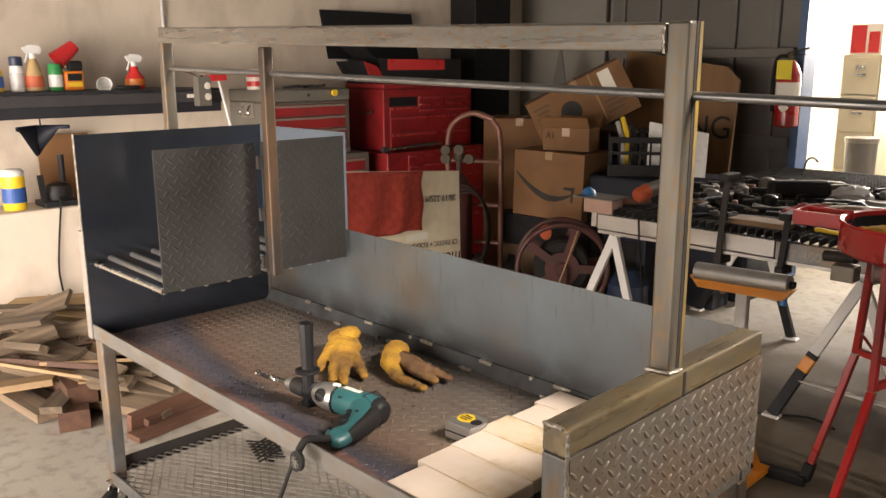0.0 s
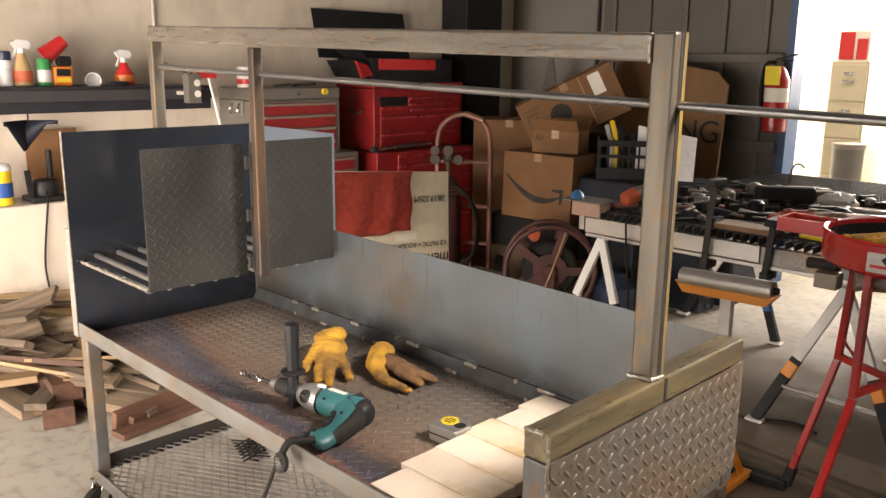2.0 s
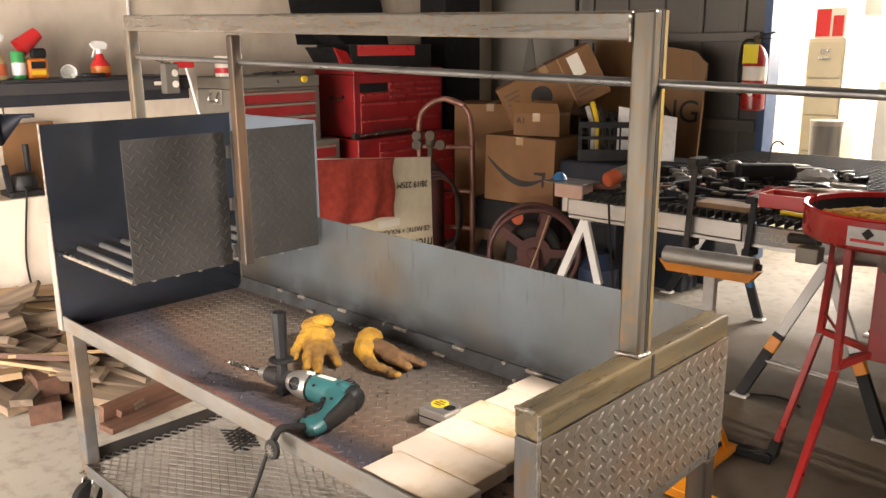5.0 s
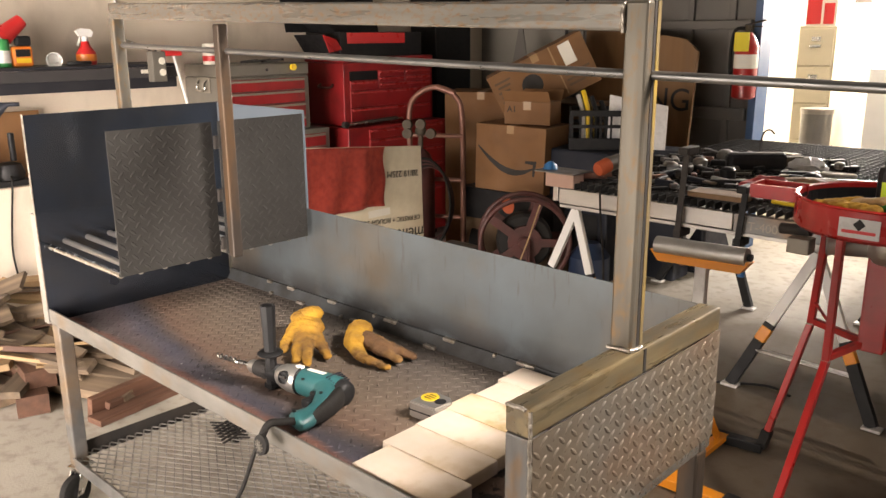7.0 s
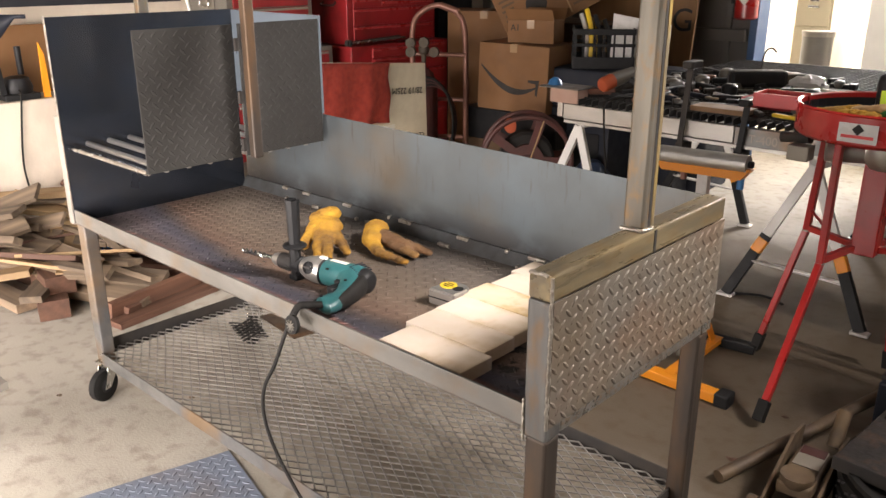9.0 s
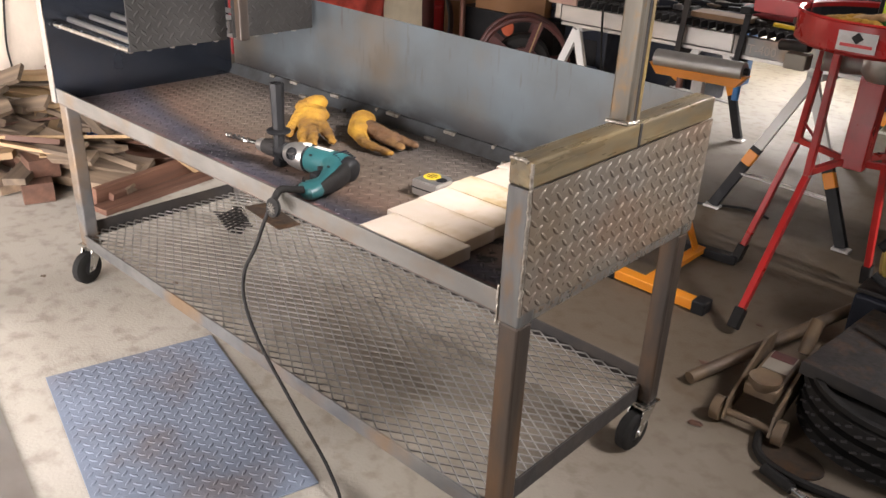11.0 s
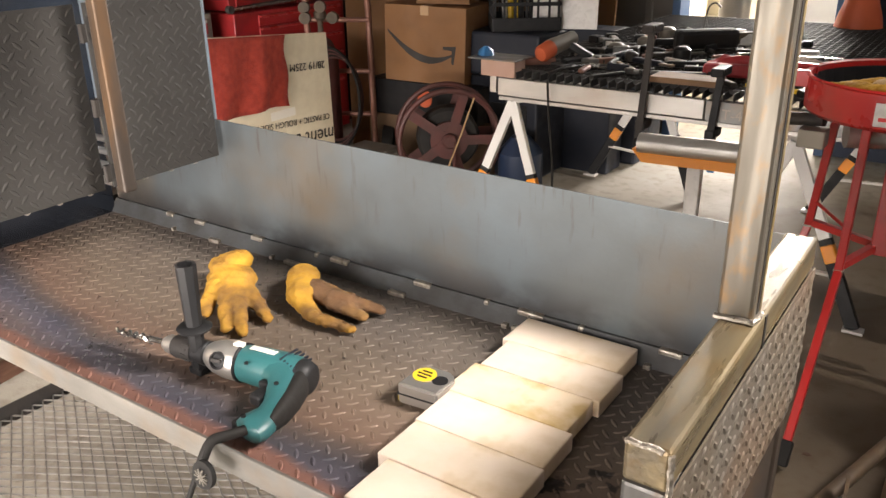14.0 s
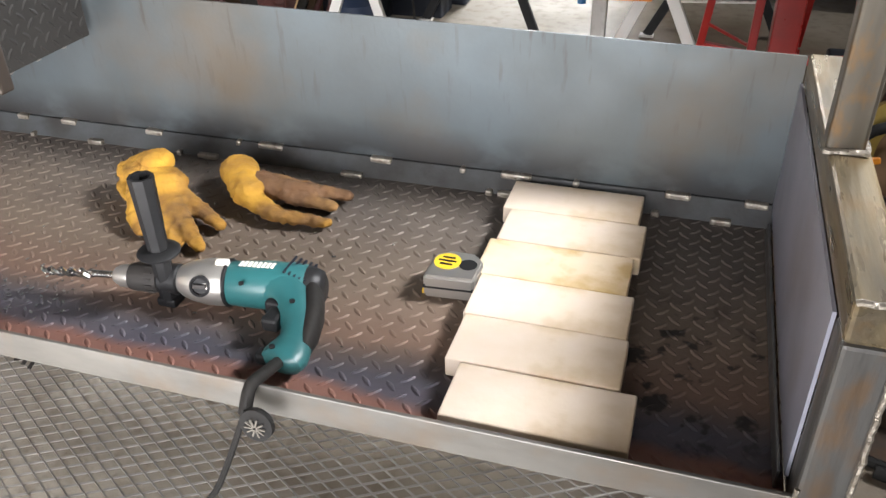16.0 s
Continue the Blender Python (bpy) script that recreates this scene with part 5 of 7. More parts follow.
part("box", box(-3.06, -2.88, 0.56, 0.76, 0.0, 0.26, 0.004), "bluelabel", blue)
part("label", box(-2.879, -2.877, 0.60, 0.69, 0.12, 0.20), "paper", blue)
part("label", box(-2.99, -2.91, 0.5575, 0.5595, 0.10, 0.17), "paper", blue)
solid("wire_coil", pipe([(-2.36 + 0.10 * math.cos(a), 0.98 + 0.16 * math.sin(a), 0.02 + 0.004 * a) for a in [k * 0.6 for k in range(24)]], 0.004, 6, None, 2), "rose", "loose copper-brown wire coil on the floor", "wire", (-2.36, 0.98, 0.02), smooth=True)

# ---- shelf on the cream wall ----
shelf = thing("wall_shelf", (-3.75, 0.0, 1.21), "long black wall shelf with a thick front edge", "shelf")
part("board", box(-3.95, -3.56, -2.6, 1.50, 1.318, 1.335, 0.002), "shelf", shelf)
part("front_edge", box(-3.568, -3.55, -2.6, 1.50, 1.262, 1.3175, 0.002), "greyedge", shelf, "grey-black front edge")
part("lower_edge", box(-3.60, -3.575, -2.6, 1.50, 1.205, 1.262, 0.002), "shelf", shelf)
part("price_sticker", box(-3.5495, -3.5485, 1.28, 1.34, 1.285, 1.305), "paper", shelf)
S = 1.336
def bottle(name, label, cat, y, x, prof, mat, cap=None, capmat="white", band=None, bandmat="paper", trigger=None):
    b = thing(name, (x, y, S), label, cat, "bottles on the wall shelf")
    part("body", lathe(prof, (x, y, S), 20), mat, b, "", True)
    top = prof[-1][1]
    if cap:
        part("cap", lathe([(cap[0], 0), (cap[0], cap[1] * 0.9), (cap[0] * 0.85, cap[1])], (x, y, S + top), 18), capmat, b, "", True)
    if band:
        part("label", lathe([(prof[1][0] + 0.0015, band[0]), (prof[1][0] + 0.0015, band[1])], (x, y, S), 20), bandmat, b)
    if trigger:
        z = S + top
        part("collar", rod((x, y, z), (x, y, z + 0.025), 0.016), trigger, b)
        part("spray_head", slab([(-0.035, 0.0), (0.03, 0.005), (0.045, 0.03), (0.02, 0.045), (-0.03, 0.04), (-0.045, 0.025)], -0.011, 0.011, None,
             Matrix.Translation((x, y, z + 0.022)) @ Matrix(((0, 0, 1, 0), (-1, 0, 0, 0), (0, 1, 0, 0), (0, 0, 0, 1)))), trigger, b)
        part("trigger", tilted_bar((x, y - 0.022, z + 0.025), (x, y - 0.040, z - 0.02), 0.012, 0.006), "crisp" if trigger == "amberwhite" else trigger, b)
    return b
bottle("yellow_bottle", "yellow plastic bottle with a blue label", "bottle", 0.36, -3.70, [(0.03, 0.0), (0.034, 0.004), (0.034, 0.10), (0.016, 0.125)], "yellow", (0.017, 0.02), "paper", (0.02, 0.075), "bluelabel")
bottle("spray_can", "white spray can with a dark blue cap", "spray can", 0.46, -3.70, [(0.03, 0.0), (0.033, 0.004), (0.033, 0.115), (0.028, 0.125)], "white", (0.031, 0.045), "navy", (0.02, 0.09), "clear")
bottle("spray_bottle", "amber spray bottle with a white trigger head", "spray bottle", 0.535, -3.68, [(0.036, 0.0), (0.042, 0.006), (0.042, 0.07), (0.022, 0.14), (0.014, 0.16)], "amberclear", None, "white", (0.02, 0.075), "orangered", "white")
bottle("green_can", "green can with a worn label", "can", 0.63, -3.66, [(0.03, 0.0), (0.033, 0.004), (0.033, 0.13), (0.03, 0.135)], "green", None, "white", (0.02, 0.08), "clear")
cup = solid("red_cup", lathe([(0.032, 0), (0.046, 0.115), (0.048, 0.12), (0.044, 0.118), (0.030, 0.005)], (0, 0, 0), 24), "crisp", "red plastic cup tipped over the green can", "cup", smooth=True)
turned(cup, Matrix.Translation((-3.66, 0.735, 1.56)) @ Matrix.Rotation(radians(128), 4, "X"))
car = thing("car_care_bottle", (-3.66, 0.715, S), "flat orange bottle with a black cap", "bottle", "bottles on the wall shelf")
bm = box(-3.685, -3.635, 0.665, 0.765, S, S + 0.10, 0.014)
part("body", bm, "amber", car)
part("cap", box(-3.68, -3.64, 0.69, 0.765, S + 0.1, S + 0.15, 0.012), "black", car)
part("label", box(-3.634, -3.6335, 0.68, 0.75, S + 0.05, S + 0.085), "black", car)
part("label_band", box(-3.634, -3.6335, 0.68, 0.75, S + 0.02, S + 0.042), "yellow", car)
turned(solid("white_cup", lathe([(0.028, 0), (0.038, 0.085), (0.040, 0.09), (0.036, 0.088), (0.026, 0.004)], (0, 0, 0), 22), "white", "white cup lying on its side", "cup", smooth=True),
       Matrix.Translation((-3.70, 0.885, S + 0.036)) @ Matrix.Rotation(radians(95), 4, "Y") @ Matrix.Rotation(radians(20), 4, "X"))
solid("cable_clip", pipe([(-3.58 + 0.02 * math.cos(a), 0.965 + 0.055 * math.sin(a), S + 0.012) for a in [k * math.pi / 6 for k in range(12)]], 0.011, 8, None, 2, True), "black", "black loop of cable on the shelf", "cable", (-3.58, 0.965, S), smooth=True)
redb = bottle("spray_bottle", "red spray bottle with a white trigger head", "spray bottle", 1.05, -3.68, [(0.045, 0.0), (0.050, 0.006), (0.050, 0.06), (0.025, 0.095), (0.018, 0.12)], "crisp", None, "white", (0.02, 0.055), "amber", "white")

# ---- on the low ledge ----
L = 0.741
tubw = thing("wipes_tub", (-3.76, 0.40, L), "yellow wipes tub with a blue label and white lid", "tub")
part("body", lathe([(0.052, 0), (0.055, 0.005), (0.055, 0.175)], (-3.76, 0.40, L), 26), "yellow", tubw, "", True)
part("label", lathe([(0.0562, 0.04), (0.0562, 0.115)], (-3.76, 0.40, L), 26), "bluelabel", tubw)
part("lid", lathe([(0.057, 0.175), (0.057, 0.195), (0.045, 0.208)], (-3.76, 0.40, L), 26), "white", tubw, "", True)
charger = thing("battery_charger", (-3.76, 0.60, L), "black battery charger with a hanging lead", "charger")
part("base", box(-3.84, -3.68, 0.52, 0.70, L, L + 0.03, 0.006), "black", charger)
part("housing", lathe([(0.07, 0.03), (0.075, 0.06), (0.06, 0.105), (0.03, 0.115)], (-3.77, 0.62, L), 20), "black", charger, "", True)
part("arm", tilted_bar((-3.72, 0.53, L + 0.03), (-3.72, 0.52, L + 0.17), 0.03, 0.012, None, (1, 0, 0), 0.003), "black", charger)
part("lead", pipe([(-3.70, 0.60, L + 0.05), (-3.65, 0.585, L + 0.02), (-3.645, 0.56, 0.60), (-3.645, 0.54, 0.42), (-3.645, 0.55, 0.28)], 0.005, 8, None, 5), "rubber", charger, "", True)
solid("instruction_board", box(-3.90, -3.89, 0.58, 0.85, L, L + 0.36, 0.001), "carton", "brown printed board leaning by the wall", "board", (-3.9, 0.7, L))
solid("black_flashlight", rod((-3.80, 0.66, L + 0.116), (-3.80, 0.66, L + 0.26), 0.016), "black", "black hand torch standing upright", "torch", (-3.8, 0.66, L + 0.11), smooth=True)
solid("orange_handsaw", slab([(0.0, 0.0), (0.035, 0.0), (0.03, 0.22), (0.008, 0.28)], -0.006, 0.006, None, Matrix.Translation((-3.70, 0.72, L)) @ Matrix(((0, 0, 1, 0), (1, 0, 0, 0), (0, 1, 0, 0), (0, 0, 0, 1)))), "orange", "orange tool handle leaning upright on the ledge", "tool", (-3.7, 0.72, L))
helm = thing("hanging_visor", (-3.66, 0.50, 1.0), "dark curved plastic visor hanging below the shelf", "visor")
bm = bmesh.new()
vs = [[bm.verts.new((-3.62 - 0.10 * (1 - abs(2 * u - 1)) , 0.40 + 0.26 * u, 1.175 - 0.008 - v * (0.02 + 0.15 * max(0.0, 1 - abs(u - 0.45) * 2.6)))) for v in (0, 0.5, 1)] for u in [k / 12 for k in range(13)]]
for a, b in zip(vs, vs[1:]):
    for k in range(2):
        bm.faces.new((a[k], a[k + 1], b[k + 1], b[k]))
ob = part("shell", bm, "navyblack", helm, "", True)
sk = ob.modifiers.new("thick", "SOLIDIFY")
sk.thickness = 0.006
part("hanger", rod((-3.63, 0.52, 1.165), (-3.63, 0.52, 1.206), 0.004), "darkmetal", helm)
outlet = thing("outlet_box", (-3.53, 1.36, 1.28), "grey metal outlet box with two sockets at the shelf end", "outlet box")
part("case", box(-3.55, -3.49, 1.32, 1.40, 1.24, 1.40, 0.004), "greypaint", outlet)
for z in (1.29, 1.35):
    part("socket", rod((-3.4905, 1.375, z), (-3.486, 1.375, z), 0.019, None, 16), "paper", outlet)
part("stub_conduit", rod((-3.52, 1.36, 1.40), (-3.92, 1.36, 1.47), 0.009), "chrome", outlet)
ham = thing("hammer", (-3.52, 1.45, 1.0), "red-headed hammer with a pale handle hung at the shelf end", "hammer")
part("head", box(-3.545, -3.49, 1.40, 1.50, 1.375, 1.41, 0.006), "crisp", ham)
part("shaft", rod((-3.515, 1.46, 1.38), (-3.50, 1.52, 1.08), 0.008), "white", ham)

# ---- tool chests ----
def drawer(parent, x, y0, y1, z0, z1, mat, pull):
    d = part("drawer", box(x, x + 0.012, y0, y1, z0, z1, 0.003), mat, parent)
    part("pull", box(x + 0.0125, x + 0.024, y0 + 0.008, y1 - 0.008, z1 - 0.018, z1 - 0.004, 0.003), pull, d)
    return d

grey = thing("tool_chest", (-3.72, 2.06, 0.93), "grey steel tool chest with red drawers", "tool chest")
part("body", box(-3.92, -3.51, 1.75, 2.38, 0.905, 1.24, 0.006), "greypaint", grey)
part("lid", box(-3.92, -3.505, 1.748, 2.382, 1.242, 1.315, 0.010), "greypaint", grey)
part("lock", rod((-3.505, 2.06, 1.28), (-3.500, 2.06, 1.28), 0.009), "chrome", grey)
for z0, z1 in ((1.155, 1.225), (1.075, 1.150), (0.99, 1.07), (0.92, 0.985)):
    drawer(grey, -3.51, 1.79, 2.34, z0, z1, "chestred", "greylight")
hd = part("side_handle", pipe([(-3.66, 1.745, 1.225), (-3.66, 1.725, 1.20), (-3.66, 1.722, 1.165), (-3.74, 1.722, 1.165), (-3.74, 1.725, 1.20), (-3.74, 1.745, 1.225)], 0.007, 8, None, 3), "chrome", grey, "", True)
part("handle_plate", box(-3.77, -3.63, 1.744, 1.747, 1.15, 1.24), "greylight", hd)
base = thing("tool_cabinet", (-3.72, 2.08, 0), "grey rolling cabinet with red drawers", "tool cabinet")
part("body", box(-3.92, -3.47, 1.70, 2.50, 0.06, 0.90, 0.006), "greypaint", base)
for z0, z1 in ((0.79, 0.87), (0.70, 0.78), (0.60, 0.69), (0.45, 0.59), (0.25, 0.44)):
    drawer(base, -3.47, 1.74, 2.46, z0, z1, "chestred", "greylight")
for y in (1.76, 2.44):
    part("wheel", rod((-3.55, y - 0.015, 0.031), (-3.55, y + 0.015, 0.031), 0.03), "rubber", base, "", True)
    part("wheel", rod((-3.86, y - 0.015, 0.031), (-3.86, y + 0.015, 0.031), 0.03), "rubber", base, "", True)
can = thing("coffee_tin", (-3.60, 1.66, 1.0), "red and white tin on the grey chest", "tin")
can.location = (-3.68, 1.80, 1.316)
part("tin", lathe([(0.05, 0.0), (0.052, 0.004), (0.052, 0.115), (0.05, 0.12)], (-3.68, 1.80, 1.316), 24), "paper", can, "", True)
part("band", lathe([(0.0535, 0.02), (0.0535, 0.05)], (-3.68, 1.80, 1.316), 24), "crisp", can)
part("band", lathe([(0.0535, 0.075), (0.0535, 0.1)], (-3.68, 1.80, 1.316), 24), "crisp", can)
random.seed(5)
for k in range(6):
    y = 1.95 + 0.05 * k
    solid("hand_tool", tilted_bar((-3.60 - 0.03 * (k % 3), y, 1.325), (-3.66 - 0.04 * (k % 2), y + 0.13, 1.325 + 0.006), 0.016, 0.014, None, (0, 0, 1), 0.003), "darkmetal" if k % 2 else "steel", "steel hand tool lying on the grey chest", "hand tool", (-3.6, y, 1.318), "tools on the chest")
turned(solid("yellow_tape", lathe([(0.010, -0.010), (0.020, -0.010), (0.020, 0.010), (0.010, 0.010)], (0, 0, 0), 20), "yellow", "yellow tape reel hanging on the chest's edge", "tape reel"), Matrix.Translation((-3.49, 2.25, 1.29)) @ Matrix.Rotation(radians(90), 4, "Y"))

red = thing("tool_chest", (-3.72, 3.1, 0.88), "red steel tool chest with many drawers", "tool chest")
part("body", box(-3.92, -3.51, 2.67, 3.52, 0.885, 1.30, 0.006), "chestred", red)
part("lid", box(-3.92, -3.505, 2.668, 3.522, 1.302, 1.338, 0.008), "chestred", red)
# no real hole: a black panel on the front gives the gap's darkness
part("opening", box(-3.512, -3.507, 2.72, 2.97, 1.185, 1.245), "black", red, "black panel standing in for the dark of an open drawer gap")
for y0, y1, z0, z1 in ((2.72, 2.97, 1.125, 1.18), (2.98, 3.22, 1.205, 1.245), (2.98, 3.22, 1.165, 1.20), (3.23, 3.48, 1.205, 1.245), (3.23, 3.48, 1.165, 1.20), (2.98, 3.48, 1.125, 1.16), (2.72, 3.48, 1.01, 1.115), (2.72, 3.48, 0.90, 1.0)):
    drawer(red, -3.51, y0, y1, z0, z1, "chestred", "chestpull")
part("side_handle", pipe([(-3.62, 2.665, 1.16), (-3.62, 2.64, 1.14), (-3.74, 2.64, 1.14), (-3.74, 2.665, 1.16)], 0.008, 8, None, 3), "oldred", red, "", True)
redb2 = thing("tool_cabinet", (-3.72, 3.1, 0), "red rolling tool cabinet under the red chest", "tool cabinet")
part("body", box(-3.92, -3.42, 2.62, 3.56, 0.06, 0.88, 0.006), "chestred", redb2)
for z0, z1 in ((0.80, 0.86), (0.70, 0.79), (0.58, 0.69), (0.40, 0.57), (0.10, 0.39)):
    drawer(redb2, -3.42, 2.80, 3.52, z0, z1, "chestred", "chestpull")
for y in (2.68, 3.50):
    part("wheel", rod((-3.50, y - 0.015, 0.031), (-3.50, y + 0.015, 0.031), 0.03), "rubber", redb2, "", True)
    part("wheel", rod((-3.86, y - 0.015, 0.031), (-3.86, y + 0.015, 0.031), 0.03), "rubber", redb2, "", True)
solid("grease_gun", tilted_bar((-3.45, 2.66, 0.905), (-3.40, 3.05, 0.925), 0.03, 0.02, None, (0, 0, 1), 0.006), "darkmetal", "dark grease gun lying on the cabinet's ledge", "grease gun", (-3.45, 2.9, 0.9))
spanner = thing("torque_wrench", (-3.47, 2.9, 0.9), "long bright steel wrench lying on the cabinet ledge", "wrench")
part("shaft", rod((-3.425, 2.62, 0.905), (-3.425, 3.12, 0.915), 0.009, None, 10), "chrome", spanner, "", True)
part("head", rod((-3.44, 2.60, 0.908), (-3.41, 2.60, 0.908), 0.022, None, 14), "darkmetal", spanner, "", True)
case = thing("tool_case", (-3.72, 3.0, 1.34), "open black and red carton with raised flaps on the red chest", "carton")
part("tray", box(-3.88, -3.52, 2.66, 3.42, 1.339, 1.50, 0.004), "black", case)
part("red_panel", box(-3.519, -3.517, 2.72, 3.25, 1.425, 1.495), "crisp", case)
part("back_flap", box(-0.004, 0.004, 2.44, 3.26, 0.0, 0.33, 0.001, None, Matrix.Translation((-3.80, 0, 1.50)) @ Matrix.Rotation(radians(-14), 4, "Y")), "black", case, "raised black flap")
part("side_flap", box(-0.12, 0.12, -0.004, 0.004, 0.0, 0.22, 0.001, None, Matrix.Translation((-3.68, 2.655, 1.50)) @ Matrix.Rotation(radians(52), 4, "X")), "black", case)
part("red_side", box(-0.16, 0.16, -0.004, 0.0, 0.0, 0.17, 0.001, None, Matrix.Translation((-3.68, 2.63, 1.345)) @ Matrix.Rotation(radians(35), 4, "X")), "black", case)
for k in range(7):
    part("printed_stroke", tilted_bar((-3.517, 2.52 + k * 0.016, 1.48 - 0.004 * k), (-3.517, 2.57 + k * 0.016, 1.37 + 0.003 * k), 0.002, 0.008, None, (1, 0, 0)), "crisp", case)

# ---- board, towel, hand truck ----
board = thing("cement_board", (-2.75, 2.0, 0), "tan cement board sheet leaning upright with printed lettering", "board")
bm = bmesh.new()
face = [(-2.50, 1.40, 0.955), (-2.50, 2.362, 0.873), (-2.545, 2.43, 0.02), (-2.545, 1.30, 0.02)]
vs = [bm.verts.new(p) for p in face] + [bm.verts.new((x - 0.012, y, z)) for x, y, z in face]
for f in ((0, 1, 2, 3), (7, 6, 5, 4), (0, 4, 5, 1), (1, 5, 6, 2), (2, 6, 7, 3), (3, 7, 4, 0)):
    bm.faces.new([vs[k] for k in f])
part("sheet", bm, "board", board)
part("sticker", box(-2.517, -2.516, 1.97, 2.13, 0.515, 0.555), "paper", board, "white printed sticker")
def on_board(y, z, size, text):
    m = Matrix.Translation((-2.497 + (z - 0.9) * 0.052, y, z)) @ Matrix(((0, 0, 1, 0), (1, 0, 0, 0), (0, 1, 0, 0), (0, 0, 0, 1))) @ Matrix.Rotation(radians(176), 4, "Z")
    words("lettering", text, size, "ink", board, m, "faded printed lettering")
on_board(2.345, 0.74, 0.05, "28/19 225M")
on_board(2.37, 0.475, 0.04, "CE PASTIC + ROUGH SIDE FOR")
on_board(2.40, 0.40, 0.10, "ment boa")
tw = bmesh.new()
rows_t = []
for j in range(15):
    row = []
    for i in range(19):
        u, v = i / 18, j / 14
        y = 1.50 + 0.57 * u + 0.01 * math.sin(9 * v + 3 * u)
        z = 0.944 - 0.046 * u - 0.335 * v - 0.012 * math.sin(u * 5) * v
        x = -2.487 + (z - 0.9) * 0.052 + 0.010 * math.sin(u * 17 + v * 3) * (0.3 + v) + 0.012 * max(0, 1 - abs(u - 0.72) * 9)
        row.append(tw.verts.new((x + 0.006, y, z)))
    rows_t.append(row)
for a, b in zip(rows_t, rows_t[1:]):
    for k in range(18):
        tw.faces.new((a[k], a[k + 1], b[k + 1], b[k]))
towel = solid("shop_towel", tw, "towel", "red cloth shop towel draped over the cement board", "towel", (-2.48, 1.8, 0.6), smooth=True)
ms = towel.modifiers.new("thick", "SOLIDIFY")
ms.thickness = 0.004

truck = thing("hand_truck", (-2.95, 2.95, 0), "worn brown hand truck carrying gas hoses and gauges", "hand truck")
part("frame", pipe([(-3.06, 2.86, 0.10), (-3.10, 2.88, 0.60), (-3.13, 2.90, 0.98), (-3.09, 2.94, 1.10), (-2.98, 3.0, 1.15), (-2.87, 3.05, 1.10), (-2.82, 3.07, 0.98), (-2.80, 3.06, 0.55), (-2.78, 3.04, 0.10)], 0.018, 10, None, 4), "rose", truck, "", True)
for z in (0.84, 0.55, 0.30):
    part("crossbar", rod((-3.115, 2.90, z), (-2.80, 3.06, z), 0.014), "rose", truck)
part("grip", rod((-2.97, 3.0, 1.15), (-2.86, 3.05, 1.11), 0.021), "rose", truck)
part("toe_plate", box(-3.10, -2.72, 2.74, 3.0, 0.06, 0.068, 0.002, None), "darkmetal", truck)
for x, y in ((-3.12, 3.0), (-2.76, 3.16)):
    part("wheel", rod((x - 0.03, y - 0.015, 0.11), (x + 0.03, y + 0.015, 0.11), 0.108, None, 24), "rubber", truck, "", True)
cyl = thing("gas_cylinder", (-2.98, 2.86, 0.07), "dark red gas cylinder strapped on the hand truck", "gas cylinder")
part("bottle", lathe([(0.085, 0.07), (0.09, 0.08), (0.09, 0.66), (0.06, 0.73), (0.028, 0.76)], (-2.99, 2.86, 0), 24), "oldred", cyl, "", True)
part("valve", rod((-2.99, 2.86, 0.76), (-2.99, 2.86, 0.86), 0.016), "brass", cyl)
for k, (dx, dy, z) in enumerate(((-0.06, -0.05, 0.92), (0.05, -0.04, 0.93), (-0.02, -0.09, 0.87), (0.10, 0.0, 0.87))):
    part("gauge", rod((-2.99 + dx, 2.86 + dy, z), (-2.99 + dx + 0.015, 2.86 + dy - 0.03, z), 0.032, None, 18), "brass", cyl, "", True)
part("regulator", lathe([(0.02, 0.0), (0.035, 0.015), (0.035, 0.045), (0.02, 0.06)], (-2.97, 2.84, 0.85), 18), "brass", cyl, "", True)
for k in range(6):
    solid("gas_hose", pipe([(-2.88 + (0.11 + 0.006 * k) * math.cos(a), 2.83 + 0.10 * math.cos(a) - 0.012 * k, 0.42 + (0.24 + 0.012 * k) * math.sin(a)) for a in [j * math.pi / 7 for j in range(14)]], 0.009, 7, None, 2, True),
          "rubber" if k % 2 else "oldred", "coiled gas hose hung on the hand truck", "hose", (-2.88, 2.83, 0.2), "coiled hoses", smooth=True)

# ---- cartons ----
def on_thing(name, bm, mat, parent, label=""):
    """A part given in its thing's own axes."""
    ob = part(name, bm, mat, None, label)
    ob.parent = parent
    return ob
def carton(name, label, m, lx, ly, lz, flaps=0, mat="carton"):
    c = thing(name, (0, 0, 0), label, "carton", "cartons in the corner")
    part("body", box(-lx / 2, lx / 2, -ly / 2, ly / 2, 0, lz, 0.004), mat, c)
    part("tape_strip", box(-0.025, 0.025, -ly / 2 - 0.0012, ly / 2 + 0.0012, lz - 0.05, lz + 0.0012), "tapebrown", c)
    if flaps:
        for s in (-1, 1):
            part("flap", box(-lx / 2, lx / 2, 0, 0.004, 0, ly * 0.45, 0.001, None, Matrix.Translation((0, s * ly / 2, lz)) @ Matrix.Rotation(radians(-s * 35), 4, "X")), mat, c)
    turned(c, m)
    return c
ab = carton("large_carton", "large brown shipping carton with a curved black arrow print", Matrix.Translation((-2.48, 3.28, 0.508)) @ Matrix.Rotation(radians(8), 4, "Z") @ Matrix.Rotation(radians(1.5), 4, "Y"), 0.50, 0.36, 0.42)
arc = []
for k in range(15):
    u = k / 14
    arc.append((-0.23 + 0.40 * u, 0.32 - 0.17 * math.sin(math.pi * (0.08 + 0.66 * u)) - 0.03 * u, 0.006 + 0.015 * math.sin(math.pi * u)))
bm = bmesh.new()
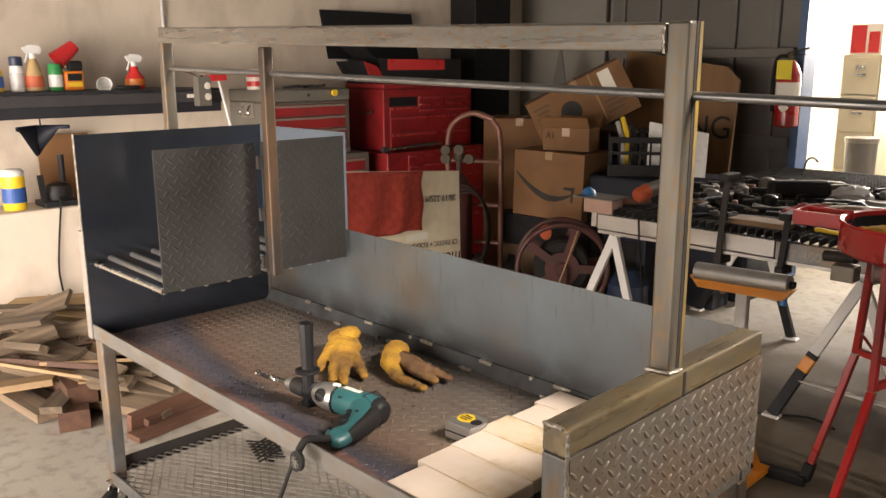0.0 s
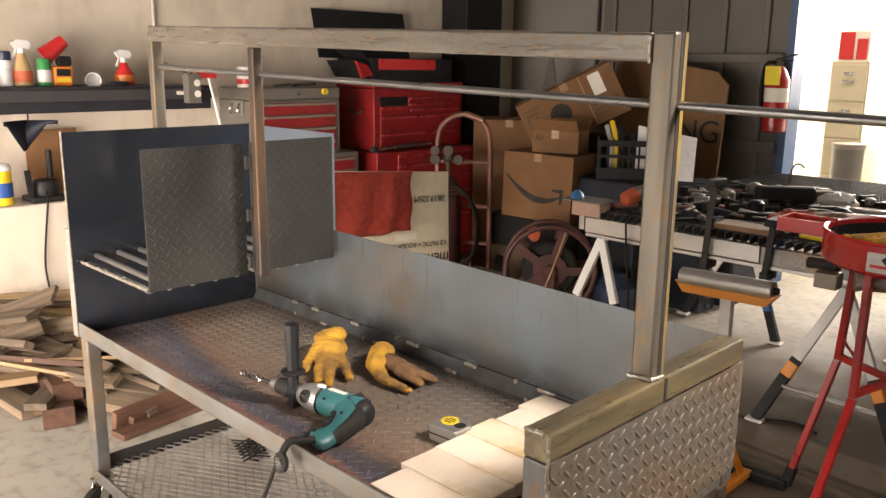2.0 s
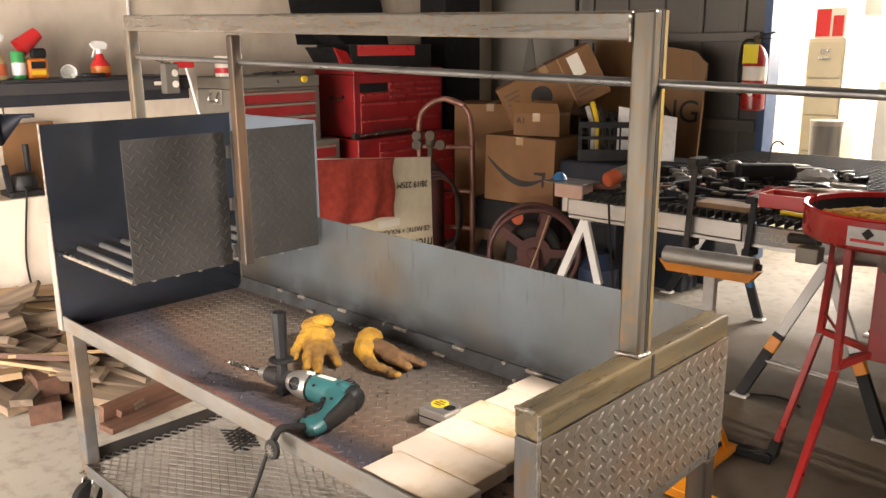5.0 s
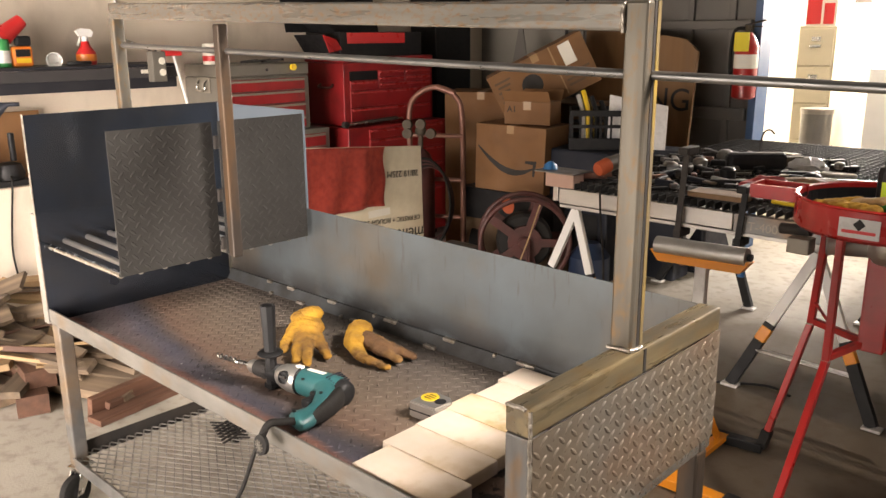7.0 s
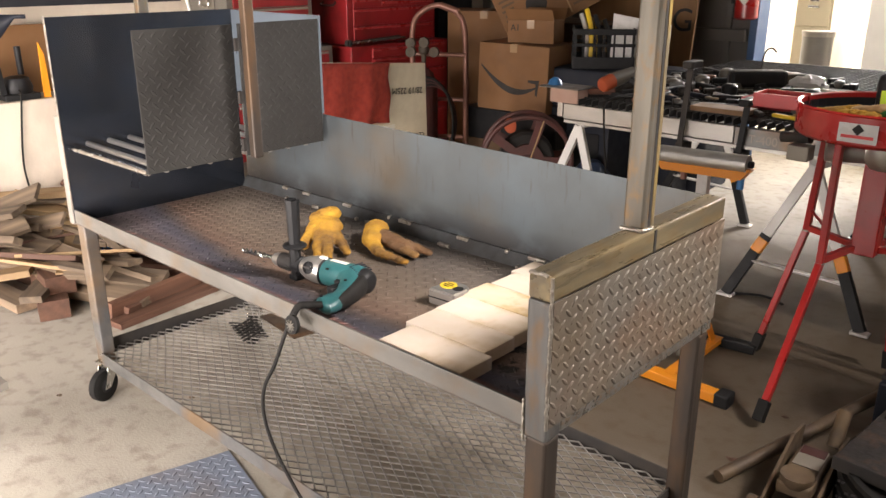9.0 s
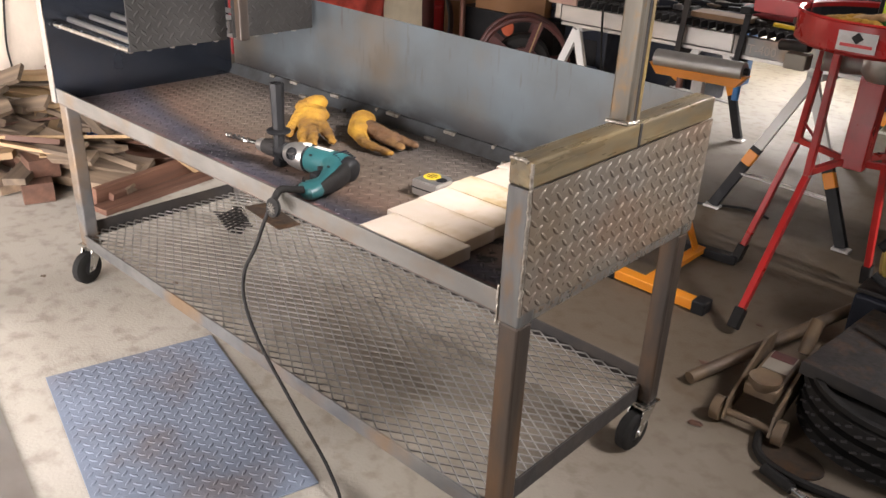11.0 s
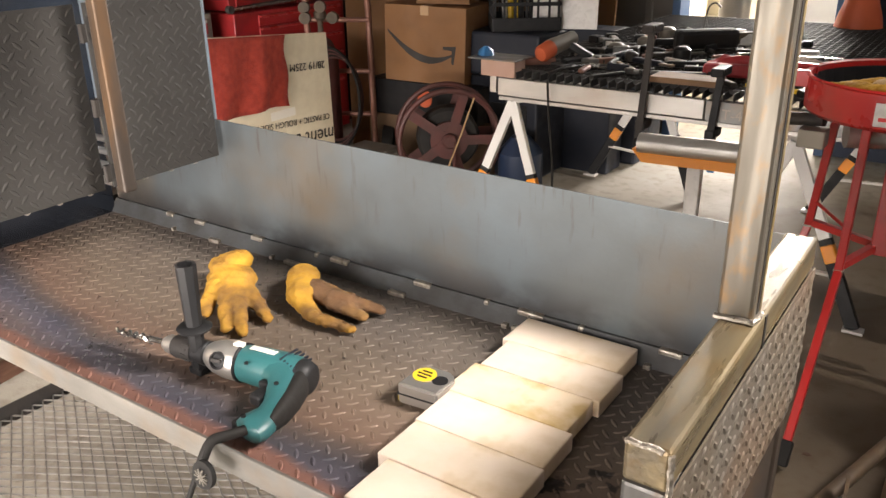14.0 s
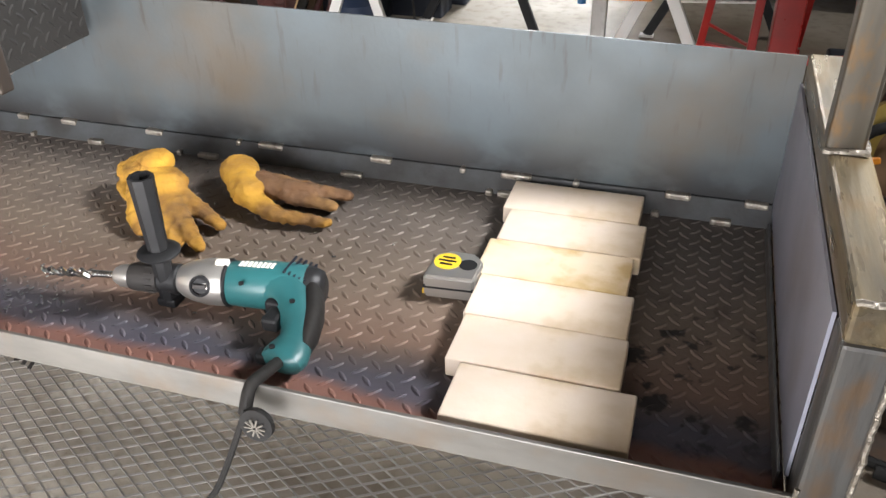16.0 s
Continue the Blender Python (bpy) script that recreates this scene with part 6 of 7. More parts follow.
up_row = [bm.verts.new((x, -0.1825, z + w)) for x, z, w in arc]
lo_row = [bm.verts.new((x, -0.1825, z - w)) for x, z, w in arc]
for k in range(14):
    bm.faces.new((lo_row[k], lo_row[k + 1], up_row[k + 1], up_row[k]))
hx, hz = arc[-1][0], arc[-1][1]
bm.faces.new([bm.verts.new((hx + dx, -0.1825, hz + dz)) for dx, dz in ((-0.055, 0.045), (0.025, 0.05), (0.012, -0.05), (-0.002, -0.045), (0.0, 0.025), (-0.055, 0.030))])
me = bpy.data.meshes.new("arrow_print")
bm.to_mesh(me)
bm.free()
me.materials.append(M["ink"])
pr = new("arrow_print", me)
pr.parent = ab
prs = pr.modifiers.new("thick", "SOLIDIFY")
prs.thickness = 0.0008
solid("flat_black_case", box(-2.86, -2.10, 3.10, 3.50, 0.30, 0.505, 0.006, None, Matrix.Translation((0, 0, 0))), "black", "flat black printed case under the large carton", "case", (-2.45, 3.3, 0.3))
solid("orange_dot_print", rod((-2.45, 3.098, 0.42), (-2.45, 3.095, 0.42), 0.05, None, 24), "orangered", "round orange print on the black case", "print", (-2.45, 3.1, 0.42))
solid("support_crate", box(-2.90, -2.06, 3.14, 3.60, 0.0, 0.298, 0.01), "darkcarton", "dark brown low crate under the cases", "crate", (-2.45, 3.35, 0))
a1 = carton("small_carton", "small open brown carton standing on the large one", Matrix.Translation((-2.40, 3.27, 0.932)) @ Matrix.Rotation(radians(14), 4, "Z"), 0.31, 0.18, 0.14, 1)
marking = words("marking", "A1", 0.055, "ink", None, Matrix.Translation((-0.135, -0.0925, 0.075)) @ Matrix.Rotation(radians(90), 4, "X"))
marking.parent = a1
carton("tall_carton", "plain brown carton behind the hand truck", Matrix.Translation((-3.02, 3.55, 0.0)) @ Matrix.Rotation(radians(30), 4, "Z"), 0.50, 0.40, 1.10)
tc = carton("tilted_carton", "brown carton tipped on edge with a dark machine print", Matrix.Translation((-2.52, 3.655, 1.045)) @ Matrix.Rotation(radians(40), 4, "Z") @ Matrix.Rotation(radians(-27), 4, "Y"), 0.66, 0.40, 0.34)
on_thing("white_label", box(0.16, 0.24, -0.2025, -0.2010, 0.18, 0.32), "paper", tc)
on_thing("printed_picture", lathe([(0.07, 0), (0.07, 0.001)], (0, 0, 0), 14, None, Matrix.Translation((-0.08, -0.2008, 0.17)) @ Matrix.Rotation(radians(90), 4, "X")), "ink", tc)
on_thing("printed_leg", tilted_bar((-0.08, -0.2016, 0.10), (-0.11, -0.2016, 0.03), 0.001, 0.03, None, (0, 1, 0)), "ink", tc)
on_thing("printed_leg", tilted_bar((-0.06, -0.2016, 0.10), (0.04, -0.2016, 0.05), 0.001, 0.02, None, (0, 1, 0)), "ink", tc)
for k in range(5):
    on_thing("printed_bar", box(-0.30 + 0.01 * (k % 2), -0.19 - 0.015 * (k % 3), -0.2016, -0.2008, 0.27 - 0.032 * k, 0.284 - 0.032 * k), "darkcarton", tc)
for k in range(3):
    on_thing("printed_bar", box(0.13, 0.30 - 0.03 * k, -0.2016, -0.2008, 0.12 - 0.034 * k, 0.136 - 0.034 * k), "darkcarton", tc)
on_thing("printed_line", box(0.10, 0.11, -0.2016, -0.2008, 0.02, 0.34), "tapebrown", tc)
solid("stacked_carton", box(-2.95, -2.35, 3.80, 4.30, 0.0, 1.02, 0.01), "darkcarton", "dark stacked cartons in the corner", "carton", (-2.6, 4.0, 0))
crate = thing("milk_crate", (-2.02, 3.45, 0.62), "black plastic milk crate of tools", "crate")
cm = Matrix.Translation((-2.02, 3.45, 0.80)) @ Matrix.Rotation(radians(35), 4, "Z")
def cp(name, bm, mat):
    bm.transform(cm)
    return part(name, bm, mat, crate)
cp("floor", box(-0.18, 0.18, -0.16, 0.16, 0, 0.01), "black")
for s in (-1, 1):
    for z0, z1 in ((0.0, 0.07), (0.13, 0.15), (0.20, 0.235)):
        cp("side_rail", box(-0.18, 0.18, s * 0.16 - 0.006, s * 0.16 + 0.006, z0, z1, 0.002), "black")
        cp("end_rail", box(s * 0.18 - 0.006, s * 0.18 + 0.006, -0.16, 0.16, z0, z1, 0.002), "black")
    for x in (-0.17, -0.12, -0.06, 0.0, 0.06, 0.12, 0.17):
        cp("side_bar", box(x - 0.006, x + 0.006, s * 0.16 - 0.005, s * 0.16 + 0.005, 0.07, 0.20), "black")
    for y in (-0.10, -0.03, 0.03, 0.10):
        cp("end_bar", box(s * 0.18 - 0.005, s * 0.18 + 0.005, y - 0.006, y + 0.006, 0.07, 0.20), "black")
base = thing("tool_box", (-2.03, 3.46, 0), "tall dark tool box under the milk crate", "tool box")
part("body", box(-2.26, -1.80, 3.22, 3.70, 0.0, 0.56, 0.012), "navyblack", base)
part("lid", box(-2.265, -1.795, 3.215, 3.705, 0.563, 0.798, 0.016), "navyblack", base, "blue-black lid")
part("latch", box(-2.08, -1.98, 3.200, 3.2145, 0.52, 0.60, 0.004), "darkmetal", base)
part("recess", box(-2.20, -1.86, 3.214, 3.2195, 0.20, 0.42, 0.002), "black", base)
for k, (dx, dy, tall, mt) in enumerate(((-0.08, 0.0, 0.31, "yellow"), (-0.04, 0.03, 0.27, "yellow"), (0.04, 0.02, 0.25, "black"), (0.0, -0.03, 0.28, "black"), (-0.13, 0.02, 0.28, "clear"))):
    solid("yard_tool", pipe([(-2.02 + dx, 3.45 + dy, 0.82), (-2.04 + dx, 3.47 + dy, 0.82 + tall * 0.6), (-2.10 + dx, 3.50 + dy, 0.82 + tall)], 0.016, 10, None, 4), mt, "tool with a bent grip sticking out of the crate", "tool", (-2.02, 3.45, 0.81), "tools in the crate", smooth=True)
sheet = thing("brown_panel", (-2.1, 4.2, 0), "large brown wood panel with dark painted letters", "panel")
part("panel", slab([(-2.62, 0.0), (-1.80, 0.0), (-1.765, 1.36), (-1.85, 1.44), (-2.62, 1.56)], -0.012, 0.012, None, Matrix.Translation((0, 4.12, 0)) @ Matrix.Rotation(radians(-3), 4, "X") @ Matrix(((1, 0, 0, 0), (0, 0, -1, 0), (0, 1, 0, 0), (0, 0, 0, 1)))), "panelwood", sheet)
words("painted_letters", "NG", 0.21, "ink", sheet, Matrix.Translation((-2.10, 4.155, 0.98)) @ Matrix.Rotation(radians(87), 4, "X"))
solid("white_offcut", slab([(-0.25, 0), (0.10, 0), (0.10, 0.26), (-0.25, 0.32)], -0.004, 0.004, None, Matrix.Translation((-1.72, 3.52, 0.80)) @ Matrix.Rotation(radians(20), 4, "Z") @ Matrix.Rotation(radians(82), 4, "X")), "clear", "white panel offcut propped behind the table", "panel", (-1.72, 3.52, 0.8))
solid("white_panel_prop", box(-1.95, -1.52, 3.55, 3.75, 0.0, 0.80, 0.006), "navyblack", "dark box stack behind the table", "box", (-1.7, 3.6, 0))
solid("grey_shard", slab([(-3.35, 0.0), (-3.10, 0.0), (-3.22, 0.62)], -0.004, 0.004, None, Matrix.Translation((0, 4.2, 1.0)) @ Matrix.Rotation(radians(90), 4, "X")), "metalwall", "grey pointed sheet offcut standing in the corner", "offcut", (-3.2, 4.2, 1.0))
solid("shard_stand", box(-3.5, -2.98, 4.10, 4.45, 0.0, 1.0, 0.01), "navyblack", "dark cabinet in the corner", "cabinet", (-3.2, 4.3, 0))

reel = thing("hose_reel", (-2.13, 2.85, 0.0), "dusty red steel hose reel", "hose reel")
rm = Matrix.Translation((-2.13, 2.85, 0.30)) @ Matrix.Rotation(radians(40), 4, "Z") @ Matrix.Rotation(radians(90), 4, "X")
for s in (-0.09, 0.09):
    ring = pipe([(0.26 * math.cos(a), 0.26 * math.sin(a), s) for a in [k * math.pi / 10 for k in range(20)]], 0.015, 8, None, 2, True)
    ring.transform(rm)
    rim = part("rim", ring, "oldred", reel, "", True)
    for k in range(5):
        a = k * 2 * math.pi / 5
        sp = tilted_bar((0.04 * math.cos(a), 0.04 * math.sin(a), s), (0.25 * math.cos(a), 0.25 * math.sin(a), s), 0.05, 0.006, None, (0, 0, 1))
        sp.transform(rm)
        part("spoke", sp, "oldred", rim)
wound = lathe([(0.10, -0.06), (0.15, -0.058), (0.165, -0.04), (0.16, 0.0), (0.165, 0.04), (0.15, 0.058), (0.10, 0.06)], (0, 0, 0), 28)
wound.transform(rm)
part("wound_hose", wound, "rubber", reel, "black hose wound on the reel", True)
core = lathe([(0.10, -0.09), (0.10, 0.09)], (0, 0, 0), 20)
core.transform(rm)
part("core", core, "oldred", reel, "", True)
hub = lathe([(0.03, -0.12), (0.04, -0.11), (0.04, 0.11), (0.03, 0.12)], (0, 0, 0), 16)
hub.transform(rm)
part("hub", hub, "oldred", reel, "", True)
part("foot", box(-2.30, -1.96, 2.75, 2.95, 0.0, 0.025, 0.004), "oldred", reel)
for s in (-1, 1):
    part("bracket", tilted_bar((-2.13 + s * 0.10, 2.85 - s * 0.085, 0.02), (-2.13 + s * 0.085, 2.85 - s * 0.07, 0.30), 0.05, 0.008, None, (1, 1, 0)), "oldred", reel)
solid("stone_block", box(-2.62, -2.36, 2.55, 2.75, 0.0, 0.24, 0.012), "greypaint", "grey block beside the hand truck", "block", (-2.5, 2.65, 0))
solid("blue_jug", lathe([(0.11, 0.0), (0.12, 0.02), (0.12, 0.22), (0.05, 0.30)], (-1.80, 3.05, 0.0), 18), "navy", "dark blue plastic jug under the table", "jug", (-1.8, 3.05, 0), smooth=True)
solid("dark_bin", box(-1.75, -1.45, 3.8, 4.2, 0, 0.5, 0.02), "navyblack", "dark plastic storage bin under the table", "bin", (-1.6, 4.0, 0))


# ---- work table ----
table = thing("slat_table", (-0.45, 3.0, 0.68), "steel work table with a black slat grid top", "work table")
TX0, TX1, TY0, TY1, TZ = -1.53, 0.80, 2.25, 4.42, 0.80
part("front_channel", box(-1.47, -0.62, TY0 - 0.004, TY0 + 0.03, 0.700, 0.772, 0.003), "channel", table, "bare aluminium front channel")
tube_r = part("front_tube", box(-0.615, TX1, TY0 - 0.006, TY0 + 0.03, 0.690, 0.772, 0.003), "steel", table, "grey steel tube with chalk marks")
words("chalk_mark", "T-400", 0.05, "greylight", table, Matrix.Translation((-0.555, TY0 - 0.0075, 0.712)) @ Matrix.Rotation(radians(90), 4, "X"))
part("lower_flange", box(-1.46, TX1, TY0 - 0.012, TY0 + 0.05, 0.684, 0.6985, 0.001), "channel", table)
part("back_channel", box(TX0, TX1, TY1 - 0.03, TY1, 0.70, 0.772, 0.003), "channel", table)
part("side_channel", box(TX0, TX0 + 0.03, TY0 + 0.031, TY1 - 0.031, 0.70, 0.772, 0.003), "channel", table)
part("side_channel", box(TX1 - 0.03, TX1, TY0 + 0.031, TY1 - 0.031, 0.70, 0.772, 0.003), "channel", table)
x = -1.385
first = None
while x < TX1 - 0.02:
    if first is None:
        bm = box(x - 0.002, x + 0.002, TY0 - 0.004, TY1 - 0.01, 0.773, TZ)
        first, fx = part("slat", bm, "slat", table), x
    else:
        ob = new("slat", first.data)
        ob.parent = table
        ob.location = (x - fx, 0, 0)
    x += 0.036
first = None
y = TY0 + 0.06
while y < TY1 - 0.03:
    if first is None:
        first, fy = part("cross_bar", box(TX0 + 0.02, TX1 - 0.01, y - 0.0025, y + 0.0025, TZ - 0.012, TZ + 0.004), "slat", table), y
    else:
        ob = new("cross_bar", first.data)
        ob.parent = table
        ob.location = (0, y - fy, 0)
    y += 0.055
part("corner_block", box(-1.555, -1.395, TY0 + 0.0, TY0 + 0.09, 0.773, 0.842, 0.004), "pink", table, "pinkish wood corner block")
part("corner_cap", box(-1.60, -1.375, TY0 - 0.03, TY0 + 0.12, 0.8425, 0.849, 0.002), "steel", table)
T = TZ + 0.005
solid("blue_rag", lathe([(0.035, 0), (0.03, 0.02), (0.012, 0.035)], (-1.555, 2.29, 0.8495), 12), "bluemetal", "scrap of blue rag on the table corner", "rag", (-1.555, 2.29, 0.85), smooth=True)
def trestle(top_a, top_b, feet_a, feet_b):
    s = thing("sawhorse", ((top_a[0] + top_b[0]) / 2, (top_a[1] + top_b[1]) / 2, 0), "folding metal sawhorse with pale upper and black lower legs", "sawhorse", "sawhorses under the table")
    part("top_beam", tilted_bar(top_a, top_b, 0.07, 0.07, None, (0, 0, 1), 0.006), "clear", s)
    for top, feet in ((top_a, feet_a), (top_b, feet_b)):
        for fx, fy in feet:
            t0, f0 = Vector(top) - Vector((0, 0, 0.03)), Vector((fx, fy, 0.012))
            mid = t0.lerp(f0, 0.52)
            leg = part("leg", tilted_bar(t0, mid, 0.042, 0.026, None, (0, 1, 0), 0.003), "white", s, "white upper leg")
            part("lower_leg", tilted_bar(mid, f0, 0.046, 0.030, None, (0, 1, 0), 0.003), "black", leg, "black lower leg")
            q = t0.lerp(f0, 0.60)
            d = (f0 - t0).normalized()
            part("clip", tilted_bar(q - d * 0.035, q + d * 0.035, 0.048, 0.033, None, (0, 1, 0), 0.006), "orange", leg, "orange height clip")
            part("foot_pad", tilted_bar(f0 - Vector((0.035, 0, 0.004)), f0 + Vector((0.035, 0, -0.004)), 0.05, 0.012, None, (0, 0, 1), 0.003), "clear", leg)
        a, b = (Vector(top).lerp(Vector((*f, 0.0)), 0.72) for f in feet)
        part("spreader", tilted_bar(a, b, 0.026, 0.008), "clear", s)
    return s
trestle((-1.54, 2.50, 0.648), (-1.27, 3.55, 0.648), ((-1.78, 2.46), (-1.33, 2.46)), ((-1.59, 3.50), (-0.96, 3.36)))
trestle((-0.33, 2.42, 0.648), (-0.10, 3.55, 0.648), ((-0.60, 2.32), (-0.02, 2.28)), ((-0.42, 3.5), (0.2, 3.6)))

rs = thing("roller_stand", (-0.36, 1.42, 0), "orange roller stand with a bright steel roller", "roller stand")
part("roller", rod((-0.605, 1.60, 0.768), (-0.285, 1.60, 0.778), 0.030, None, 28), "alu", rs, "shiny steel roller", True)
for x, z in ((-0.613, 0.7678), (-0.277, 0.7782)):
    part("end_cap", rod((x - 0.007, 1.60, z), (x + 0.007, 1.60, z), 0.012), "black", rs)
part("bracket", slab([(-0.622, 0.752), (-0.59, 0.716), (-0.30, 0.724), (-0.268, 0.764)], 1.582, 1.622, None, Matrix(((1, 0, 0, 0), (0, 0, 1, 0), (0, 1, 0, 0), (0, 0, 0, 1)))), "orange", rs, "orange roller bracket")
part("upright", box(-0.455, -0.415, 1.585, 1.615, 0.06, 0.722, 0.003), "clear", rs, "grey telescoping upright")
part("lower_upright", box(-0.46, -0.41, 1.58, 1.62, 0.02, 0.34, 0.003), "greypaint", rs)
part("knob", rod((-0.41, 1.60, 0.30), (-0.375, 1.60, 0.30), 0.02), "orange", rs, "", True)
foot = part("base_bar", tilted_bar((-0.53, 1.40, 0.022), (-0.20, 1.39, 0.022), 0.05, 0.035, None, (0, 0, 1), 0.003), "orange", rs, "orange base bar")
for x, y in ((-0.545, 1.40), (-0.185, 1.39)):
    part("foot_cap", box(x - 0.025, x + 0.025, y - 0.032, y + 0.032, 0.0, 0.048, 0.006), "black", foot)
foot = part("base_bar", tilted_bar((-0.50, 1.80, 0.022), (-0.26, 1.83, 0.022), 0.045, 0.035, None, (0, 0, 1), 0.003), "black", rs, "black base bar")
part("base_link", tilted_bar((-0.40, 1.40, 0.03), (-0.40, 1.81, 0.03), 0.04, 0.02), "orange", rs)
part("base_brace", tilted_bar((-0.40, 1.76, 0.04), (-0.42, 1.615, 0.28), 0.03, 0.008, None, (1, 0, 0)), "orange", rs)

# ---- red pan on its stand ----
pan = thing("fire_pan_stand", (0.065, 1.79, 0), "bright red round steel pan on a red four-legged stand", "pan stand")
PX, PYc = 0.065, 1.79
bowl = part("pan", lathe([(0.20, 0.885), (0.262, 0.895), (0.272, 0.905), (0.272, 0.985), (0.278, 0.99), (0.272, 0.994), (0.262, 0.99), (0.260, 0.91), (0.02, 0.905)], (PX, PYc, 0), 48), "red", pan, "glossy red round pan", True)
part("pan_lining", lathe([(0.255, 0.912), (0.2595, 0.975), (0.258, 0.976), (0.250, 0.914)], (PX, PYc, 0), 40), "black", bowl)
part("side_shelf", box(-0.335, -0.19, 1.70, 1.81, 0.955, 0.963, 0.001), "red", pan)
for y in (1.70, 1.81):
    part("shelf_lip", box(-0.335, -0.19, y - 0.003, y + 0.003, 0.963, 1.0), "red", pan)
part("shelf_lip", box(-0.338, -0.332, 1.70, 1.81, 0.963, 1.0), "red", pan)
part("maker_plate", box(-0.055, 0.055, -0.0015, 0.0015, -0.028, 0.028, 0, None, Matrix.Translation((PX + 0.2735 * math.cos(radians(-92)), PYc + 0.2735 * math.sin(radians(-92)), 0.940)) @ Matrix.Rotation(radians(-2), 4, "Z")), "clear", pan, "pale maker's plate with red marks")
part("plate_mark", box(-0.045, 0.045, -0.0015, 0.0015, -0.0045, 0.0045, 0, None, Matrix.Translation((PX - 0.009, PYc - 0.2760, 0.930))), "crisp", pan)
part("plate_mark", box(-0.012, 0.012, -0.0015, 0.0015, -0.012, 0.012, 0, None, Matrix.Translation((PX - 0.009, PYc - 0.2760, 0.951)) @ Matrix.Rotation(radians(45), 4, "Y")), "ink", pan)
for (fx, fy), (kx, ky, kz), (ux, uy) in (((-0.045, 1.34), (-0.028, 1.65, 0.48), (-0.02, 1.63)), ((-0.265, 1.84), (-0.16, 1.885, 0.51), (-0.12, 1.82)), ((0.15, 2.02), (0.12, 1.955, 0.51), (0.14, 1.90)), ((0.37, 1.95), (0.26, 1.84, 0.51), (0.23, 1.80))):
    knee = (kx, ky, kz)
    part("upper_leg", tilted_bar((ux, uy, 0.89), knee, 0.030, 0.022, None, (1, 0, 0), 0.003), "red", pan)
    leg = part("leg", tilted_bar(knee, (fx, fy, 0.03), 0.030, 0.022, None, (1, 0, 0), 0.003), "red", pan)
    part("weld_band", tilted_bar((kx, ky, kz + 0.003), (kx, ky, kz - 0.003), 0.034, 0.026, None, (1, 0, 0), 0.001), "greylight", leg)
    d = (Vector((fx, fy, 0.03)) - Vector(knee)).normalized()
    part("rubber_foot", tilted_bar(Vector((fx, fy, 0.035)) - d * 0.055, Vector((fx, fy, 0.03)) + d * 0.012, 0.040, 0.034, None, (1, 0, 0), 0.004), "rubber", leg)
part("centre_post", box(PX - 0.038, PX + 0.038, PYc - 0.038, PYc + 0.038, 0.50, 0.89, 0.004), "red", pan)
for a, b in (((-0.028, 1.65, 0.49), (PX - 0.03, PYc - 0.03, 0.52)), ((-0.16, 1.885, 0.52), (PX - 0.03, PYc, 0.52)), ((0.12, 1.955, 0.52), (PX, PYc + 0.03, 0.52)), ((0.26, 1.84, 0.52), (PX + 0.03, PYc, 0.52))):
    part("brace", tilted_bar(a, b, 0.020, 0.020), "red", pan)
part("cross_wire", rod((-0.028, 1.65, 0.60), (-0.15, 1.87, 0.59), 0.005, None, 8), "red", pan)
part("motor_can", lathe([(0.05, 0.80), (0.075, 0.83), (0.075, 0.884)], (PX + 0.03, PYc - 0.05, 0), 22), "alu", pan, "grey blower housing", True)
part("blower_tube", rod((-0.075, 1.68, 0.845), (0.045, 1.73, 0.845), 0.035), "alu", pan, "", True)
part("control_box", box(-0.19, -0.12, 1.66, 1.72, 0.80, 0.85, 0.004), "greylight", pan)
part("valve", rod((-0.235, 1.73, 0.86), (-0.135, 1.71, 0.87), 0.018), "darkmetal", pan, "", True)
panned = Vector((PX - 0.14, PYc - 1.66, 0))
pan_glove = glove("work_glove", "tan leather gloves lying in the red pan", (
    [((0.0, 1.58, 0.955), (0.12, 1.54, 0.965), 0.038, 0.03), ((0.10, 1.52, 0.96), (0.20, 1.50, 0.95), 0.022, 0.018), ((-0.05, 1.60, 0.95), (0.05, 1.65, 0.965), 0.03, 0.03)],
    [((0.06, 1.62, 0.965), (0.14, 1.58, 0.99), 0.03, 0.022)]), (0.05, 1.58, 0.905), ("leather", "tanleather"))
kit = thing("tool_pouch", (0.20, 1.72, 0.906), "black tool pouch with a bright yellow-green label", "pouch")
part("body", box(0.08, 0.34, 1.68, 1.80, 0.907, 1.08, 0.02), "black", kit)
part("label", box(0.10, 0.19, 1.6775, 1.6795, 0.985, 1.03), "hivis", kit, "yellow-green label")
part("mark", box(0.115, 0.165, 1.6775, 1.6795, 1.04, 1.065), "green", kit)
part("grip", pipe([(0.10, 1.60, 0.96), (0.20, 1.58, 0.98), (0.30, 1.60, 0.97)], 0.026, 10, None, 4), "green", kit, "", True)
for ob in (pan_glove, kit):
    ob.location += panned

# ---- tools on the table ----
gun = thing("heat_gun", (-1.33, 2.50, T), "grey heat gun with a red nozzle guard on the table", "heat gun")
part("nozzle", lathe([(0.028, 0.0), (0.036, 0.01), (0.036, 0.07), (0.03, 0.075)], (0, 0, 0), 18, None, Matrix.Translation((-1.36, 2.40, T + 0.045)) @ Matrix.Rotation(radians(-75), 4, "X") @ Matrix.Rotation(radians(10), 4, "Y")), "orangered", gun, "red nozzle guard", True)
part("body", rod((-1.355, 2.47, T + 0.06), (-1.32, 2.62, T + 0.09), 0.038, 0.03, 18), "greypaint", gun, "", True)
part("handle", tilted_bar((-1.32, 2.58, T + 0.07), (-1.22, 2.60, T + 0.015), 0.04, 0.03, None, (0, 0, 1), 0.006), "black", gun)
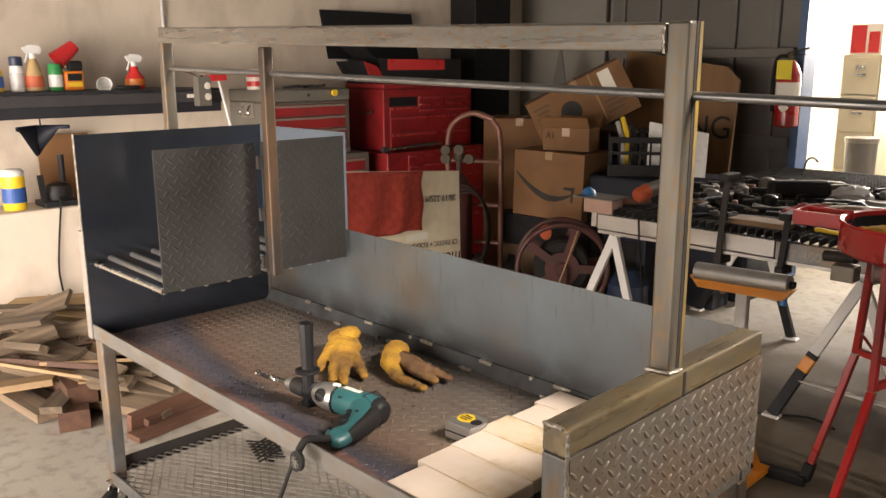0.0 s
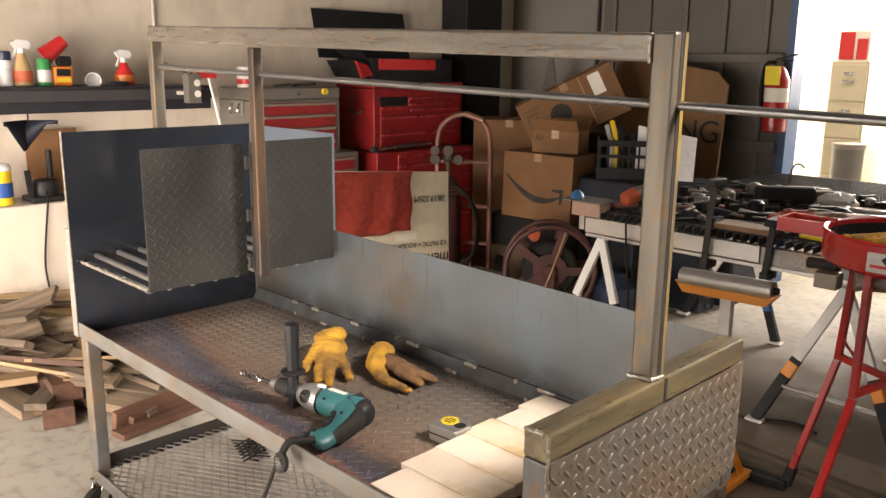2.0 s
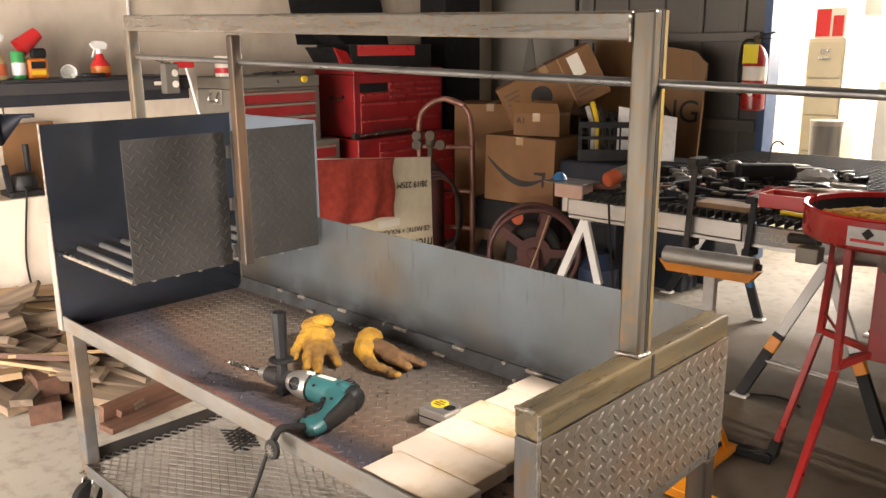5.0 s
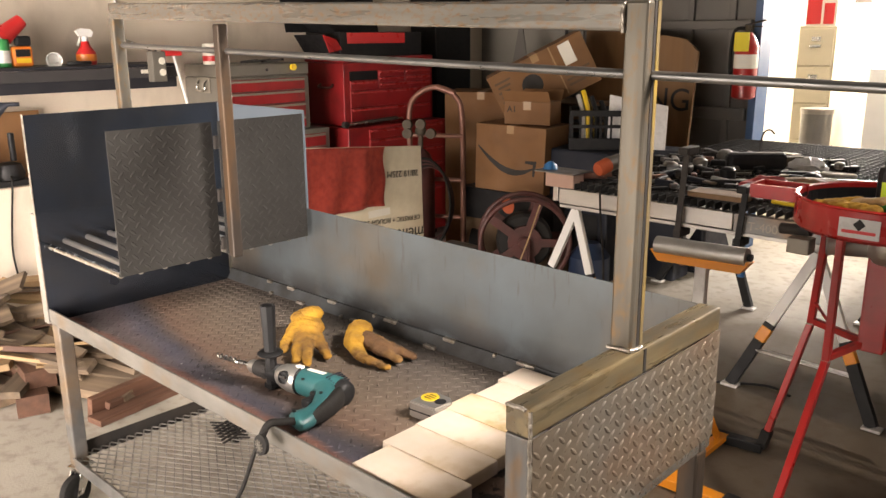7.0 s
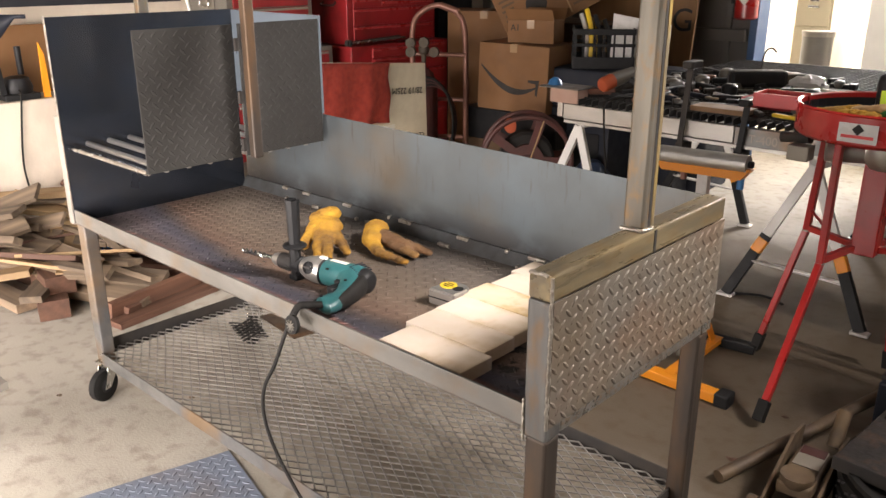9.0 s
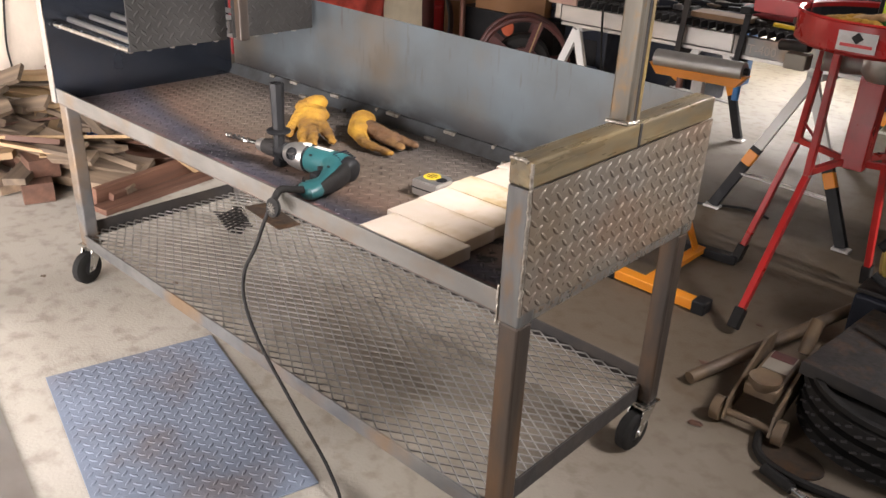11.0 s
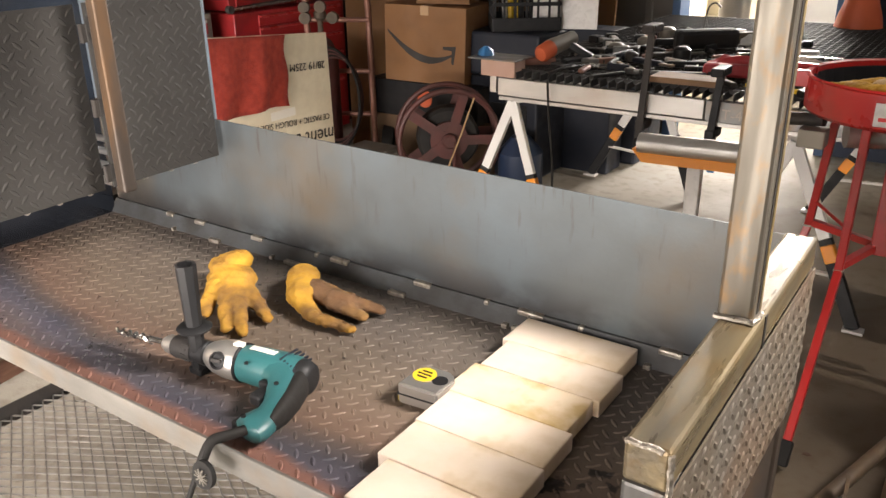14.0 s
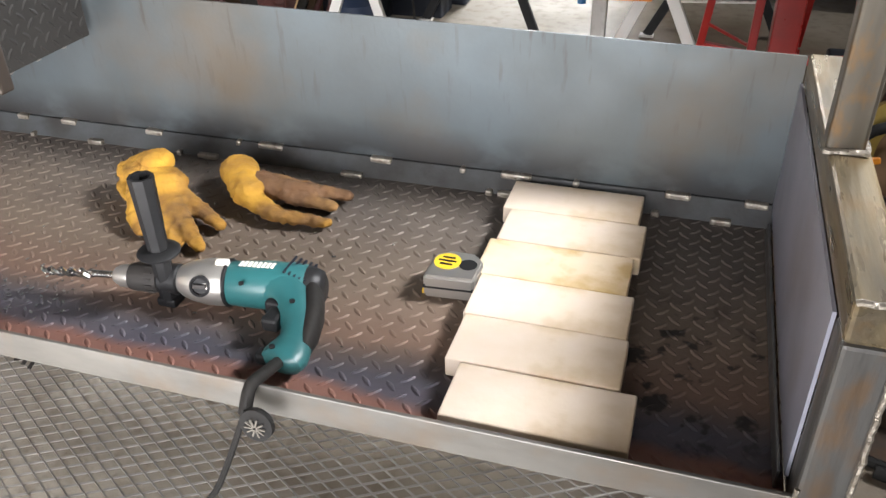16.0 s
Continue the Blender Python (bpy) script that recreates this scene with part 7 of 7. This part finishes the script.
part("lead", pipe([(-1.22, 2.60, T + 0.02), (-1.18, 2.45, T + 0.012), (-1.22, TY0 - 0.015, T + 0.01), (-1.225, TY0 - 0.03, 0.70), (-1.20, TY0 - 0.02, 0.40), (-1.24, TY0 + 0.03, 0.012)], 0.005, 7, None, 5), "rubber", gun, "", True)
def bar_clamp(x, y, label, mat, tall):
    c = thing("bar_clamp", (x, y, 0.62), label, "clamp", "clamps on the table edge")
    part("bar", tilted_bar((x, y, 0.60), (x + 0.02, y + 0.01, 0.60 + tall), 0.026, 0.008, None, (0, 1, 0), 0.002), mat, c)
    part("fixed_jaw", box(x - 0.015, x + 0.03, y - 0.005, y + 0.10, 0.60 + tall - 0.03, 0.60 + tall, 0.005), mat, c)
    part("sliding_jaw", box(x - 0.015, x + 0.02, y - 0.005, y + 0.09, 0.64, 0.675, 0.005), mat, c)
    part("screw", rod((x, y + 0.08, 0.54), (x, y + 0.08, 0.684), 0.006), "steel", c)
    part("screw_grip", rod((x, y + 0.08, 0.50), (x, y + 0.08, 0.56), 0.015), "bluemetal" if mat == "black" else "rose", c, "", True)
bar_clamp(-0.845, TY0 - 0.035, "dark iron bar clamp gripping the table edge", "darkmetal", 0.42)
bar_clamp(-0.585, TY0 - 0.035, "black and blue bar clamp gripping the table edge", "black", 0.29)
random.seed(33)
def lump(name, label, cat, x, y, lx, ly, lz, mat, turn=0.0):
    nb = bmesh.new()
    bmesh.ops.create_icosphere(nb, subdivisions=3, radius=1.0)
    off = Vector((random.uniform(0, 50), random.uniform(0, 50), 0))
    for v in nb.verts:
        k = 1 + 0.35 * noise.noise(v.co * 2.2 + off)
        v.co = Vector((v.co.x * lx / 2 * k, v.co.y * ly / 2 * k, max(-0.4, v.co.z) * lz * k * 0.7 + lz * 0.28))
    ob = solid(name, nb, mat, label, cat, group="tools on the work table", smooth=True)
    return turned(ob, Matrix.Translation((x, y, T)) @ Matrix.Rotation(radians(turn), 4, "Z"))
def long_tool(name, label, cat, p, q, w, h, mat, head=None):
    c = thing(name, (p[0], p[1], T), label, cat, "tools on the work table")
    z = T + h / 2
    a, b = Vector((*p, z)), Vector((*q, z))
    part("shaft", tilted_bar(a, b, w, h, None, (0, 0, 1), min(w, h) * 0.3), mat, c)
    if head:
        d = (b - a).normalized()
        part("head", tilted_bar(b - d * 0.01, b + d * head[0], head[1], head[2], None, (0, 0, 1), 0.006), head[3], c)
lump("plastic_bag", "clear crumpled plastic bag on the table", "bag", -0.72, 3.30, 0.20, 0.14, 0.07, "clear", 20)
lump("red_glove", "red rubber glove on the table", "glove", -0.62, 2.60, 0.24, 0.10, 0.07, "crispdull", -10)
long_tool("red_grinder", "red and black angle grinder on the table", "grinder", (-0.72, 2.52), (-0.46, 2.56), 0.05, 0.05, "crispdull", (0.10, 0.07, 0.06, "black"))
lump("leather_apron", "brown leather offcut on the table", "leather", -0.50, 2.75, 0.36, 0.16, 0.06, "tanbrown", 8)
solid("wood_shim", box(-0.85, -0.60, 2.30, 2.42, T, T + 0.022, 0.002), "tanbrown", "flat brown wood strip on the table", "wood strip", (-0.7, 2.36, T))
long_tool("black_heat_gun", "black heat gun with a ribbed brass nose on the table", "heat gun", (-1.02, 3.05), (-0.80, 3.25), 0.075, 0.09, "black", (0.10, 0.05, 0.05, "brass"))
for k in range(95):
    x0, y0 = random.uniform(-1.36, -0.15), random.uniform(2.34, 3.75)
    if x0 > -0.62 and y0 > 2.72:
        continue
    a = random.uniform(0, 6.28)
    n = random.uniform(0.05, 0.17)
    mt = random.choice(("black", "black", "darkmetal", "darkmetal", "darkmetal", "navyblack", "greypaint", "rose", "black", "darkmetal", "tanbrown", "steel"))
    w = random.uniform(0.014, 0.036)
    hd = (random.uniform(0.02, 0.05), w * 1.7, w, random.choice(("darkmetal", "steel", "black"))) if k % 2 else None
    long_tool("hand_tool", {"black": "black", "darkmetal": "black iron", "steel": "bare steel", "navyblack": "blue-black", "greypaint": "grey", "rose": "rust-brown", "bluemetal": "blue-gripped", "chrome": "bright steel", "tanbrown": "brown-handled"}[mt] + " hand tool in the clutter on the slat table", "hand tool",
              (x0, y0), (x0 + n * math.cos(a), y0 + n * math.sin(a)), w, random.uniform(0.008, 0.032), mt, hd)
for k in range(14):
    x0, y0 = random.uniform(-1.3, -0.3), random.uniform(2.4, 3.5)
    r = random.uniform(0.018, 0.04)
    solid("hardware_piece", lathe([(r * 0.7, 0), (r, 0.006), (r, r * 1.1), (r * 0.6, r * 1.4)], (x0, y0, T), 14), random.choice(("black", "steel", "darkmetal", "greypaint", "navyblack")), "small round steel part in the clutter on the slat table", "hardware", (x0, y0, T), "tools on the work table", smooth=True)
for k, (p, q, w, h, mt, hd) in enumerate((
        ((-1.20, 2.45), (-1.02, 2.52), 0.022, 0.018, "chrome", None), ((-1.12, 2.70), (-0.92, 2.62), 0.026, 0.022, "navyblack", (0.06, 0.03, 0.012, "steel")),
        ((-0.96, 2.42), (-0.70, 2.50), 0.02, 0.016, "steel", None), ((-0.90, 2.62), (-0.68, 2.72), 0.03, 0.026, "black", (0.07, 0.045, 0.03, "steel")),
        ((-0.60, 3.0), (-0.36, 3.05), 0.024, 0.02, "chrome", (0.05, 0.05, 0.02, "chrome")), ((-0.45, 2.95), (-0.25, 2.88), 0.022, 0.02, "steel", None),
        ((-1.38, 2.72), (-1.20, 2.80), 0.03, 0.03, "black", (0.06, 0.06, 0.05, "steel")), ((-1.10, 2.90), (-0.96, 3.02), 0.02, 0.014, "rose", None),
        ((-1.30, 2.62), (-1.16, 2.70), 0.02, 0.02, "navyblack", None), ((-0.45, 2.42), (-0.22, 2.38), 0.018, 0.016, "skin", None), ((-0.52, 2.38), (-0.28, 2.33), 0.018, 0.016, "yellow", None),
        ((-0.30, 2.62), (-0.05, 2.70), 0.03, 0.03, "black", (0.08, 0.05, 0.04, "darkmetal")), ((-1.0, 3.4), (-0.7, 3.5), 0.03, 0.03, "darkmetal", None), ((-0.75, 3.05), (-0.55, 3.18), 0.028, 0.024, "black", None),
        ((-1.15, 3.15), (-0.9, 3.30), 0.035, 0.03, "black", (0.08, 0.06, 0.05, "steel")), ((-0.95, 2.75), (-0.78, 2.66), 0.02, 0.02, "clear", None))):
    long_tool("hand_tool", ("steel" if mt in ("steel", "chrome") else "blue-handled" if mt == "bluemetal" else "yellow" if mt == "yellow" else "dark") + " hand tool lying on the slat table", "hand tool", p, q, w, h, mt, hd)
solid("goggles", pipe([(-0.50 + 0.07 * math.cos(a), 3.12 + 0.03 * math.sin(a), T + 0.022) for a in [k * math.pi / 6 for k in range(12)]], 0.012, 8, None, 2, True), "clear", "clear safety goggles on the table", "goggles", (-0.5, 3.12, T), "tools on the work table", smooth=True)
solid("hook_rod", pipe([(-1.02, 3.45, T + 0.005), (-1.01, 3.46, T + 0.14), (-0.98, 3.47, T + 0.17), (-0.95, 3.47, T + 0.15)], 0.005, 6, None, 4), "darkmetal", "bent black wire hook standing on the table", "hook", (-1.0, 3.45, T), "tools on the work table", smooth=True)
solid("extension_cord", pipe([(-2.0, 2.55, 0.008), (-1.5, 2.75, 0.008), (-0.9, 2.45, 0.008), (-0.72, 2.28, 0.008), (-0.48, 2.40, 0.008), (-0.36, 2.36, 0.010)], 0.006, 7, None, 6), "rubber", "black extension cord trailing on the floor", "cord", (-1.2, 2.5, 0.002), smooth=True)
solid("rope_line", pipe([(-1.62, 2.30, 0.66), (-1.80, 2.40, 0.35), (-2.0, 2.45, 0.008), (-2.15, 2.42, 0.008)], 0.004, 6, None, 5), "skin", "thin tan rope hanging from the table", "rope", (-1.8, 2.4, 0), smooth=True)

# ---- north wall and office ----
ext = thing("fire_extinguisher", (-1.62, 4.50, 0.98), "red wall-hung fire extinguisher with a yellow tag", "fire extinguisher")
ex, ey = -1.575, 4.49
part("cylinder", lathe([(0.06, 1.0), (0.076, 1.012), (0.076, 1.34), (0.05, 1.40), (0.026, 1.43)], (ex, ey, 0), 28), "red", ext, "", True)
part("label", lathe([(0.0772, 1.20), (0.0772, 1.29)], (ex, ey, 0), 28), "paper", ext, "white instruction label")
part("diamond_mark", box(-0.025, 0.025, -0.001, 0.001, -0.025, 0.025, 0, None, Matrix.Translation((ex + 0.01, ey - 0.0775, 1.13)) @ Matrix.Rotation(radians(45), 4, "Y")), "paper", ext)
part("tag", box(ex - 0.05, ex + 0.05, ey - 0.0905, ey - 0.0885, 1.31, 1.43), "yellowtag", ext, "yellow inspection tag")
part("valve", rod((ex, ey, 1.43), (ex, ey, 1.475), 0.02), "brass", ext)
part("lever", tilted_bar((ex - 0.02, ey, 1.475), (ex + 0.12, ey - 0.02, 1.505), 0.02, 0.01), "darkmetal", ext)
part("carry_handle", tilted_bar((ex - 0.02, ey, 1.465), (ex + 0.10, ey - 0.02, 1.465), 0.02, 0.008), "darkmetal", ext)
part("hose", pipe([(ex - 0.02, ey, 1.455), (ex - 0.085, ey - 0.01, 1.44), (ex - 0.10, ey - 0.02, 1.30), (ex - 0.09, ey - 0.02, 1.10)], 0.011, 8, None, 4), "rubber", ext, "", True)
part("wall_hook", box(ex - 0.015, ex + 0.015, ey + 0.03, 4.569, 1.40, 1.43), "darkmetal", ext)
ext.location.z += 0.05
cab = thing("file_cabinet", (-1.72, 6.1, 0), "putty-coloured five-drawer filing cabinet", "filing cabinet")
part("body", box(-1.80, -1.51, 6.0, 6.65, 0.02, 1.525, 0.006), "putty", cab)
for z0 in (0.04, 0.335, 0.63, 0.925, 1.22):
    d = part("drawer", box(-1.785, -1.525, 5.985, 5.999, z0, z0 + 0.285, 0.005), "putty", cab)
    part("handle", box(-1.70, -1.61, 5.968, 5.984, z0 + 0.14, z0 + 0.162, 0.004), "chrome", d)
    part("card_holder", box(-1.69, -1.62, 5.978, 5.9845, z0 + 0.19, z0 + 0.225), "chrome", d)
snack = thing("drink_carton", (-1.70, 6.2, 1.526), "red and white printed drink carton on the filing cabinet", "carton")
part("box", box(-1.79, -1.55, 6.08, 6.25, 1.526, 1.76, 0.004), "paper", snack)
part("print", box(-1.78, -1.67, 6.0775, 6.0795, 1.54, 1.75), "crisp", snack)
part("print", box(-1.65, -1.57, 6.0775, 6.0795, 1.54, 1.70), "crisp", snack)
bin_ = thing("waste_bin", (-1.40, 5.8, 0), "grey plastic waste bin with a folded bag edge", "waste bin")
part("body", lathe([(0.09, 0.002), (0.10, 0.01), (0.115, 0.90), (0.12, 0.905), (0.112, 0.90), (0.09, 0.02)], (-1.50, 5.72, 0), 24), "greypaint", bin_, "", True)
part("bag", lathe([(0.1205, 0.87), (0.123, 0.9), (0.1205, 0.91)], (-1.50, 5.72, 0), 24), "greylight", bin_)
solid("office_counter", box(-1.30, -0.2, 6.2, 6.8, 0.0, 1.20, 0.01), "white", "white cabinet in the bright office", "cabinet", (-0.8, 6.5, 0))
notice = thing("notice_sheet", (-1.35, 7.79, 1.6), "small dark and green notices on the office wall", "notice")
part("sheet", box(-1.95, -1.80, 7.785, 7.797, 1.75, 1.90), "greypaint", notice)
part("sheet", box(-1.70, -1.62, 7.785, 7.797, 1.90, 1.96), "greypaint", notice)
part("sheet", box(-1.60, -1.50, 7.785, 7.797, 1.70, 1.76), "hivis", notice)
cone = thing("orange_bundle", (-0.42, 4.2, 0.806), "orange-red cloth bundle with a dark blue top on the slat table", "bundle")
part("cloth", lathe([(0.12, 0.806), (0.11, 0.86), (0.07, 0.98), (0.04, 1.04)], (-0.45, 4.25, 0), 14), "orangered", cone, "", True)
part("top", lathe([(0.05, 1.03), (0.055, 1.06), (0.02, 1.10)], (-0.45, 4.25, 0), 12), "navy", cone, "", True)
solid("far_bench", box(0.85, 1.7, 4.1, 4.55, 0.0, 0.85, 0.01), "navyblack", "dark bench along the navy wall", "bench", (1.2, 4.3, 0))
lump("bench_heap", "dark heap of parts on the far bench", "parts", 1.25, 4.3, 0.6, 0.3, 0.2, "black", 0).location.z = 0.83
